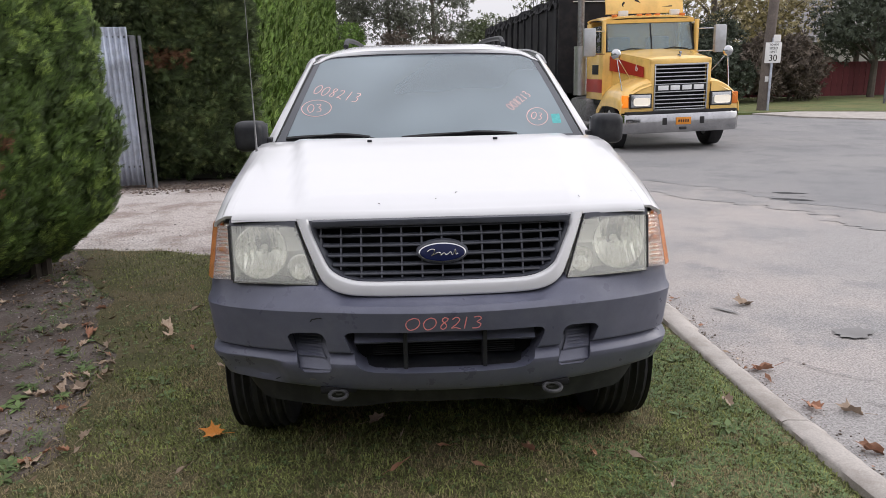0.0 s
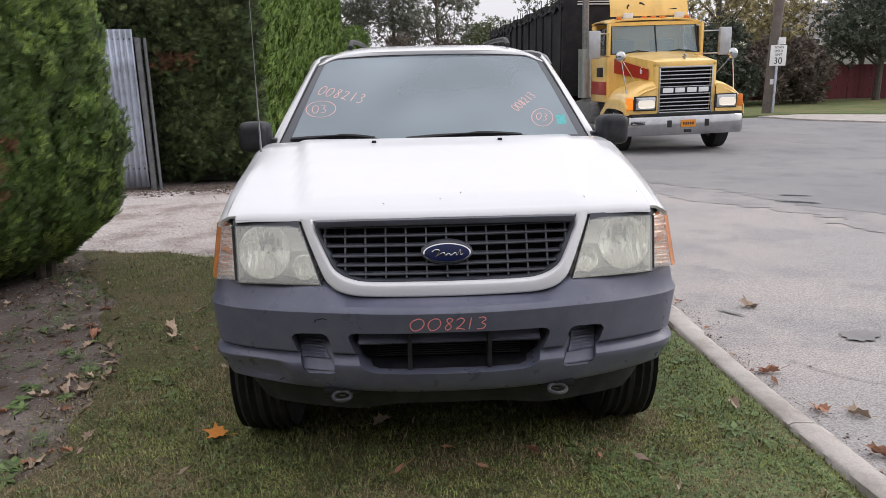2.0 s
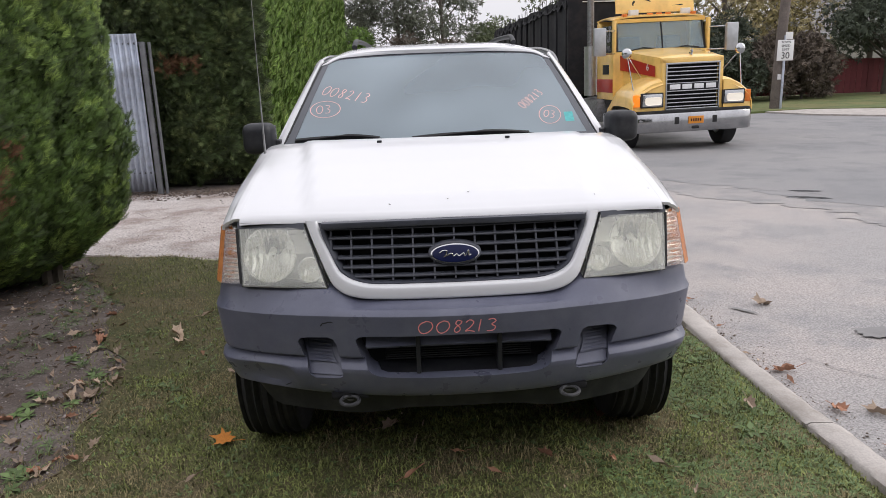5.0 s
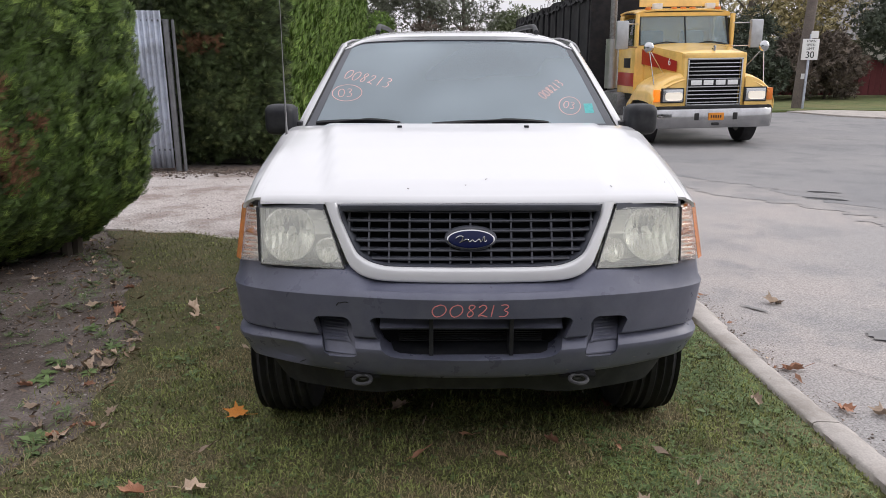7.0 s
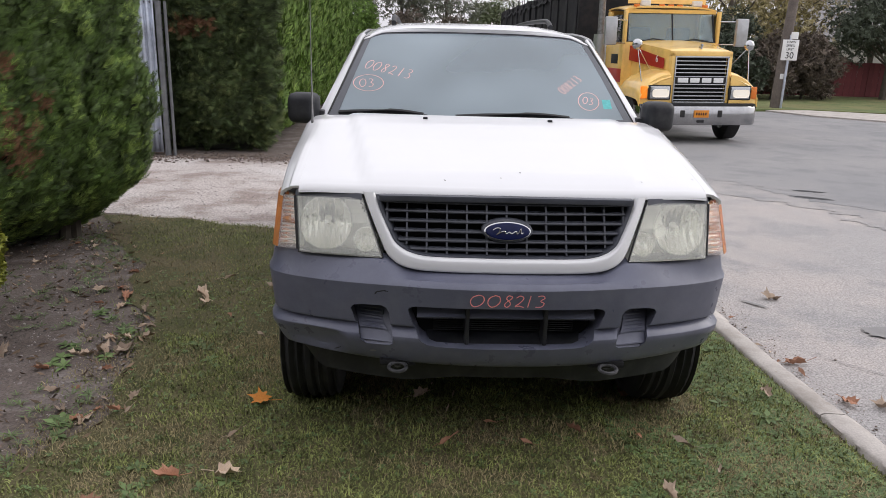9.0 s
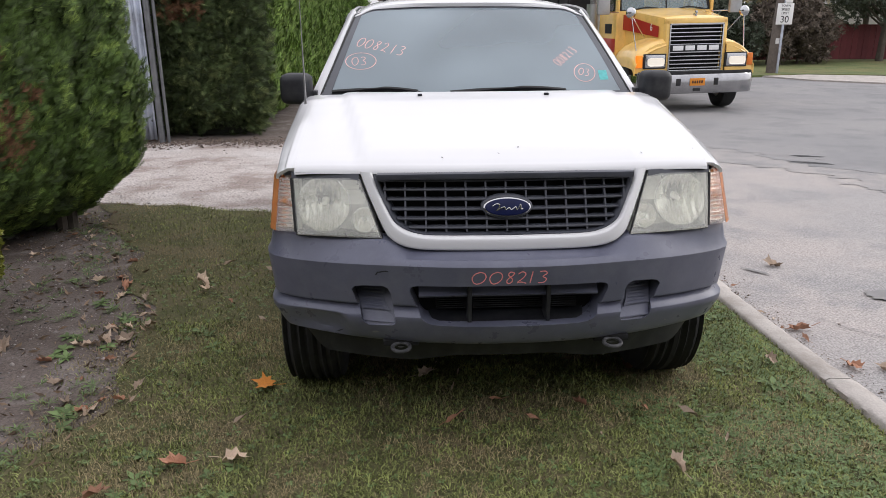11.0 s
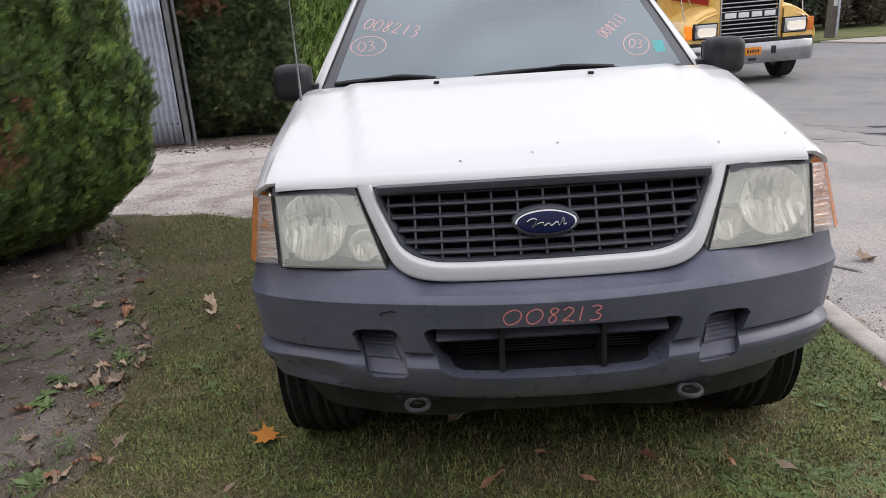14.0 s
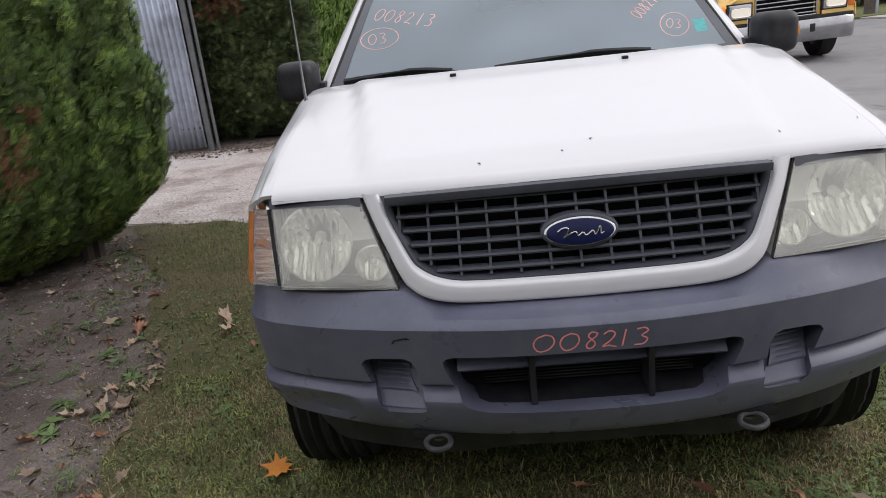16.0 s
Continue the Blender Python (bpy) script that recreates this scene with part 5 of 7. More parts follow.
for sign in (-1, 1):
    for y, steer in ((0.78, 0.0), (3.75, 0.0)):
        m = pose(sign * 0.800, y, 0.362, 0, 0, steer)
        bm = bmesh.new()
        prof = [(0.205, -0.105), (0.30, -0.118), (0.335, -0.122), (0.356, -0.114)]
        for w in (-0.100, -0.088, -0.080, -0.060, -0.054, -0.044, -0.026, -0.020, -0.010, 0.010, 0.020, 0.026, 0.044, 0.054, 0.060, 0.080, 0.088, 0.100):
            deep = w in (-0.054, -0.060, -0.020, -0.026, 0.020, 0.026, 0.054, 0.060)
            prof.append((0.352 if deep else 0.367 - 3.0 * max(0, abs(w) - 0.08) ** 2 * 20, w))
        prof += [(0.356, 0.114), (0.335, 0.122), (0.30, 0.118), (0.205, 0.105)]
        lathe(bm, prof, 72, m, lambda w, k: 0.006 if (abs(w) > 0.07 and k % 2) else 0.0)
        WH = part("wheel", bm, M["rubber"], CAR, "black road tyre on an alloy wheel", sharp=30)
        bm = bmesh.new()
        lathe(bm, [(0.207, -0.1), (0.19, -0.09), (0.19, 0.06), (0.13, 0.075 * sign), (0.05, 0.085 * sign), (0.001, 0.085 * sign)], 40, m)
        part("rim", bm, M["rim"], WH)
# ---------------------------------------------------------------- foliage helpers
def unit(a):
    return a / np.maximum(np.linalg.norm(a, axis=-1, keepdims=True), 1e-9)


SPRAY_FINE = [(0.0, 0.0, 1.0, 0.085), (0.10, 0.50, 0.52, 0.075), (0.16, -0.50, 0.50, 0.07), (0.32, 0.46, 0.46, 0.07), (0.38, -0.46, 0.46, 0.065), (0.55, 0.40, 0.36, 0.06), (0.60, -0.40, 0.34, 0.06)]
SPRAY = [(0.0, 0.0, 1.0, 0.13), (0.12, 0.55, 0.62, 0.12), (0.15, -0.55, 0.62, 0.12), (0.36, 0.50, 0.52, 0.11), (0.40, -0.50, 0.52, 0.11), (0.62, 0.4, 0.36, 0.09), (0.62, -0.4, 0.36, 0.09)]
SPRAY_FEW = [(0.0, 0.0, 1.0, 0.14), (0.15, 0.70, 0.60, 0.12), (0.20, -0.70, 0.60, 0.12), (0.5, 0.5, 0.4, 0.10)]
TUFT = [(0.0, 0.0, 1.0, 0.30), (0.05, 0.9, 0.8, 0.28), (0.05, -0.9, 0.8, 0.28)]


def sprays(points, ahead, size, rng, shape=SPRAY, droop=0.18, facing=None, flat=0.5):
    """Leaflets along short stems: rows of vertices and quads."""
    n = len(points)
    d = unit(ahead)
    ref = rng.normal(size=(n, 3)) * flat + (facing if facing is not None else 0)
    s = unit(np.cross(d, ref))
    k = np.cross(s, d)
    verts, quads = [], []
    for j, (start, angle, length, width) in enumerate(shape):
        c, e = math.cos(angle), math.sin(angle)
        for a, b in ((0, 0), (0.5, 0.5), (1, 0), (0.5, -0.5)):
            along = start + length * a * c - width * b * e
            across = length * a * e + width * b * c
            verts.append(points + size[:, None] * (d * along + s * across - k * (droop * along * along)))
    m = len(verts)
    v = np.stack(verts, 1).reshape(-1, 3)
    base = (np.arange(n) * m)[:, None, None]
    q = (np.arange(m).reshape(1, -1, 4) + base).reshape(-1, 4)
    return v, q


def hedge(name, label, path, height, depth, counts, size, mat, tip, seed, inset, brown=0.0, lean=(0.3, 0.8), shape=SPRAY, drift=0.55, loose=0.27, bright=0.55, patches=(), seen=None):
    """A clipped hedge whose outer face runs along a line on the ground, with its outside to the right of the line."""
    rng = np.random.default_rng(seed)
    ob = thing(name, label, "hedge")
    line = spline(path, 160)
    tang = unit(np.gradient(line, axis=0))
    out = np.stack([tang[:, 1], -tang[:, 0]], 1)
    seg = np.r_[0, np.cumsum(np.linalg.norm(np.diff(line, axis=0), axis=1))]

    def face(s, z):
        x, y = np.interp(s, seg, line[:, 0]), np.interp(s, seg, line[:, 1])
        ox, oy = np.interp(s, seg, out[:, 0]), np.interp(s, seg, out[:, 1])
        return x, y, ox, oy

    def lumps(s, z):
        return np.array([0.10 * noise.noise((a * 1.1, b * 1.1, seed)) + 0.07 * noise.noise((a * 3.2, b * 3.0, seed + 5)) + 0.085 * noise.noise((a * 7.0, b * 5.5, seed + 8)) for a, b in zip(s, z)])

    area = seg[-1] * height
    n = int(area * counts)
    s, z = rng.uniform(0, seg[-1], n), height * rng.uniform(0.0, 1.0, n) ** 0.95
    if seen:
        near = (rng.random(n) < 0.12) | ((s > seen[0]) & (s < seen[1]))
        s, z, n = s[near], z[near], int(near.sum())
    x, y, ox, oy = face(s, z)
    high, sunk = lumps(s, z), rng.exponential(0.055, n)
    off = -inset(z) + high - sunk + 0.02
    tuft = np.array([noise.noise((a * 8.0, b * 6.0, seed + 31)) + 0.5 * noise.noise((a * 2.0, b * 1.6, seed + 37)) for a, b in zip(s, z)])
    # sprays that stand out farthest take the lighter colour, in clusters
    lighter_spray = (high - sunk > -0.03) & (rng.random(n) < bright * np.clip(0.35 + 2.2 * tuft, 0.0, 1.6))
    pts = np.stack([x + ox * off, y + oy * off, z + 0.04], 1)
    outv = np.stack([ox, oy, 0 * ox], 1)
    tan = np.stack([-oy, ox, 0 * ox], 1)
    ahead = outv * lean[0] + np.array([0, 0, lean[1]]) + rng.normal(size=(n, 3)) * loose + tan * rng.normal(drift, 0.25, n)[:, None]
    dead = np.array([noise.noise((a * 0.9, b * 1.4, seed + 9)) for a, b in zip(s, z)]) > (0.45 - brown)
    if not brown:
        dead[:] = False
    for ps, pz, pr in patches:
        dead |= np.hypot(s - ps, (z - pz) * 0.7) < pr * rng.uniform(0.3, 1.2, n)
    dead &= rng.random(n) < 0.75
    sizes = size * rng.uniform(0.6, 1.35, n)
    for who, m2, part_name in ((~dead & ~lighter_spray, mat, "foliage"), (~dead & lighter_spray, tip, "fresh_foliage"), (dead, M["hedge_brown"], "dead_foliage")):
        if who.any():
            v, q = sprays(pts[who], ahead[who], sizes[who], rng, shape, facing=outv[who] * 1.2)
            tagged(raw(part_name, v, q, m2, ob, smooth=False), "dead rust-brown sprays" if part_name == "dead_foliage" else "", kind="stuff")
    # dense core behind the sprays, near-black to paint the shade in the gaps
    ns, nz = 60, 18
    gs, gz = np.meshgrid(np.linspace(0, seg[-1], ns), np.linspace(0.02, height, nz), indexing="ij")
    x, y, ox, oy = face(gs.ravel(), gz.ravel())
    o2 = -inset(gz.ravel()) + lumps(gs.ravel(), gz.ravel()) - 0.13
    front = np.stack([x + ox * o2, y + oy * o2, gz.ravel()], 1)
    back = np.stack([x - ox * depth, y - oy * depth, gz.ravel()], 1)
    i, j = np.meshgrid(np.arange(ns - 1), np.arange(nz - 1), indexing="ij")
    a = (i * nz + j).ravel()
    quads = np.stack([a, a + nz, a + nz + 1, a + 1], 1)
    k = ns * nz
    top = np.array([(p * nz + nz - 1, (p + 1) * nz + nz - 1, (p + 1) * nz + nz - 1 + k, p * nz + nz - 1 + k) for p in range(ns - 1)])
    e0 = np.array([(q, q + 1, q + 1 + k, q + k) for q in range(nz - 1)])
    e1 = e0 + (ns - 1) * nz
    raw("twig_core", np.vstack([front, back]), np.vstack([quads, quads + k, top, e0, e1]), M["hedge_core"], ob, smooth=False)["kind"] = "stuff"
    # sprays over the top
    n2 = int(seg[-1] * depth * min(counts, 900) * 0.25)
    s, w = rng.uniform(0, seg[-1], n2), rng.uniform(0, depth, n2)
    x, y, ox, oy = face(s, 0 * s)
    pts = np.stack([x - ox * w, y - oy * w, height + rng.normal(0, 0.04, n2)], 1)
    v, q = sprays(pts, np.array([0, 0, 1.0]) + rng.normal(size=(n2, 3)) * 0.4, size * rng.uniform(0.7, 1.3, n2), rng)
    tagged(raw("top_foliage", v, q, mat, ob, smooth=False), kind="stuff")
    # stems at the foot
    for t in np.linspace(0.4, seg[-1] - 0.3, max(3, int(seg[-1] / 0.7))):
        x, y, ox, oy = face(np.array([t]), np.array([0]))
        px, py = float(x[0] - ox[0] * (depth * 0.55)), float(y[0] - oy[0] * (depth * 0.55))
        tubed("stem", [(px, py, -0.1), (px + 0.03, py, 0.5), (px, py + 0.02, 1.0)], [0.05, 0.04, 0.03], M["bark"], ob, 7)
    return ob


def low_inset(z):
    return 0.62 * np.clip(1 - z / 0.55, 0, 1) ** 1.6 + 0.10 * np.clip(1 - z / 1.2, 0, 1) + 0.05 * np.clip((z - 1.6) / 1.5, 0, 1)


PATCHES = [(2.78, 0.87, 0.17), (3.0, 1.09, 0.08), (2.72, 1.36, 0.10)]
hedge("cypress_hedge", "tall dense green cypress hedge with some brown patches", [(-4.48, 2.55), (-3.93, 3.45), (-3.14, 4.82), (-2.70, 5.60), (-2.59, 5.90), (-2.72, 6.28), (-3.2, 6.65), (-4.4, 6.9)], 2.9, 1.1, 5400, 0.082, M["hedge_leaf"], M["hedge_tip"], 3, low_inset, lean=(0.45, 0.62), shape=SPRAY_FINE, drift=0.75, loose=0.20, bright=0.6, patches=PATCHES, seen=(2.0, 5.7))


def low_inset2(z):
    return 0.35 * np.clip(1 - z / 0.5, 0, 1) ** 1.5


# this end face takes darker leaf colours that paint its shade
hedge("cypress_hedge", "end face of a tall clipped cypress hedge, coloured as in shade", [(-4.75, 11.0), (-3.9, 10.95), (-2.75, 11.02), (-2.50, 11.25)], 4.0, 0.9, 2100, 0.17, M["hedge_dark"], M["hedge_dark_tip"], 7, low_inset2, brown=0.06, lean=(0.7, 0.15), shape=SPRAY_FINE, drift=0.75, loose=0.42, bright=0.4)
hedge("cypress_hedge", "tall bright green cypress hedge beside the road", [(-2.48, 11.22), (-2.47, 13), (-2.50, 16), (-2.55, 20), (-2.62, 25.5), (-2.9, 26.0), (-3.5, 26.1)], 4.4, 1.3, 600, 0.17, M["hedge_bright"], M["hedge_tip"], 12, low_inset2, lean=(0.3, 1.0), shape=SPRAY_FEW, drift=0.1, loose=0.2, bright=0.45)

# shrub beside the bed
rng = np.random.default_rng(21)
SHRUB = thing("boxwood_shrub", "rounded yellow-green boxwood shrub in the soil bed", "shrub", pose(-2.98, 3.55, 0.0))
n = 11000
dirs = unit(rng.normal(size=(n, 3)) * np.array([1, 1, 1.0]))
dirs[:, 2] = np.abs(dirs[:, 2]) * 1.3 - 0.45
dirs = unit(dirs)
rad = 1 + 0.10 * np.array([noise.noise((p[0] * 4, p[1] * 4, p[2] * 4)) for p in dirs]) - rng.exponential(0.06, n)
pts = dirs * rad[:, None] * np.array([0.46, 0.46, 0.60]) + np.array([0, 0, 0.55])
pts[:, 2] = np.maximum(pts[:, 2], 0.08)
v, q = sprays(pts, dirs + np.array([0, 0, 0.5]) + rng.normal(size=(n, 3)) * 0.5, 0.026 * rng.uniform(0.7, 1.3, n), rng, [(0, 0, 1.0, 0.5), (0.1, 1.1, 0.9, 0.45), (0.1, -1.1, 0.9, 0.45)], droop=0.3)
tagged(raw("foliage", v, q, M["shrub_leaf"], SHRUB, smooth=False), kind="stuff")
bm = bmesh.new()
# near-black ball paints the shade inside the shrub
bmesh.ops.create_icosphere(bm, subdivisions=3, radius=1.0, matrix=Matrix.Translation((0, 0, 0.53)) @ Matrix.Diagonal((0.40, 0.40, 0.52, 1)))
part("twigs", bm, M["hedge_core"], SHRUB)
tubed("stem", [(0, 0, -0.05), (0.02, 0, 0.3)], [0.05, 0.04], M["bark"], SHRUB, 8)

# ---------------------------------------------------------------- gate between the hedges
GATE = thing("metal_gate", "open gate of galvanised corrugated sheet on a steel frame", "gate", pose(-4.24, 10.50, 0.0))


def corrugated(u, v):
    x = -0.62 + 0.84 * u
    return (x, 0.019 * math.sin(2 * math.pi * x / 0.076) + 0.10 * u, 0.03 + 2.22 * v)


sheet("corrugated_sheet", corrugated, 110, 4, M["galvanised"], GATE, "blue-grey corrugated sheet", thick=0.002, sharp=140)
for x, r in ((0.275, 0.044), (0.372, 0.022)):
    tubed("post", [(x, 0.12, -0.1), (x, 0.12, 2.13)], r, M["grey_post"], GATE, 12)
for k in range(9):
    boxed("hinge_plate", 0.24, 0.335, 0.11, 0.14, 0.2 + 0.22 * k, 0.225 + 0.22 * k, M["truck_dark"], GATE, 0.004)
tubed("rail", [(-0.62, 0.05, 2.12), (0.30, 0.13, 2.12)], 0.02, M["grey_post"], GATE)
tubed("rail", [(-0.62, 0.05, 0.3), (0.30, 0.13, 0.3)], 0.02, M["grey_post"], GATE)

# ---------------------------------------------------------------- yellow lorry
LORRY = thing("lorry", "yellow bonneted lorry with red stripe and lit headlamps", "truck", pose(5.20, 13.85, ROAD_Z, 0, -0.9, 4.5))
# bumper with swept ends
bm = bmesh.new()
prev = None
for x, y in [(-1.22, 0.32), (-1.20, 0.16), (-1.10, 0.05), (-0.85, 0.01), (-0.4, 0.0), (0.4, 0.0), (0.85, 0.01), (1.10, 0.05), (1.20, 0.16), (1.22, 0.32)]:
    ring = [bm.verts.new((x, y + d, z)) for d, z in ((0.03, 0.37), (0.014, 0.39), (-0.006, 0.56), (0.0, 0.70), (0.02, 0.73), (0.10, 0.73), (0.10, 0.37))]
    if prev:
        for s in range(7):
            bm.faces.new((prev[s], prev[(s + 1) % 7], ring[(s + 1) % 7], ring[s]))
    else:
        bm.faces.new(ring)
    prev = ring
bm.faces.new(prev[::-1])
LB = part("bumper", bm, M["worn_chrome"], LORRY, "polished steel bumper", sharp=50)
boxed("valance", -1.12, 1.12, 0.06, 0.2, 0.73, 0.785, M["truck_dark"], LORRY, 0.01)
for x in (-0.38, 0.38):
    boxed("tow_pin_slot", x - 0.05, x + 0.05, -0.012, 0.02, 0.52, 0.66, M["truck_dark"], LB, 0.02)
boxed("step_slot", -0.07, 0.07, -0.010, 0.02, 0.42, 0.47, M["truck_dark"], LB, 0.01)
PLATE = boxed("number_plate", -0.15, 0.15, -0.022, -0.008, 0.52, 0.66, M["plate"], LORRY, 0.004, "orange number plate")
for k in range(5):
    boxed("plate_mark", -0.11 + 0.046 * k, -0.085 + 0.046 * k, -0.026, -0.021, 0.565, 0.615, M["ink"], PLATE, 0.001)

# bonnet: centre hump with two broad wings
def bonnet(u, v):
    q = 2 * u - 1
    y = 0.22 + 1.50 * v
    hw = 0.60 + 0.24 * v
    a = abs(q)
    top = 1.80 + 0.18 * v
    z = top - 0.06 * a ** 2.5 - 0.75 * max(0, a - 0.86) / 0.14 if a > 0.86 else top - 0.06 * a ** 2.5
    x = math.copysign(min(a / 0.86, 1.0) * hw + 0.03 * max(0, a - 0.86) / 0.14, q)
    if v < 0.06:
        z -= 0.04 * (1 - v / 0.06)
    return (x, y, z)


sheet("bonnet", bonnet, 40, 16, M["truck_yellow"], LORRY, "yellow bonnet", thick=-0.02)
# the front of the bonnet round the grille
bm = bmesh.new()
for x0, x1, z0, z1 in ((-0.62, -0.52, 0.76, 1.75), (0.52, 0.62, 0.76, 1.75), (-0.62, 0.62, 1.64, 1.765), (-0.62, 0.62, 0.74, 0.80)):
    box(bm, x0, x1, 0.19, 0.32, z0, z1, 0.03)
part("grille_shell", bm, M["truck_yellow"], LORRY, "yellow grille shell")
GR = boxed("radiator_grille", -0.53, 0.53, 0.26, 0.30, 0.78, 1.66, M["void"], LORRY, 0.005, "dark grille with bright bars")
bm = bmesh.new()
for x0, x1, z0, z1 in ((-0.545, -0.515, 0.785, 1.665), (0.515, 0.545, 0.785, 1.665), (-0.545, 0.545, 1.635, 1.67), (-0.545, 0.545, 0.78, 0.81)):
    box(bm, x0, x1, 0.172, 0.215, z0, z1, 0.008)
part("grille_frame", bm, M["chrome"], GR)
for k in range(11):
    z = 0.845 + 0.073 * k
    boxed("grille_bar", -0.515, 0.515, 0.182, 0.235, z - 0.011, z + 0.011, M["chrome"], GR, 0.006)
boxed("name_band", -0.515, 0.515, 0.170, 0.19, 1.150, 1.282, M["ink"], GR, 0.004)
for k, w in enumerate((0.105, 0.095, 0.095, 0.10)):
    x = -0.36 + 0.24 * k
    boxed("name_bar", x - w, x + w, 0.158, 0.172, 1.172, 1.262, M["bar_white"], GR, 0.006)
bm = bmesh.new()
box(bm, -0.018, 0.018, 0.27, 0.36, 1.80, 1.85, 0.01)
box(bm, -0.022, 0.022, 0.25, 0.30, 1.84, 1.90, 0.012)
part("bonnet_mascot", bm, M["chrome"], LORRY, "small chrome bonnet ornament")
for s in (-1, 1):
    # wing over the wheel, a shell bent in section
    def wing(u, v):
        y = 0.16 + 1.45 * v
        prof = [(0.60, 1.36), (0.80, 1.30), (1.00, 1.20), (1.12, 1.10), (1.19, 0.98), (1.20, 0.82)]
        q = u * 5
        i = min(int(q), 4)
        t = q - i
        x, z = prof[i][0] * (1 - t) + prof[i + 1][0] * t, prof[i][1] * (1 - t) + prof[i + 1][1] * t
        rise = 0.05 * math.sin(math.pi * min(1, v * 1.1)) - 0.10 * max(0, 1 - v / 0.10) ** 2
        back = 0.0 if v < 0.75 else (v - 0.75) * 0.9
        return (s * x, y, z + rise - back * (1 if u > 0.3 else 0.4))
    sheet("wing", wing, 20, 20, M["truck_yellow"], LORRY, "yellow front wing", thick=0.02 * s)
    sheet("wing_face", lambda u, v: (s * (0.61 + (0.585 - 0.03 * v * u) * u), 0.155 + 0.04 * u * u + 0.012 * v, 0.76 + (0.56 - 0.32 * u * u) * v), 14, 8, M["truck_yellow"], LORRY, "yellow wing front", thick=0.02)
    HL = boxed("headlamp_frame", s * 0.82 - 0.225, s * 0.82 + 0.225, 0.130, 0.19, 0.845, 1.125, M["truck_dark"], LORRY, 0.02, "headlamp in a dark frame")
    boxed("reflector", s * 0.82 - 0.20, s * 0.82 + 0.20, 0.122, 0.15, 0.865, 1.105, M["chrome"], HL, 0.02, "bright headlamp reflector")
    boxed("headlamp", s * 0.82 - 0.15, s * 0.82 + 0.17, 0.112, 0.13, 0.895, 1.045, M["head_on"], HL, 0.05, "lit headlamp")
    boxed("indicator", s * 1.12 - 0.06, s * 1.12 + 0.06, 0.150, 0.23, 0.87, 1.10, M["amber_on"] if s < 0 else M["amber_off"], LORRY, 0.02, "amber indicator")
    # convex mirror on a rod
    bm = bmesh.new()
    bmesh.ops.create_uvsphere(bm, u_segments=16, v_segments=10, radius=0.105, matrix=Matrix.Translation((s * 1.16, 0.62, 1.88)) @ Matrix.Diagonal((1, 0.55, 1, 1)))
    CM = part("convex_mirror", bm, M["chrome"], LORRY, "round chrome mirror on a rod")
    tubed("rod", [(s * 1.10, 0.40, 1.18), (s * 1.15, 0.60, 1.80)], 0.010, M["chrome"], CM, 6)
    tubed("rod", [(s * 0.80, 0.75, 1.40), (s * 1.15, 0.62, 1.84)], 0.010, M["chrome"], CM, 6)
    # wheels
    for y, x in ((0.95, 1.02), (4.6, 0.98), (5.9, 0.98)):
        m = pose(s * x, y, 0.50, 0, 0, -6 if y < 2 else 0)
        bm = bmesh.new()
        w = 0.14 if y < 2 else 0.28
        lathe(bm, [(0.29, -w), (0.46, -w), (0.495, -w * 0.85), (0.50, -w * 0.4), (0.50, w * 0.4), (0.495, w * 0.85), (0.46, w), (0.29, w)], 40, m)
        LW = part("wheel", bm, M["rubber"], LORRY, "large black tyre")
        bm = bmesh.new()
        lathe(bm, [(0.295, -w * 0.8), (0.27, -w * 0.5), (0.27, w * 0.3), (0.12, s * w * 0.6), (0.10, s * w), (0.001, s * w)], 28, m)
        part("rim", bm, M["white_paint"], LW)
    # big mirror
    WM = boxed("side_mirror", s * 1.42 - 0.13, s * 1.42 + 0.13, 1.85, 1.95, 1.86, 2.42, M["bright_steel"], LORRY, 0.03, "tall chrome side mirror")
    for z in (1.90, 2.36):
        tubed("bracket", [(s * 1.02, 2.1, z), (s * 1.42, 1.92, z)], 0.012, M["chrome"], WM, 6)
    # door
    boxed("door", s * 1.035 - 0.025, s * 1.035 + 0.025, 2.10, 3.15, 0.95, 1.90, M["truck_yellow"], LORRY, 0.01, "yellow cab door")
    boxed("door_stripe", s * 1.062 - 0.004, s * 1.062 + 0.004, 2.12, 3.13, 1.10, 1.38, M["truck_red"], LORRY, 0.001)
    boxed("door_emblem", s * 1.064 - 0.004, s * 1.064 + 0.004, 2.35, 2.75, 1.48, 1.68, M["ink"], LORRY, 0.001)
    boxed("side_window", s * 1.02 - 0.006, s * 1.02 + 0.006, 2.22, 3.0, 1.93, 2.48, M["glass"], LORRY, 0.002)
    for y0, y1 in ((2.10, 2.22), (3.0, 3.2)):
        boxed("cab_pillar", s * 1.02 - 0.03, s * 1.02 + 0.03, y0, y1, 1.88, 2.56, M["truck_yellow"], LORRY, 0.015)
    # red stripe along the bonnet side
    sheet("bonnet_stripe", lambda u, v: (s * (0.655 + 0.245 * u + 0.01), 0.42 + 1.27 * u, 1.42 + (0.20 + 0.10 * u) * v + 0.14 * u), 10, 4, M["truck_red"], LORRY, "red stripe")
    tubed("exhaust_pipe", [(s * 1.12, 3.42, 1.0), (s * 1.12, 3.42, 3.6)], 0.075, M["steel"], LORRY, 14, "grey exhaust stack")
    tubed("heat_shield", [(s * 1.14, 3.36, 1.02), (s * 1.14, 3.36, 2.1)], 0.15, M["bright_steel"], LORRY, 16, "chrome exhaust shield")
    boxed("fuel_tank", s * 0.95 - 0.26, s * 0.95 + 0.26, 2.3, 3.5, 0.45, 0.95, M["steel"], LORRY, 0.1)
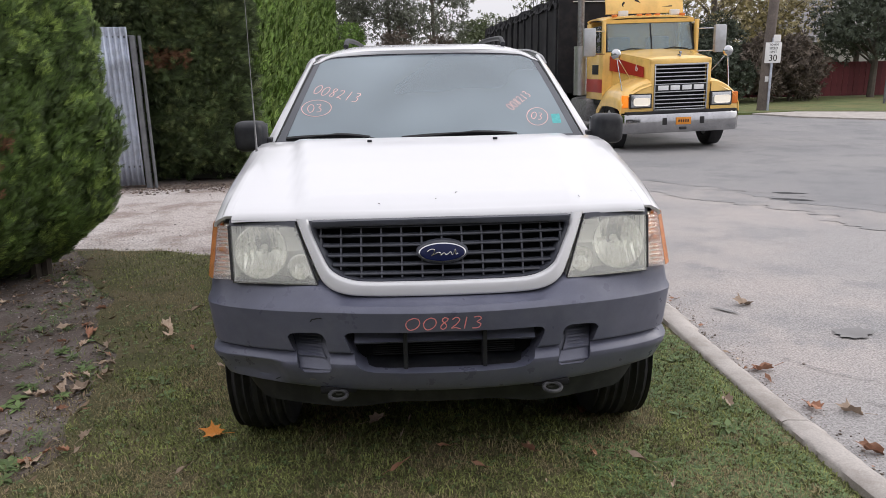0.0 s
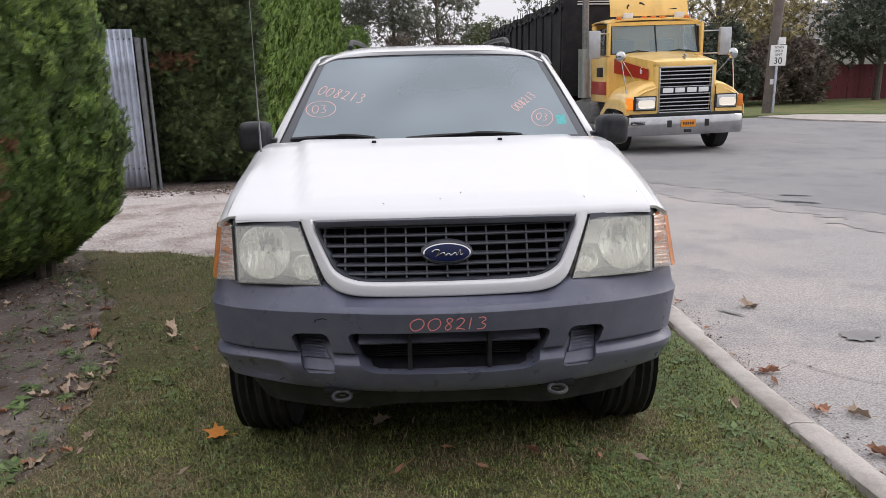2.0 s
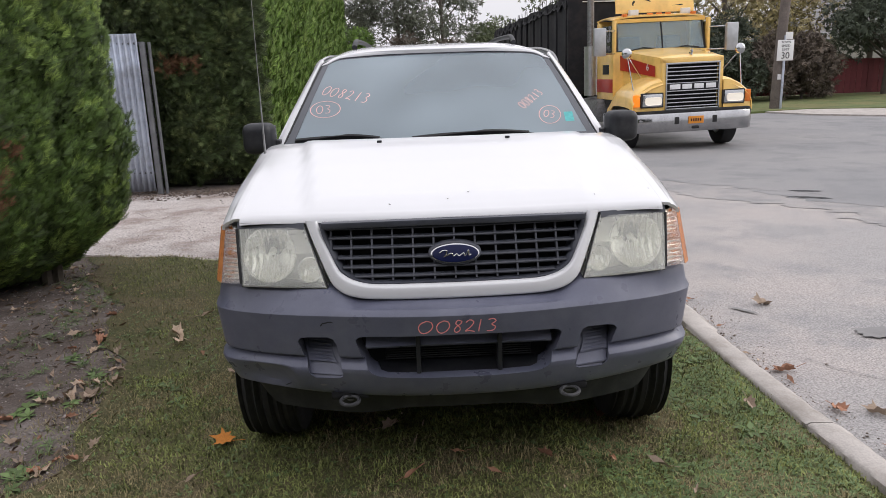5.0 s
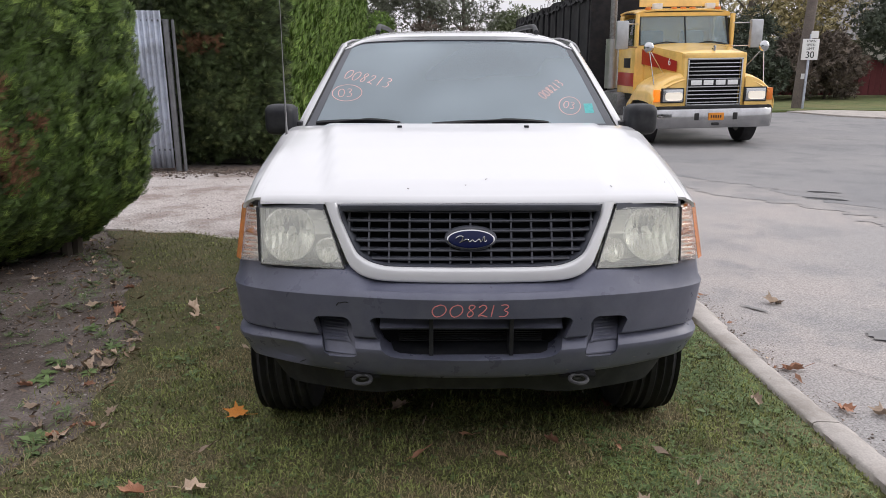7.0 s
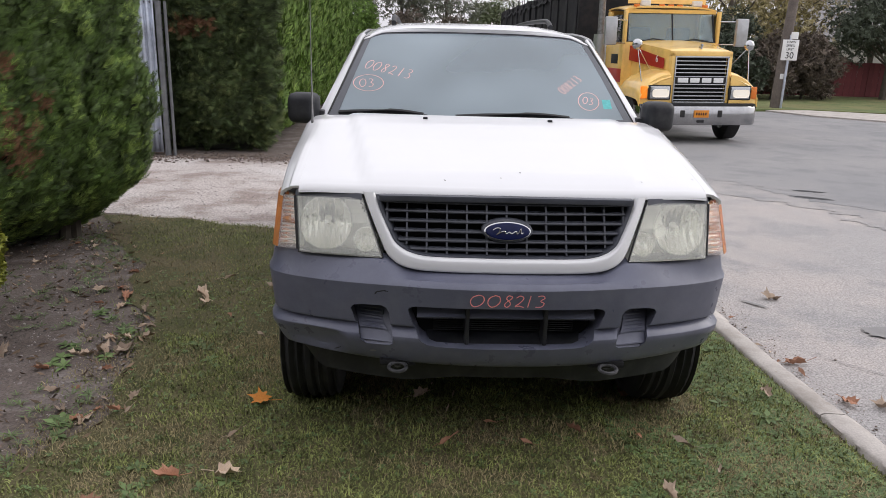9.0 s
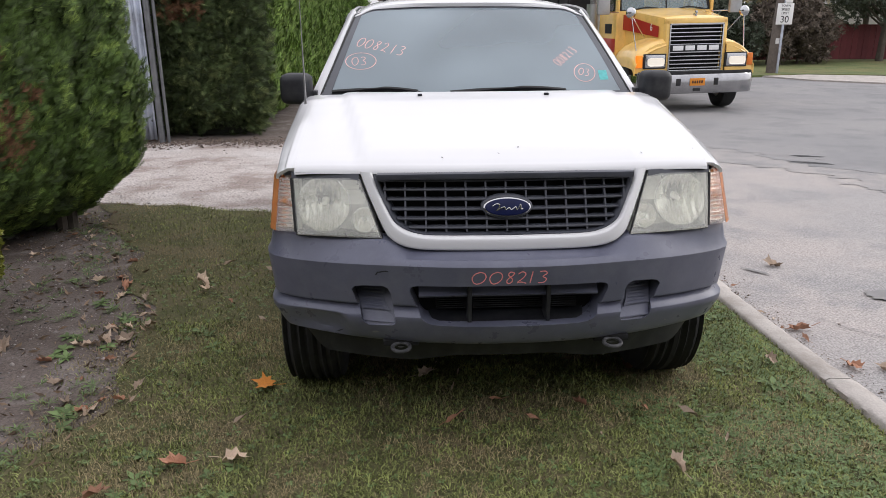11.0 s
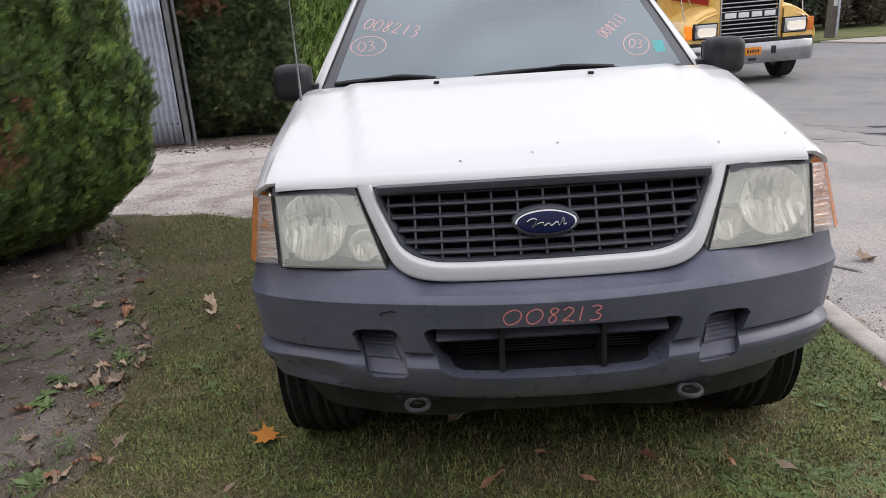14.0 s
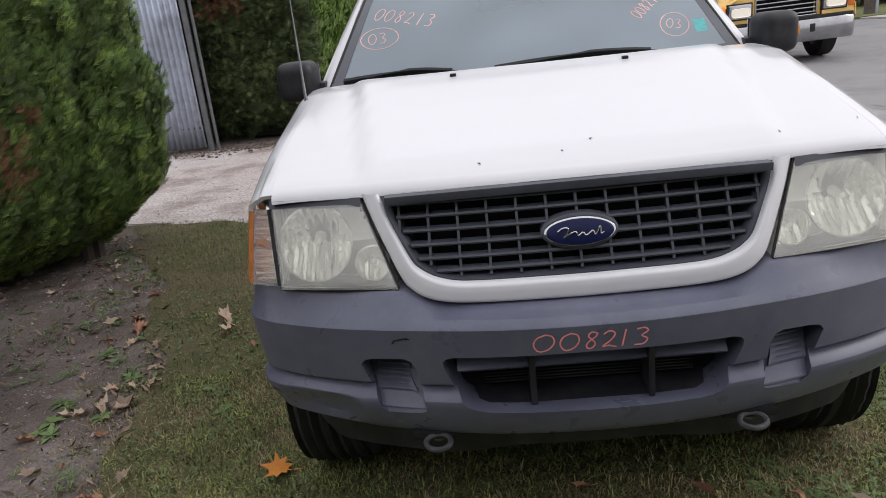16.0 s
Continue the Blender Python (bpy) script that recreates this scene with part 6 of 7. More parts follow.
letters("fleet_number", "6", 0.19, M["white_paint"], Matrix.Translation((-0.735, 0.62, 1.60)) @ pose(0, 0, 0, 90, 0, -82), LORRY)
# cab shell
boxed("cab_floor", -1.02, 1.02, 2.0, 3.2, 0.85, 1.0, M["truck_dark"], LORRY, 0.01)
boxed("cab_back", -1.03, 1.03, 3.15, 3.22, 0.9, 2.60, M["truck_yellow"], LORRY, 0.02)
sheet("cowl_panel", lambda u, v: ((2 * u - 1) * 1.03, 2.08 + 0.05 * (2 * u - 1) ** 2, 1.0 + 0.93 * v), 16, 6, M["truck_yellow"], LORRY, thick=0.02)
sheet("cab_roof", lambda u, v: ((2 * u - 1) * (1.03 - 0.02 * (1 - v)), 2.18 + 1.06 * v + 0.10 * (2 * u - 1) ** 2 * (1 - v), 2.575 + 0.10 * math.sin(math.pi * min(1, 0.15 + v * 0.6)) - 0.06 * abs(2 * u - 1) ** 5), 24, 12, M["truck_yellow"], LORRY, "yellow cab roof", thick=0.03)


def lorry_screen(u, v, d=0.0):
    q = 2 * u - 1
    return (q * (0.96 - 0.03 * v), 2.06 + 0.16 * v + 0.08 * q * q + d, 1.93 + 0.60 * v)


sheet("windscreen", lorry_screen, 20, 10, M["lorry_glass"], LORRY, "two-piece windscreen", thick=0.006).visible_shadow = False
bm = bmesh.new()
loop = [lorry_screen(u, 0, -0.01) for u in np.linspace(0, 1, 16)] + [lorry_screen(1, v, -0.01) for v in np.linspace(0, 1, 8)[1:]] + [lorry_screen(u, 1, -0.01) for u in np.linspace(1, 0, 16)[1:]] + [lorry_screen(0, v, -0.01) for v in np.linspace(1, 0, 8)[1:]]
tube(bm, loop, 0.022, 6, cap=False)
tube(bm, [lorry_screen(0.5, 0, -0.008), lorry_screen(0.5, 1, -0.008)], 0.016, 6)
part("screen_seal", bm, M["seal"], LORRY)
sheet("screen_header", lambda u, v: ((2 * u - 1) * 1.0, 2.21 + 0.09 * (2 * u - 1) ** 2 - 0.02 * v, 2.52 + 0.07 * v), 12, 2, M["truck_yellow"], LORRY, thick=0.02)
for x0, x1 in ((-0.75, -0.1), (0.15, 0.8)):
    tubed("wiper", [(x0, 2.06, 1.94), ((x0 + x1) / 2, 2.06, 2.0), (x1, 2.08, 1.96)], 0.012, M["seal"], LORRY, 6)
boxed("cab_dash", -0.95, 0.95, 2.2, 2.5, 1.6, 1.9, M["truck_dark"], LORRY, 0.04)
for x in (-0.45, 0.45):
    boxed("seat", x - 0.25, x + 0.25, 2.75, 2.95, 1.3, 2.25, M["cabin"], LORRY, 0.06)
for x in (-0.75, -0.2, 0.0, 0.2, 0.75):
    boxed("roof_marker", x - 0.05, x + 0.05, 2.26, 2.36, 2.64, 2.70, M["amber_off"], LORRY, 0.015, "small amber roof lamp")
for x in (-0.52, 0.62):
    boxed("beacon", x - 0.10, x + 0.10, 2.36, 2.46, 2.67, 2.78, M["white_paint"], LORRY, 0.015, "pale beacon lamp")
# air deflector
DEF = sheet("air_deflector", lambda u, v: ((2 * u - 1) * 0.86, 2.50 + 0.55 * v * v + 0.05 * (2 * u - 1) ** 2, 2.72 + 0.95 * v), 12, 8, M["truck_yellow"], LORRY, "yellow air deflector", thick=0.03)
tubed("deflector_emblem", [(-0.30 + 0.20 * math.cos(a), 2.52, 2.90 + 0.10 * math.sin(a)) for a in np.linspace(2.5, 7.5, 14)], 0.022, M["ink"], DEF, 6, "dark curved emblem")
tubed("deflector_emblem", [(-0.05, 2.50, 2.84), (0.25, 2.50, 2.84), (0.6, 2.51, 2.86)], 0.014, M["ink"], DEF, 6, "dark curved emblem")
# frame rails, fifth wheel and lines behind the cab
for x in (-0.42, 0.42):
    boxed("frame_rail", x - 0.05, x + 0.05, 0.4, 6.6, 0.62, 0.88, M["truck_dark"], LORRY, 0.01)
boxed("engine_block", -0.45, 0.45, 0.4, 2.0, 0.55, 1.5, M["truck_dark"], LORRY, 0.05)
boxed("front_axle", -0.95, 0.95, 0.88, 1.02, 0.42, 0.56, M["truck_dark"], LORRY, 0.03)
boxed("fifth_wheel", -0.5, 0.5, 4.5, 5.6, 0.92, 1.05, M["steel"], LORRY, 0.03)
boxed("deck_plate", -0.8, 0.8, 3.4, 4.3, 0.90, 0.94, M["steel"], LORRY, 0.01)

# the short bonnet lets the cab sit well forward
CAB = {"side_mirror", "door", "door_stripe", "door_emblem", "side_window", "cab_pillar", "cab_floor", "cab_back", "cowl_panel", "cab_roof", "windscreen", "screen_seal", "screen_header", "wiper", "cab_dash", "seat", "roof_marker", "beacon", "air_deflector", "exhaust_pipe", "heat_shield"}
for ob in LORRY.children:
    if ob.name.split(".")[0] in CAB:
        ob.location.y -= 0.42

# ---------------------------------------------------------------- dark tipping trailer behind the lorry
TRAILER = thing("trailer", "long black tipping trailer under a rough mesh tarpaulin", "trailer", pose(4.72, 17.9, ROAD_Z, 0, 0, 5.5))
def trailer_side(s):
    def fn(u, v):
        y = 8.6 * u
        z = 1.15 + (2.12 - 0.30 * u) * v
        return (s * (1.22 + 0.02 * math.sin(y * 9) * v), y, z + 0.02 * math.sin(y * 4.1) * v)
    return fn


for s in (-1, 1):
    sheet("side_wall", trailer_side(s), 60, 8, M["trailer_dark"], TRAILER, "black side wall", thick=0.05)
    for k in range(12):
        y = 0.05 + 0.77 * k
        boxed("side_post", s * 1.235 - 0.03, s * 1.235 + 0.024, y + 0.05 * (k % 3), y + 0.05 + 0.05 * (k % 3), 1.1, 3.18 - 0.27 * y / 8.6, M["trailer_dark"], TRAILER, 0.01)
    boxed("side_rail", s * 1.26 - 0.05, s * 1.26 + 0.05, 0, 8.6, 1.02, 1.2, M["trailer_dark"], TRAILER, 0.01)
    for y in (6.5, 7.8):
        bm = bmesh.new()
        lathe(bm, [(0.28, -0.28), (0.46, -0.28), (0.50, -0.2), (0.50, 0.2), (0.46, 0.28), (0.28, 0.28)], 32, pose(s * 0.95, y, 0.5))
        part("wheel", bm, M["rubber"], TRAILER)
sheet("tarpaulin", lambda u, v: ((2 * v - 1) * 1.27, 8.7 * u - 0.05, 3.28 - 0.34 * u + 0.10 * (1 - (2 * v - 1) ** 2) + 0.06 * noise.noise((u * 14, v * 4, 2.0)) - 0.35 * max(0, abs(2 * v - 1) - 0.9) * 10 * (0.6 + 0.5 * noise.noise((u * 30, 1.0, v)))), 90, 24, M["tarp"], TRAILER, "torn black mesh tarpaulin", thick=0.02)
boxed("front_wall", -1.24, 1.24, -0.06, 0.03, 1.0, 3.55, M["trailer_dark"], TRAILER, 0.01, "black headboard")
for k in range(7):
    boxed("headboard_slat", -0.9, 1.0, -0.10, -0.065, 3.12 + 0.06 * k, 3.145 + 0.06 * k, M["white_paint"], TRAILER, 0.004, "pale louvre slat")
boxed("tail_door", -1.24, 1.24, 8.58, 8.66, 1.1, 2.95, M["trailer_dark"], TRAILER, 0.01)
boxed("chassis", -0.5, 0.5, 0.5, 8.6, 0.8, 1.1, M["truck_dark"], TRAILER, 0.02)
rnd = random.Random(4)
for k in range(26):
    y = 0.3 + 8.2 * k / 25
    x = -1.22 + rnd.uniform(-0.02, 0.02)
    tubed("tarp_bow", [(x, y, 3.10 - 0.3 * y / 8.6), (x + rnd.uniform(-0.04, 0.04), y + rnd.uniform(-0.05, 0.05), 3.38 - 0.34 * y / 8.6 + rnd.uniform(0, 0.10))], 0.010, M["trailer_dark"], TRAILER, 5)
boxed("side_marker", -1.32, -1.29, 0.9, 0.98, 1.08, 1.14, M["red_on"], TRAILER, 0.01, "lit red marker lamp")
for s in (-1, 1):
    boxed("landing_leg", s * 0.7 - 0.07, s * 0.7 + 0.07, 1.7, 1.85, 0.25, 1.05, M["truck_dark"], TRAILER, 0.01)

# ---------------------------------------------------------------- pole with the speed sign
POLE = thing("utility_pole", "leaning weathered wooden utility pole at the verge", "pole", pose(11.72, 24.0, 0.0))
tubed("shaft", [(0, 0, -0.3), (0.05, 0, 2), (0.26, 0, 7.5)], [0.17, 0.16, 0.13], M["pole_wood"], POLE, 16)
boxed("pale_tag", -0.06, 0.06, -0.175, -0.165, 0.95, 1.12, M["white_paint"], POLE, 0.003, "small pale tag")
SIGN = thing("speed_sign", "white town speed limit 30 sign on a steel post", "sign", pose(11.80, 23.72, 0.0))
boxed("post", -0.035, 0.035, 0.02, 0.06, -0.2, 2.35, M["galvanised"], SIGN, 0.006)
FACE = boxed("face", -0.265, 0.265, -0.012, 0.012, 1.55, 2.20, M["sign_white"], SIGN, 0.004, "white sign plate")
flatm = pose(0, 0, 0, 90, 0, 0)
for text, z, size in (("TOWN", 2.125, 0.095), ("SPEED", 2.01, 0.105), ("LIMIT", 1.895, 0.105), ("30", 1.70, 0.29)):
    letters("lettering", text, size, M["ink"], Matrix.Translation((0, -0.0155, z)) @ flatm, FACE)
TREF = boxed("notice", -0.02, 0.22, 0.0, 0.02, 2.22, 2.44, M["sign_white"], SIGN, 0.01, "small pale notice above the sign")

# ---------------------------------------------------------------- fence, gate and house at the back
FENCE = thing("board_fence", "long dark red board fence behind the shrubs", "fence", pose(13.5, 31.6, 0.0))
plank = box(bmesh.new(), 0, 0.245, 0, 0.03, 0.06, 1.52, 0.006, seg=1)
pm = part("board", plank, M["red_fence"], FENCE)
for k in range(1, 60):
    o = new("board", pm.data)
    o.parent = FENCE
    o.location = (0.25 * k, 0.012 * (k % 2), 0)
boxed("rail", 0, 15, 0.05, 0.10, 0.4, 0.5, M["red_fence"], FENCE, 0.01)
boxed("rail", 0, 15, 0.05, 0.10, 1.2, 1.3, M["red_fence"], FENCE, 0.01)
CL = thing("chain_link_gate", "grey tubular gate frame of a car park", "gate", pose(17.4, 26.2, 0.0))
for x in (0, 2.2):
    tubed("post", [(x, 0, -0.1), (x, 0, 1.9)], 0.04, M["grey_post"], CL)
for z in (0.1, 0.95, 1.85):
    tubed("rail", [(0, 0, z), (2.2, 0, z)], 0.025, M["grey_post"], CL)
bm = bmesh.new()
for k in range(22):
    tube(bm, [(0.1 * k, 0, 0.1), (min(2.2, 0.1 * k + 0.9), 0, 0.1 + (min(2.2, 0.1 * k + 0.9) - 0.1 * k) * 1.9)], 0.004, 4)
    tube(bm, [(2.2 - 0.1 * k, 0.004, 0.1), (max(0, 1.3 - 0.1 * k), 0.004, 0.1 + (2.2 - 0.1 * k - max(0, 1.3 - 0.1 * k)) * 1.9)], 0.004, 4)
part("wire_mesh", bm, M["grey_post"], CL)
HOUSE = thing("house", "low house with a grey shingled roof beyond the trees", "house", pose(28.5, 42, 0.0))
boxed("wall", -6, 6, 0, 7, 0, 2.7, M["house_wall"], HOUSE, 0.01)
bm = bmesh.new()
pr = [(-6.4, -0.4, 2.6), (6.4, -0.4, 2.6), (6.4, 7.4, 2.6), (-6.4, 7.4, 2.6), (-6.4, 3.5, 5.2), (6.4, 3.5, 5.2)]
vs = [bm.verts.new(p) for p in pr]
for fc in ((0, 1, 5, 4), (2, 3, 4, 5), (0, 4, 3), (1, 2, 5), (0, 3, 2, 1)):
    bm.faces.new([vs[i] for i in fc])
part("roof", bm, M["roof_shingle"], HOUSE, "grey shingled roof", smooth=False)

# ---------------------------------------------------------------- trees and shrubs behind
def tree(name, label, x, y, height, crown_r, crown_low, leaves, size, mat, seed, clumps=14, category="tree", trunk_r=0.16, squash=1.0, z0=0.0):
    rng = np.random.default_rng(seed)
    rnd = random.Random(seed)
    ob = thing(name, label, category, pose(x, y, z0))
    top = height * 0.86
    bm = bmesh.new()
    tube(bm, [(0, 0, -0.2), (0.05, 0.02, height * 0.3), (-0.06, 0.05, height * 0.6), (0.02, 0, top)], [trunk_r, trunk_r * 0.8, trunk_r * 0.5, trunk_r * 0.15], 9)
    centres = []
    for k in range(clumps):
        t = (k + 0.5) / clumps
        zc = crown_low + (height - crown_low) * (0.12 + 0.82 * t)
        reach = crown_r * math.sin(math.pi * (0.16 + 0.80 * t)) * rnd.uniform(0.45, 0.95)
        a = k * 2.4 + rnd.uniform(-0.5, 0.5)
        c = Vector((reach * math.cos(a), reach * math.sin(a), zc))
        centres.append((c, crown_r * rnd.uniform(0.28, 0.50)))
        z1 = max(height * 0.12, zc - reach * 0.7)
        tube(bm, [(0, 0, z1), (c.x * 0.5, c.y * 0.5, (z1 + c.z) / 2 + 0.1), tuple(c)], [trunk_r * 0.35, trunk_r * 0.22, trunk_r * 0.06], 5)
    part("trunk", bm, M["bark"], ob)
    pts, dirs = [], []
    each = leaves // clumps
    for c, r in centres:
        d = unit(rng.normal(size=(each, 3)))
        rr = r * rng.uniform(0.15, 1.0, each) ** 0.5 * (1 + 0.35 * np.array([noise.noise((p[0] * 2.2 + c.x, p[1] * 2.2, p[2] * 2.2 + c.z)) for p in d]))
        pts.append(np.array(c) + d * rr[:, None] * np.array([1, 1, 0.8 * squash]))
        dirs.append(d + np.array([0, 0, -0.2]))
    pts, dirs = np.vstack(pts), np.vstack(dirs)
    pts[:, 2] = np.maximum(pts[:, 2], 0.05)
    v, q = sprays(pts, dirs + rng.normal(size=pts.shape) * 0.6, size * rng.uniform(0.6, 1.4, len(pts)), rng, TUFT, droop=0.25, flat=1.0)
    tagged(raw("crown", v, q, mat, ob, smooth=False), kind="stuff")
    return ob


tree("broadleaf_tree", "tall grey-green tree with sky showing through", -4.6, 47, 11, 3.2, 2.4, 5200, 0.24, M["tree_grey"], 31)
tree("broadleaf_tree", "tall grey-green tree with sky showing through", -1.4, 50, 12, 3.4, 2.6, 5600, 0.24, M["tree_grey"], 32)
tree("broadleaf_tree", "tall grey-green tree with sky showing through", 1.5, 48, 11, 3.0, 2.2, 4600, 0.24, M["tree_grey"], 33)
tree("broadleaf_tree", "tall grey-green tree with sky showing through", -8.5, 44, 11, 3.4, 2.0, 5000, 0.25, M["tree_leaf"], 34)
tree("round_tree", "low round dark green tree far down the road", 5.6, 56, 5.0, 2.9, 0.8, 4800, 0.22, M["tree_leaf"], 35, squash=0.8)
tree("leafy_bush", "light green bush beyond the hedge", -3.2, 36, 3.5, 1.6, 0.4, 3400, 0.18, M["hedge_bright"], 36, category="bush", trunk_r=0.08)
tree("leafy_bush", "brownish bush beyond the hedge", -0.8, 40, 3.4, 1.5, 0.4, 2600, 0.18, M["bush_brown"], 37, category="bush", trunk_r=0.08)
tree("leafy_bush", "dark green bush beyond the hedge", -4.6, 38, 3.4, 1.5, 0.4, 2600, 0.18, M["tree_leaf"], 57, category="bush", trunk_r=0.08)
tree("leafy_bush", "brownish bush beyond the hedge", 1.6, 42, 3.2, 1.6, 0.4, 2600, 0.18, M["bush_brown"], 58, category="bush", trunk_r=0.08)
tree("maple_tree", "large yellowing maple tree behind the pole", 14.0, 34, 10.0, 4.4, 0.9, 5000, 0.23, M["tree_gold"], 38, clumps=26)
tree("maple_tree", "large yellowing maple tree behind the pole", 18.6, 38, 8.0, 3.2, 1.6, 3200, 0.24, M["tree_gold"], 39, clumps=22)
tree("maple_tree", "large dark green tree behind the lorry", 9.6, 38, 9.5, 3.8, 1.2, 5600, 0.24, M["tree_leaf"], 40, clumps=20)
tree("conifer_tree", "dark drooping conifer over the fence", 19.8, 30.8, 5.0, 2.3, 1.7, 5200, 0.20, M["conifer"], 41, clumps=20)
tree("conifer_tree", "dark drooping conifer over the fence", 24.4, 33.5, 5.4, 2.2, 1.6, 3600, 0.20, M["conifer"], 42, clumps=18)
tree("bare_bush", "grey bush beyond the fence", 22.5, 36.5, 6.2, 2.6, 1.8, 2600, 0.20, M["tree_grey"], 43, clumps=18)
for k, (x, y, h, r, mk) in enumerate([(12.2, 28.6, 2.4, 1.2, "conifer"), (13.9, 28.8, 2.6, 1.2, "bush_brown"), (15.4, 29.3, 2.5, 1.2, "bush_brown"), (16.4, 30.4, 2.0, 0.9, "bush_brown"), (10.6, 29.2, 2.8, 1.4, "conifer"), (8.6, 30.5, 3.0, 1.5, "tree_leaf"), (12.8, 30.4, 3.4, 1.5, "conifer")]):
    tree("low_shrub", {"conifer": "dark green shrub at the back of the grass", "bush_brown": "brownish twiggy shrub before the fence", "tree_leaf": "green shrub behind the lorry"}[mk], x, y, h, r, 0.15, 3000, 0.17, M[mk], 60 + k, clumps=12, category="shrub", trunk_r=0.06)
tree("broadleaf_tree", "tree beyond the gate", -7.6, 21, 7, 2.2, 2.0, 3000, 0.2, M["tree_grey"], 71)
# ---------------------------------------------------------------- grass, weeds, leaves, stones
rng = np.random.default_rng(5)
tones = lambda x, y: 1.5 * noise.noise((x * 0.9, y * 0.9, 4.0)) + 1.3 * noise.noise((x * 3.1, y * 3.1, 9.0)) + 0.8 * noise.noise((x * 11, y * 11, 6.0))


def scatter_lawn(count, near):
    """Spots on the lawn, closer together towards the camera's end."""
    out = []
    while len(out) < count:
        y = rng.uniform(1.2, 6.9) if rng.random() > near else rng.uniform(1.3, 3.8)
        x = rng.uniform(-3.5, 1.7)
        if soil_x(y) - 0.35 < x < kerb_x(y) + 0.045 * rng.random() and y < lawn_end(x) + 0.10 * rng.random():
            d = x - soil_x(y)
            if rng.random() < (0.42 + 0.58 * smooth01(0.0, 0.5, d) if d > 0 else 0.42 * math.exp(d / 0.16) * (0.25 + 1.5 * max(0.0, 0.4 + noise.noise((x * 4, y * 4, 2.0))))):
                out.append((x, y))
    return np.array(out)


def blades(name, spots, length, width, mat, label, tilt=1.0):
    n = len(spots)
    z = np.array([lawn_z(x, y) for x, y in spots]) - 0.004
    a = rng.uniform(0, 2 * math.pi, n)
    lean = rng.uniform(0.15, 1.0, n) * tilt * 1.6
    ln = length * rng.uniform(0.5, 1.4, n)
    w = width * rng.uniform(0.7, 1.3, n)
    d = np.stack([np.cos(a), np.sin(a), 0 * a], 1)
    side = np.stack([-np.sin(a), np.cos(a), 0 * a], 1) * (w / 2)[:, None]
    base = np.stack([spots[:, 0], spots[:, 1], z], 1)
    mid = base + d * (ln * 0.5 * np.sin(lean * 0.6))[:, None] + np.array([0, 0, 1]) * (ln * 0.5 * np.cos(lean * 0.6))[:, None]
    tip = mid + d * (ln * 0.5 * np.sin(lean * 1.3))[:, None] + np.array([0, 0, 1]) * (ln * 0.5 * np.cos(lean * 1.3))[:, None]
    v = np.stack([base - side, base + side, mid + side * 0.8, mid - side * 0.8, tip], 1).reshape(-1, 3)
    k = (np.arange(n) * 5)[:, None]
    tris = np.vstack([k + np.array([0, 1, 2]), k + np.array([0, 2, 3]), k + np.array([3, 2, 4])])
    ob = raw(name, v, tris, mat, None, smooth=False)
    return tagged(ob, label, "grass", kind="stuff")


spots = scatter_lawn(265000, 0.55)
tone = np.array([tones(x, y) for x, y in spots]) + rng.normal(0, 0.25, len(spots)) + 0.22 * np.clip(-0.6 - spots[:, 0], -0.8, 1.2) + 0.6 * np.exp(-((spots[:, 0] - 0.5) / 0.55) ** 2 - ((spots[:, 1] - 2.45) / 0.45) ** 2)
blades("grass", spots[tone <= 0.36], 0.028, 0.0050, M["blade"], "short green mown grass blades", tilt=1.5)
blades("dry_grass", spots[tone > 0.36], 0.030, 0.0032, M["blade_dry"], "dry straw-coloured grass blades", tilt=1.4)

# clover and broad-leaved weeds
def rosette(cx, cy, leaves, size, z, lift=0.6):
    a = rng.uniform(0, 2 * math.pi) + np.arange(leaves) * 2.4
    p = np.stack([cx + 0 * a, cy + 0 * a, z + 0 * a], 1)
    d = np.stack([np.cos(a), np.sin(a), lift * rng.uniform(0.3, 1.2, leaves)], 1)
    return p, d, size * rng.uniform(0.6, 1.2, leaves)


P, D, S = [], [], []
for _ in range(6500):
    while True:
        y = rng.uniform(1.6, 5.0)
        x = rng.uniform(-2.2, 1.55)
        if soil_x(y) < x < kerb_x(y) - 0.03 and ((x > 0.45 and noise.noise((x * 1.9, y * 1.9, 21.0)) + 0.3 * smooth01(0.7, 1.3, x) > 0.05) or rng.random() < 0.07):
            break
    p, d, s = rosette(x, y, int(rng.integers(4, 8)), 0.021, lawn_z(x, y) + 0.004)
    P.append(p), D.append(d), S.append(s)
for cx, cy, size in [(-1.42, 2.40, 0.05), (-1.12, 2.28, 0.045), (-1.30, 2.22, 0.045), (0.30, 2.02, 0.06), (1.18, 2.95, 0.06), (1.02, 3.30, 0.05), (-1.45, 3.55, 0.05), (-2.05, 3.35, 0.06), (-2.15, 3.55, 0.06), (-1.95, 3.75, 0.05), (-2.2, 4.2, 0.05), (-1.85, 2.75, 0.06), (1.25, 3.75, 0.06), (1.30, 3.60, 0.05)]:
    for _ in range(3):
        x, y = cx + rng.normal(0, 0.06), cy + rng.normal(0, 0.06)
        p, d, s = rosette(x, y, 8, size, lawn_z(x, y) + 0.004)
        P.append(p), D.append(d), S.append(s)
v, q = sprays(np.vstack(P), np.vstack(D), np.concatenate(S), rng, [(0, 0, 1.0, 0.42)], droop=0.35, flat=0.1, facing=np.array([0, 0, 1.0]))
tagged(raw("weeds", v, q, M["weed"], None, smooth=False), "low green clover and broad-leaved weeds in the verge", "weeds", kind="stuff")

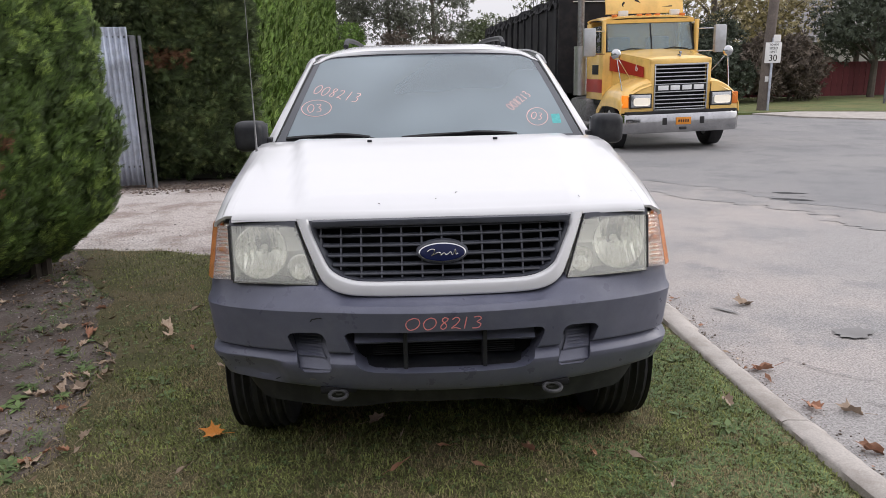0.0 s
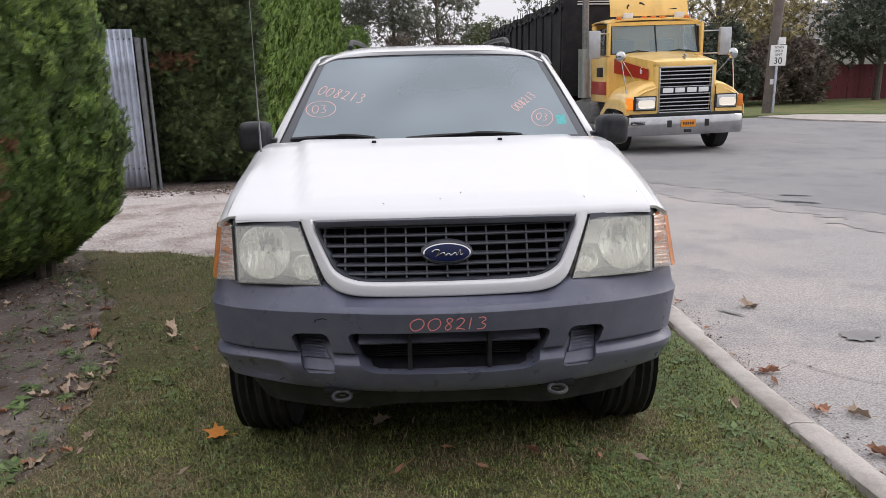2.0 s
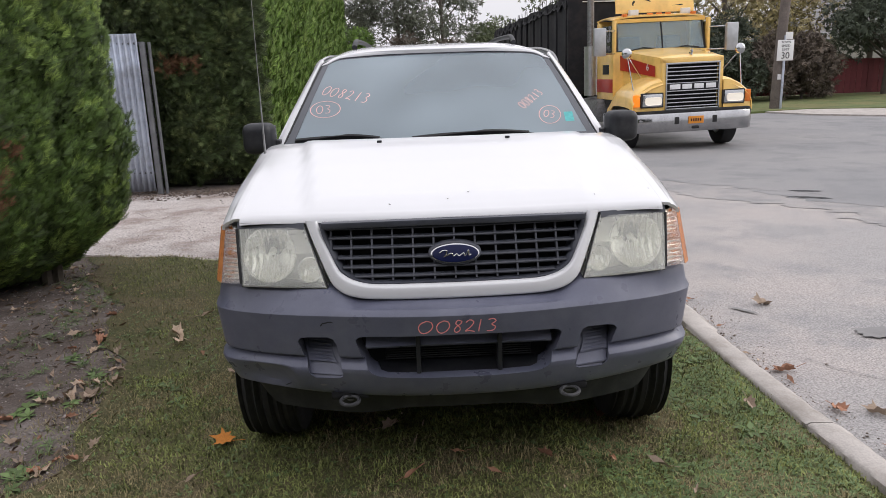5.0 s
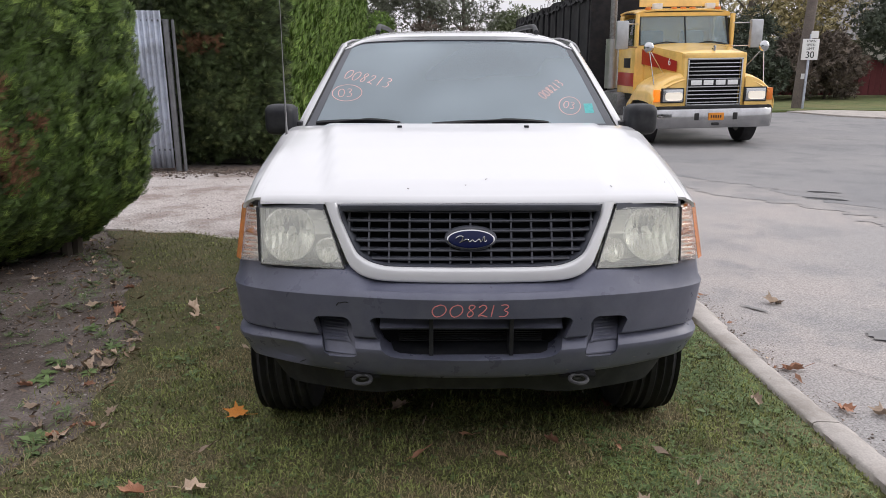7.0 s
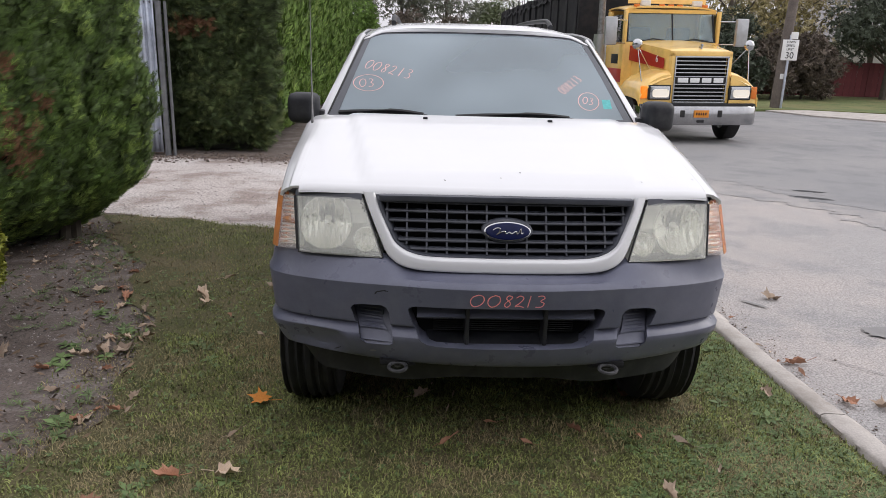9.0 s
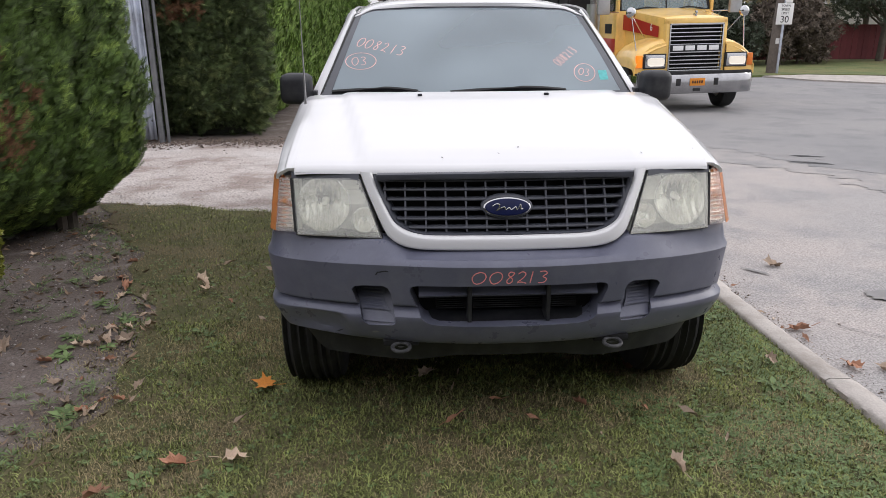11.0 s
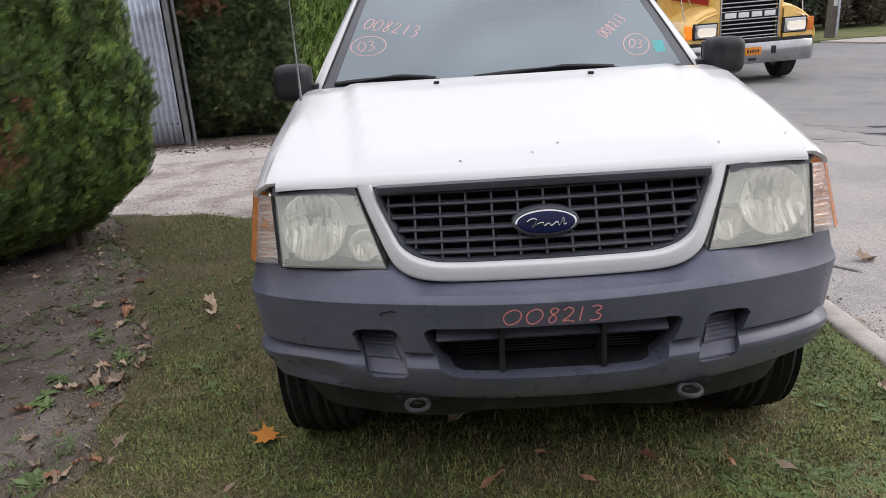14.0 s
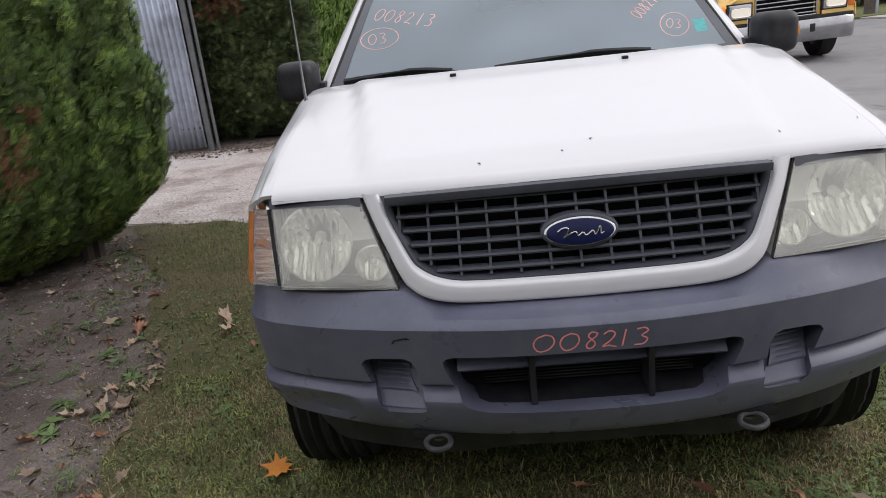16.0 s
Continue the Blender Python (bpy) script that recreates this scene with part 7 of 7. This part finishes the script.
# thin grass tufts on the bare soil
P, D, S = [], [], []
for _ in range(330):
    y = rng.uniform(2.0, 6.0)
    x = soil_x(y) - abs(rng.normal(0, 0.45))
    if noise.noise((x * 1.6, y * 1.6, 12.0)) < -0.05:
        continue
    p, d, s = rosette(x, y, 10, 0.05, soil_z(x, y) + 0.005, lift=1.0)
    P.append(p), D.append(d), S.append(s)
v, q = sprays(np.vstack(P), np.vstack(D), np.concatenate(S), rng, [(0, 0, 1.0, 0.12)], droop=0.4, flat=0.3, facing=np.array([0, 0, 1.0]))
tagged(raw("sparse_grass", v, q, M["weed"], None, smooth=False), "sparse grass tufts on bare soil", "grass", kind="stuff")

# grit on soil and gravel
def grit(name, spots, zs, sizes, mat, label):
    n = len(spots)
    base = np.array([(1, 0, 0), (-1, 0, 0), (0, 1, 0), (0, -1, 0), (0, 0, 1), (0, 0, -1)], float)
    fs = np.array([(0, 2, 4), (2, 1, 4), (1, 3, 4), (3, 0, 4), (2, 0, 5), (1, 2, 5), (3, 1, 5), (0, 3, 5)])
    v = base[None] * rng.uniform(0.6, 1.3, (n, 6, 1)) * sizes[:, None, None] * np.array([1, 1, 0.6])
    a = rng.uniform(0, 6.28, n)
    c, s = np.cos(a)[:, None], np.sin(a)[:, None]
    v = np.stack([v[..., 0] * c - v[..., 1] * s, v[..., 0] * s + v[..., 1] * c, v[..., 2]], -1)
    v += np.stack([spots[:, 0], spots[:, 1], zs], 1)[:, None]
    f = (fs[None] + (np.arange(n) * 6)[:, None, None]).reshape(-1, 3)
    return tagged(raw(name, v.reshape(-1, 3), f, mat, None, smooth=False), label, "stones", kind="stuff")


sp = np.stack([rng.uniform(-4.0, -1.3, 14000), rng.uniform(1.8, 6.6, 14000)], 1)
sp = sp[[x < soil_x(y) + 0.05 for x, y in sp]]
grit("soil_grit", sp, np.array([soil_z(x, y) for x, y in sp]), rng.exponential(0.003, len(sp)) + 0.002, material("soil_crumb", (0.27, 0.24, 0.225), 0.95, island=0.7), "loose crumbs of soil and grit")
sp = np.stack([rng.uniform(-4.5, 1.0, 9000), rng.uniform(6.0, 10.8, 9000)], 1)
sp = sp[[y > lawn_end(x) - 0.1 for x, y in sp]]
grit("loose_gravel", sp, np.array([ROAD_Z + 0.016 + 0.024 * (1 - smooth01(-0.8, 1.9, x)) for x, y in sp]), rng.exponential(0.003, len(sp)) + 0.002, M["stone"], "loose pale gravel stones")
gy = rng.uniform(1.8, 6.0, 2400)
sp = np.stack([np.array([kerb_x(y) for y in gy]) + 0.17 + rng.exponential(0.07, 2400), gy], 1)
grit("gutter_grit", sp, np.full(2400, ROAD_Z + 0.002), rng.exponential(0.0016, 2400) + 0.001, material("gutter_debris", (0.29, 0.24, 0.205), 0.95, island=0.45), "dark grit and leaf bits in the gutter")
sp = np.stack([rng.uniform(-4.7, -1.5, 3500), 10.55 + rng.normal(0, 0.22, 3500)], 1)
grit("bed_crumbs", sp, np.full(3500, -0.016), rng.exponential(0.006, 3500) + 0.003, material("brown_crumb", (0.15, 0.115, 0.095), 0.95, island=0.6), "loose brown crumbs of soil on the gravel")
# twigs and bark litter under the hedge
sp = np.stack([rng.uniform(-3.6, -1.6, 1300), rng.uniform(2.2, 6.4, 1300)], 1)
sp = sp[[x < soil_x(y) + 0.1 for x, y in sp]]
n = len(sp)
a = rng.uniform(0, 6.28, n)
v, q = sprays(np.stack([sp[:, 0], sp[:, 1], np.array([soil_z(x, y) + 0.008 for x, y in sp])], 1), np.stack([np.cos(a), np.sin(a), rng.uniform(0, 0.3, n)], 1), rng.uniform(0.02, 0.06, n), rng, [(0, 0, 1, 0.3)], droop=0.5, flat=0.6)
tagged(raw("leaf_litter", v, q, material("litter", (0.24, 0.17, 0.115), 0.9, island=0.5), None, smooth=False), "dry leaf scraps on the soil", "leaf litter", kind="stuff")

# fallen leaves, each its own thing
MAPLE = [(0, -0.48), (0.12, -0.38), (0.34, -0.40), (0.34, -0.20), (0.60, -0.08), (0.49, 0.10), (0.60, 0.34), (0.40, 0.31), (0.30, 0.46), (0.19, 0.42), (0.02, 0.70), (-0.16, 0.40), (-0.24, 0.47), (-0.38, 0.30), (-0.58, 0.36), (-0.48, 0.10), (-0.62, -0.06), (-0.34, -0.19), (-0.36, -0.40), (-0.10, -0.37)]
LOBED = [(0, -0.5), (0.05, -0.30), (0.32, -0.44), (0.25, -0.14), (0.62, -0.12), (0.42, 0.10), (0.66, 0.36), (0.30, 0.28), (0.12, 0.40), (0.04, 0.78), (-0.14, 0.38), (-0.30, 0.30), (-0.58, 0.42), (-0.42, 0.08), (-0.60, -0.08), (-0.26, -0.16), (-0.30, -0.40), (-0.06, -0.30)]
OVAL = [(0.0, -0.55), (0.16, -0.35), (0.25, -0.05), (0.22, 0.22), (0.10, 0.45), (0.0, 0.62), (-0.10, 0.45), (-0.22, 0.22), (-0.25, -0.05), (-0.16, -0.35)]


def leaf_mesh(name, outline, curl, twist, mat):
    bm = bmesh.new()
    hub = bm.verts.new((0, 0, 0.02))
    rings = []
    for q in (0.5, 1.0):
        ring = []
        for x, y in outline:
            x, y = x * q, y * q
            ring.append(bm.verts.new((x * (1 - curl * 0.42) if curl > 0.6 else x, y, curl * (0.62 * abs(x + 0.12 * math.sin(4 * y)) - 0.25 * x * x + 0.45 * y * abs(y)) + twist * x * y + (0.03 + 0.07 * curl) * math.sin(8 * x + 5 * y) + 0.05 * curl * math.sin(13 * y - 6 * x))))
        rings.append(ring)
    k = len(outline)
    for i in range(k):
        j = (i + 1) % k
        bm.faces.new((hub, rings[0][i], rings[0][j]))
        bm.faces.new((rings[0][i], rings[1][i], rings[1][j], rings[0][j]))
    stem = [(0, -0.5, 0.01), (0.03, -0.72, 0.05), (0.10, -0.95, 0.08)]
    tube(bm, stem, 0.018, 4)
    me = bpy.data.meshes.new(name)
    bm.to_mesh(me)
    bm.free()
    finish(me, mat, True, 60)
    return me


LEAVES = {
    "orange": leaf_mesh("maple_leaf", LOBED, 0.5, 0.4, M["leaf_orange"]),
    "tan": leaf_mesh("dry_leaf", MAPLE, 1.25, 0.7, M["leaf_tan"]),
    "tan_flat": leaf_mesh("dry_leaf", OVAL, 1.2, 0.6, M["leaf_tan"]),
    "rust": leaf_mesh("dry_leaf", OVAL, 0.9, 0.4, M["leaf_rust"]),
    "rust_maple": leaf_mesh("dry_leaf", MAPLE, 1.3, -0.8, M["leaf_rust"]),
}
WORDS = {"orange": "bright orange maple leaf lying on the grass", "tan": "curled dry tan leaf on the ground", "tan_flat": "narrow dry tan leaf on the ground", "rust": "rust-brown curled leaf on the ground", "rust_maple": "rust-brown dead maple leaf on the ground"}


def drop_leaf(kind, x, y, size, z=None, rot=None, r=random.Random(77)):
    if z is None:
        on_soil = x < soil_x(y)
        z = ROAD_Z + 0.012 if x > kerb_x(y) + 0.14 else 0.016 if x > kerb_x(y) else soil_z(x, y) + 0.012 if on_soil else lawn_z(x, y) + 0.032
    ob = new("fallen_leaf", LEAVES[kind])
    ob.matrix_world = Matrix.Translation((x, y, z)) @ pose(0, 0, 0, r.uniform(-16, 16), r.uniform(-16, 16), r.uniform(0, 360) if rot is None else rot) @ Matrix.Diagonal((size, size, size * (0.5 if kind == "orange" else 0.62), 1))
    return tagged(ob, WORDS[kind], "leaf", group="fallen leaves")


for kind, x, y, size in [("orange", -1.04, 2.985, 0.095), ("rust", 0.625, 2.66, 0.07), ("tan_flat", 0.80, 2.61, 0.07), ("tan_flat", -1.086, 2.69, 0.06), ("rust", 0.0, 2.786, 0.05), ("rust", -0.19, 2.64, 0.07), ("rust_maple", 0.36, 2.72, 0.06), ("rust", 0.139, 2.61, 0.05),
                         ("rust_maple", -1.27, 2.38, 0.085), ("tan", -1.05, 2.39, 0.085), ("tan", -1.79, 2.84, 0.07), ("tan", -1.88, 3.55, 0.10), ("tan", -1.99, 3.55, 0.10), ("tan", -1.71, 4.41, 0.10), ("tan", -1.66, 4.28, 0.08), ("rust", -1.45, 4.05, 0.06), ("tan_flat", -1.62, 4.78, 0.08), ("tan_flat", -1.30, 4.6, 0.07),
                         ("tan_flat", -1.90, 3.92, 0.07), ("rust_maple", -2.2, 4.4, 0.10), ("tan", -2.42, 4.55, 0.07), ("tan", -1.98, 4.15, 0.06), ("tan", -2.5, 3.5, 0.09), ("tan", -2.30, 2.9, 0.09), ("rust_maple", -1.50, 2.20, 0.07), ("tan", -0.3, 3.05, 0.07), ("rust_maple", 0.66, 3.05, 0.07), ("tan", 0.62, 2.25, 0.07), ("tan_flat", 0.88, 2.42, 0.05),
                         ("tan", 1.38, 3.08, 0.07), ("tan", 2.23, 4.74, 0.11), ("rust_maple", 1.89, 2.74, 0.09), ("rust_maple", 1.83, 3.62, 0.10), ("rust", 1.80, 3.5, 0.06), ("rust_maple", 1.86, 3.15, 0.09), ("tan", 2.02, 3.1, 0.09), ("rust", 1.78, 4.9, 0.05), ("rust_maple", 1.97, 2.5, 0.08), ("tan_flat", 1.70, 3.35, 0.04), ("tan_flat", -0.9, 4.9, 0.06), ("tan_flat", -1.2, 3.75, 0.05)]:
    drop_leaf(kind, x, y, size * (1.0 if kind == "orange" else 1.3))
more = random.Random(8)
for k in range(58):
    y = more.uniform(2.2, 6.3)
    x = soil_x(y) - abs(more.gauss(0, 0.5)) + 0.1
    drop_leaf(more.choice(["tan", "tan_flat", "tan", "tan_flat", "tan", "rust_maple"]), x, y, more.uniform(0.035, 0.085), r=more)
for k in range(22):
    y = more.uniform(1.6, 5.8)
    x = more.uniform(soil_x(y), 1.4)
    drop_leaf(more.choice(["tan_flat", "rust", "tan_flat"]), x, y, more.uniform(0.02, 0.045), r=more)
for k in range(16):
    y = more.uniform(1.8, 5.6)
    drop_leaf(more.choice(["rust", "tan_flat", "rust_maple"]), kerb_x(y) + 0.16 + abs(more.gauss(0, 0.07)), y, more.uniform(0.025, 0.06), r=more)

# thinner grass carrying on where the verge leaves the near ground
spots = []
while len(spots) < 42000:
    y = 1.45 - 5.5 * rng.random() ** 1.6
    x = rng.uniform(-3.0, 2.6)
    if soil_x(y) < x < kerb_x(y):
        spots.append((x, y))
blades("grass", np.array(spots), 0.030, 0.0056, M["blade"], "short green mown grass blades", tilt=1.5)
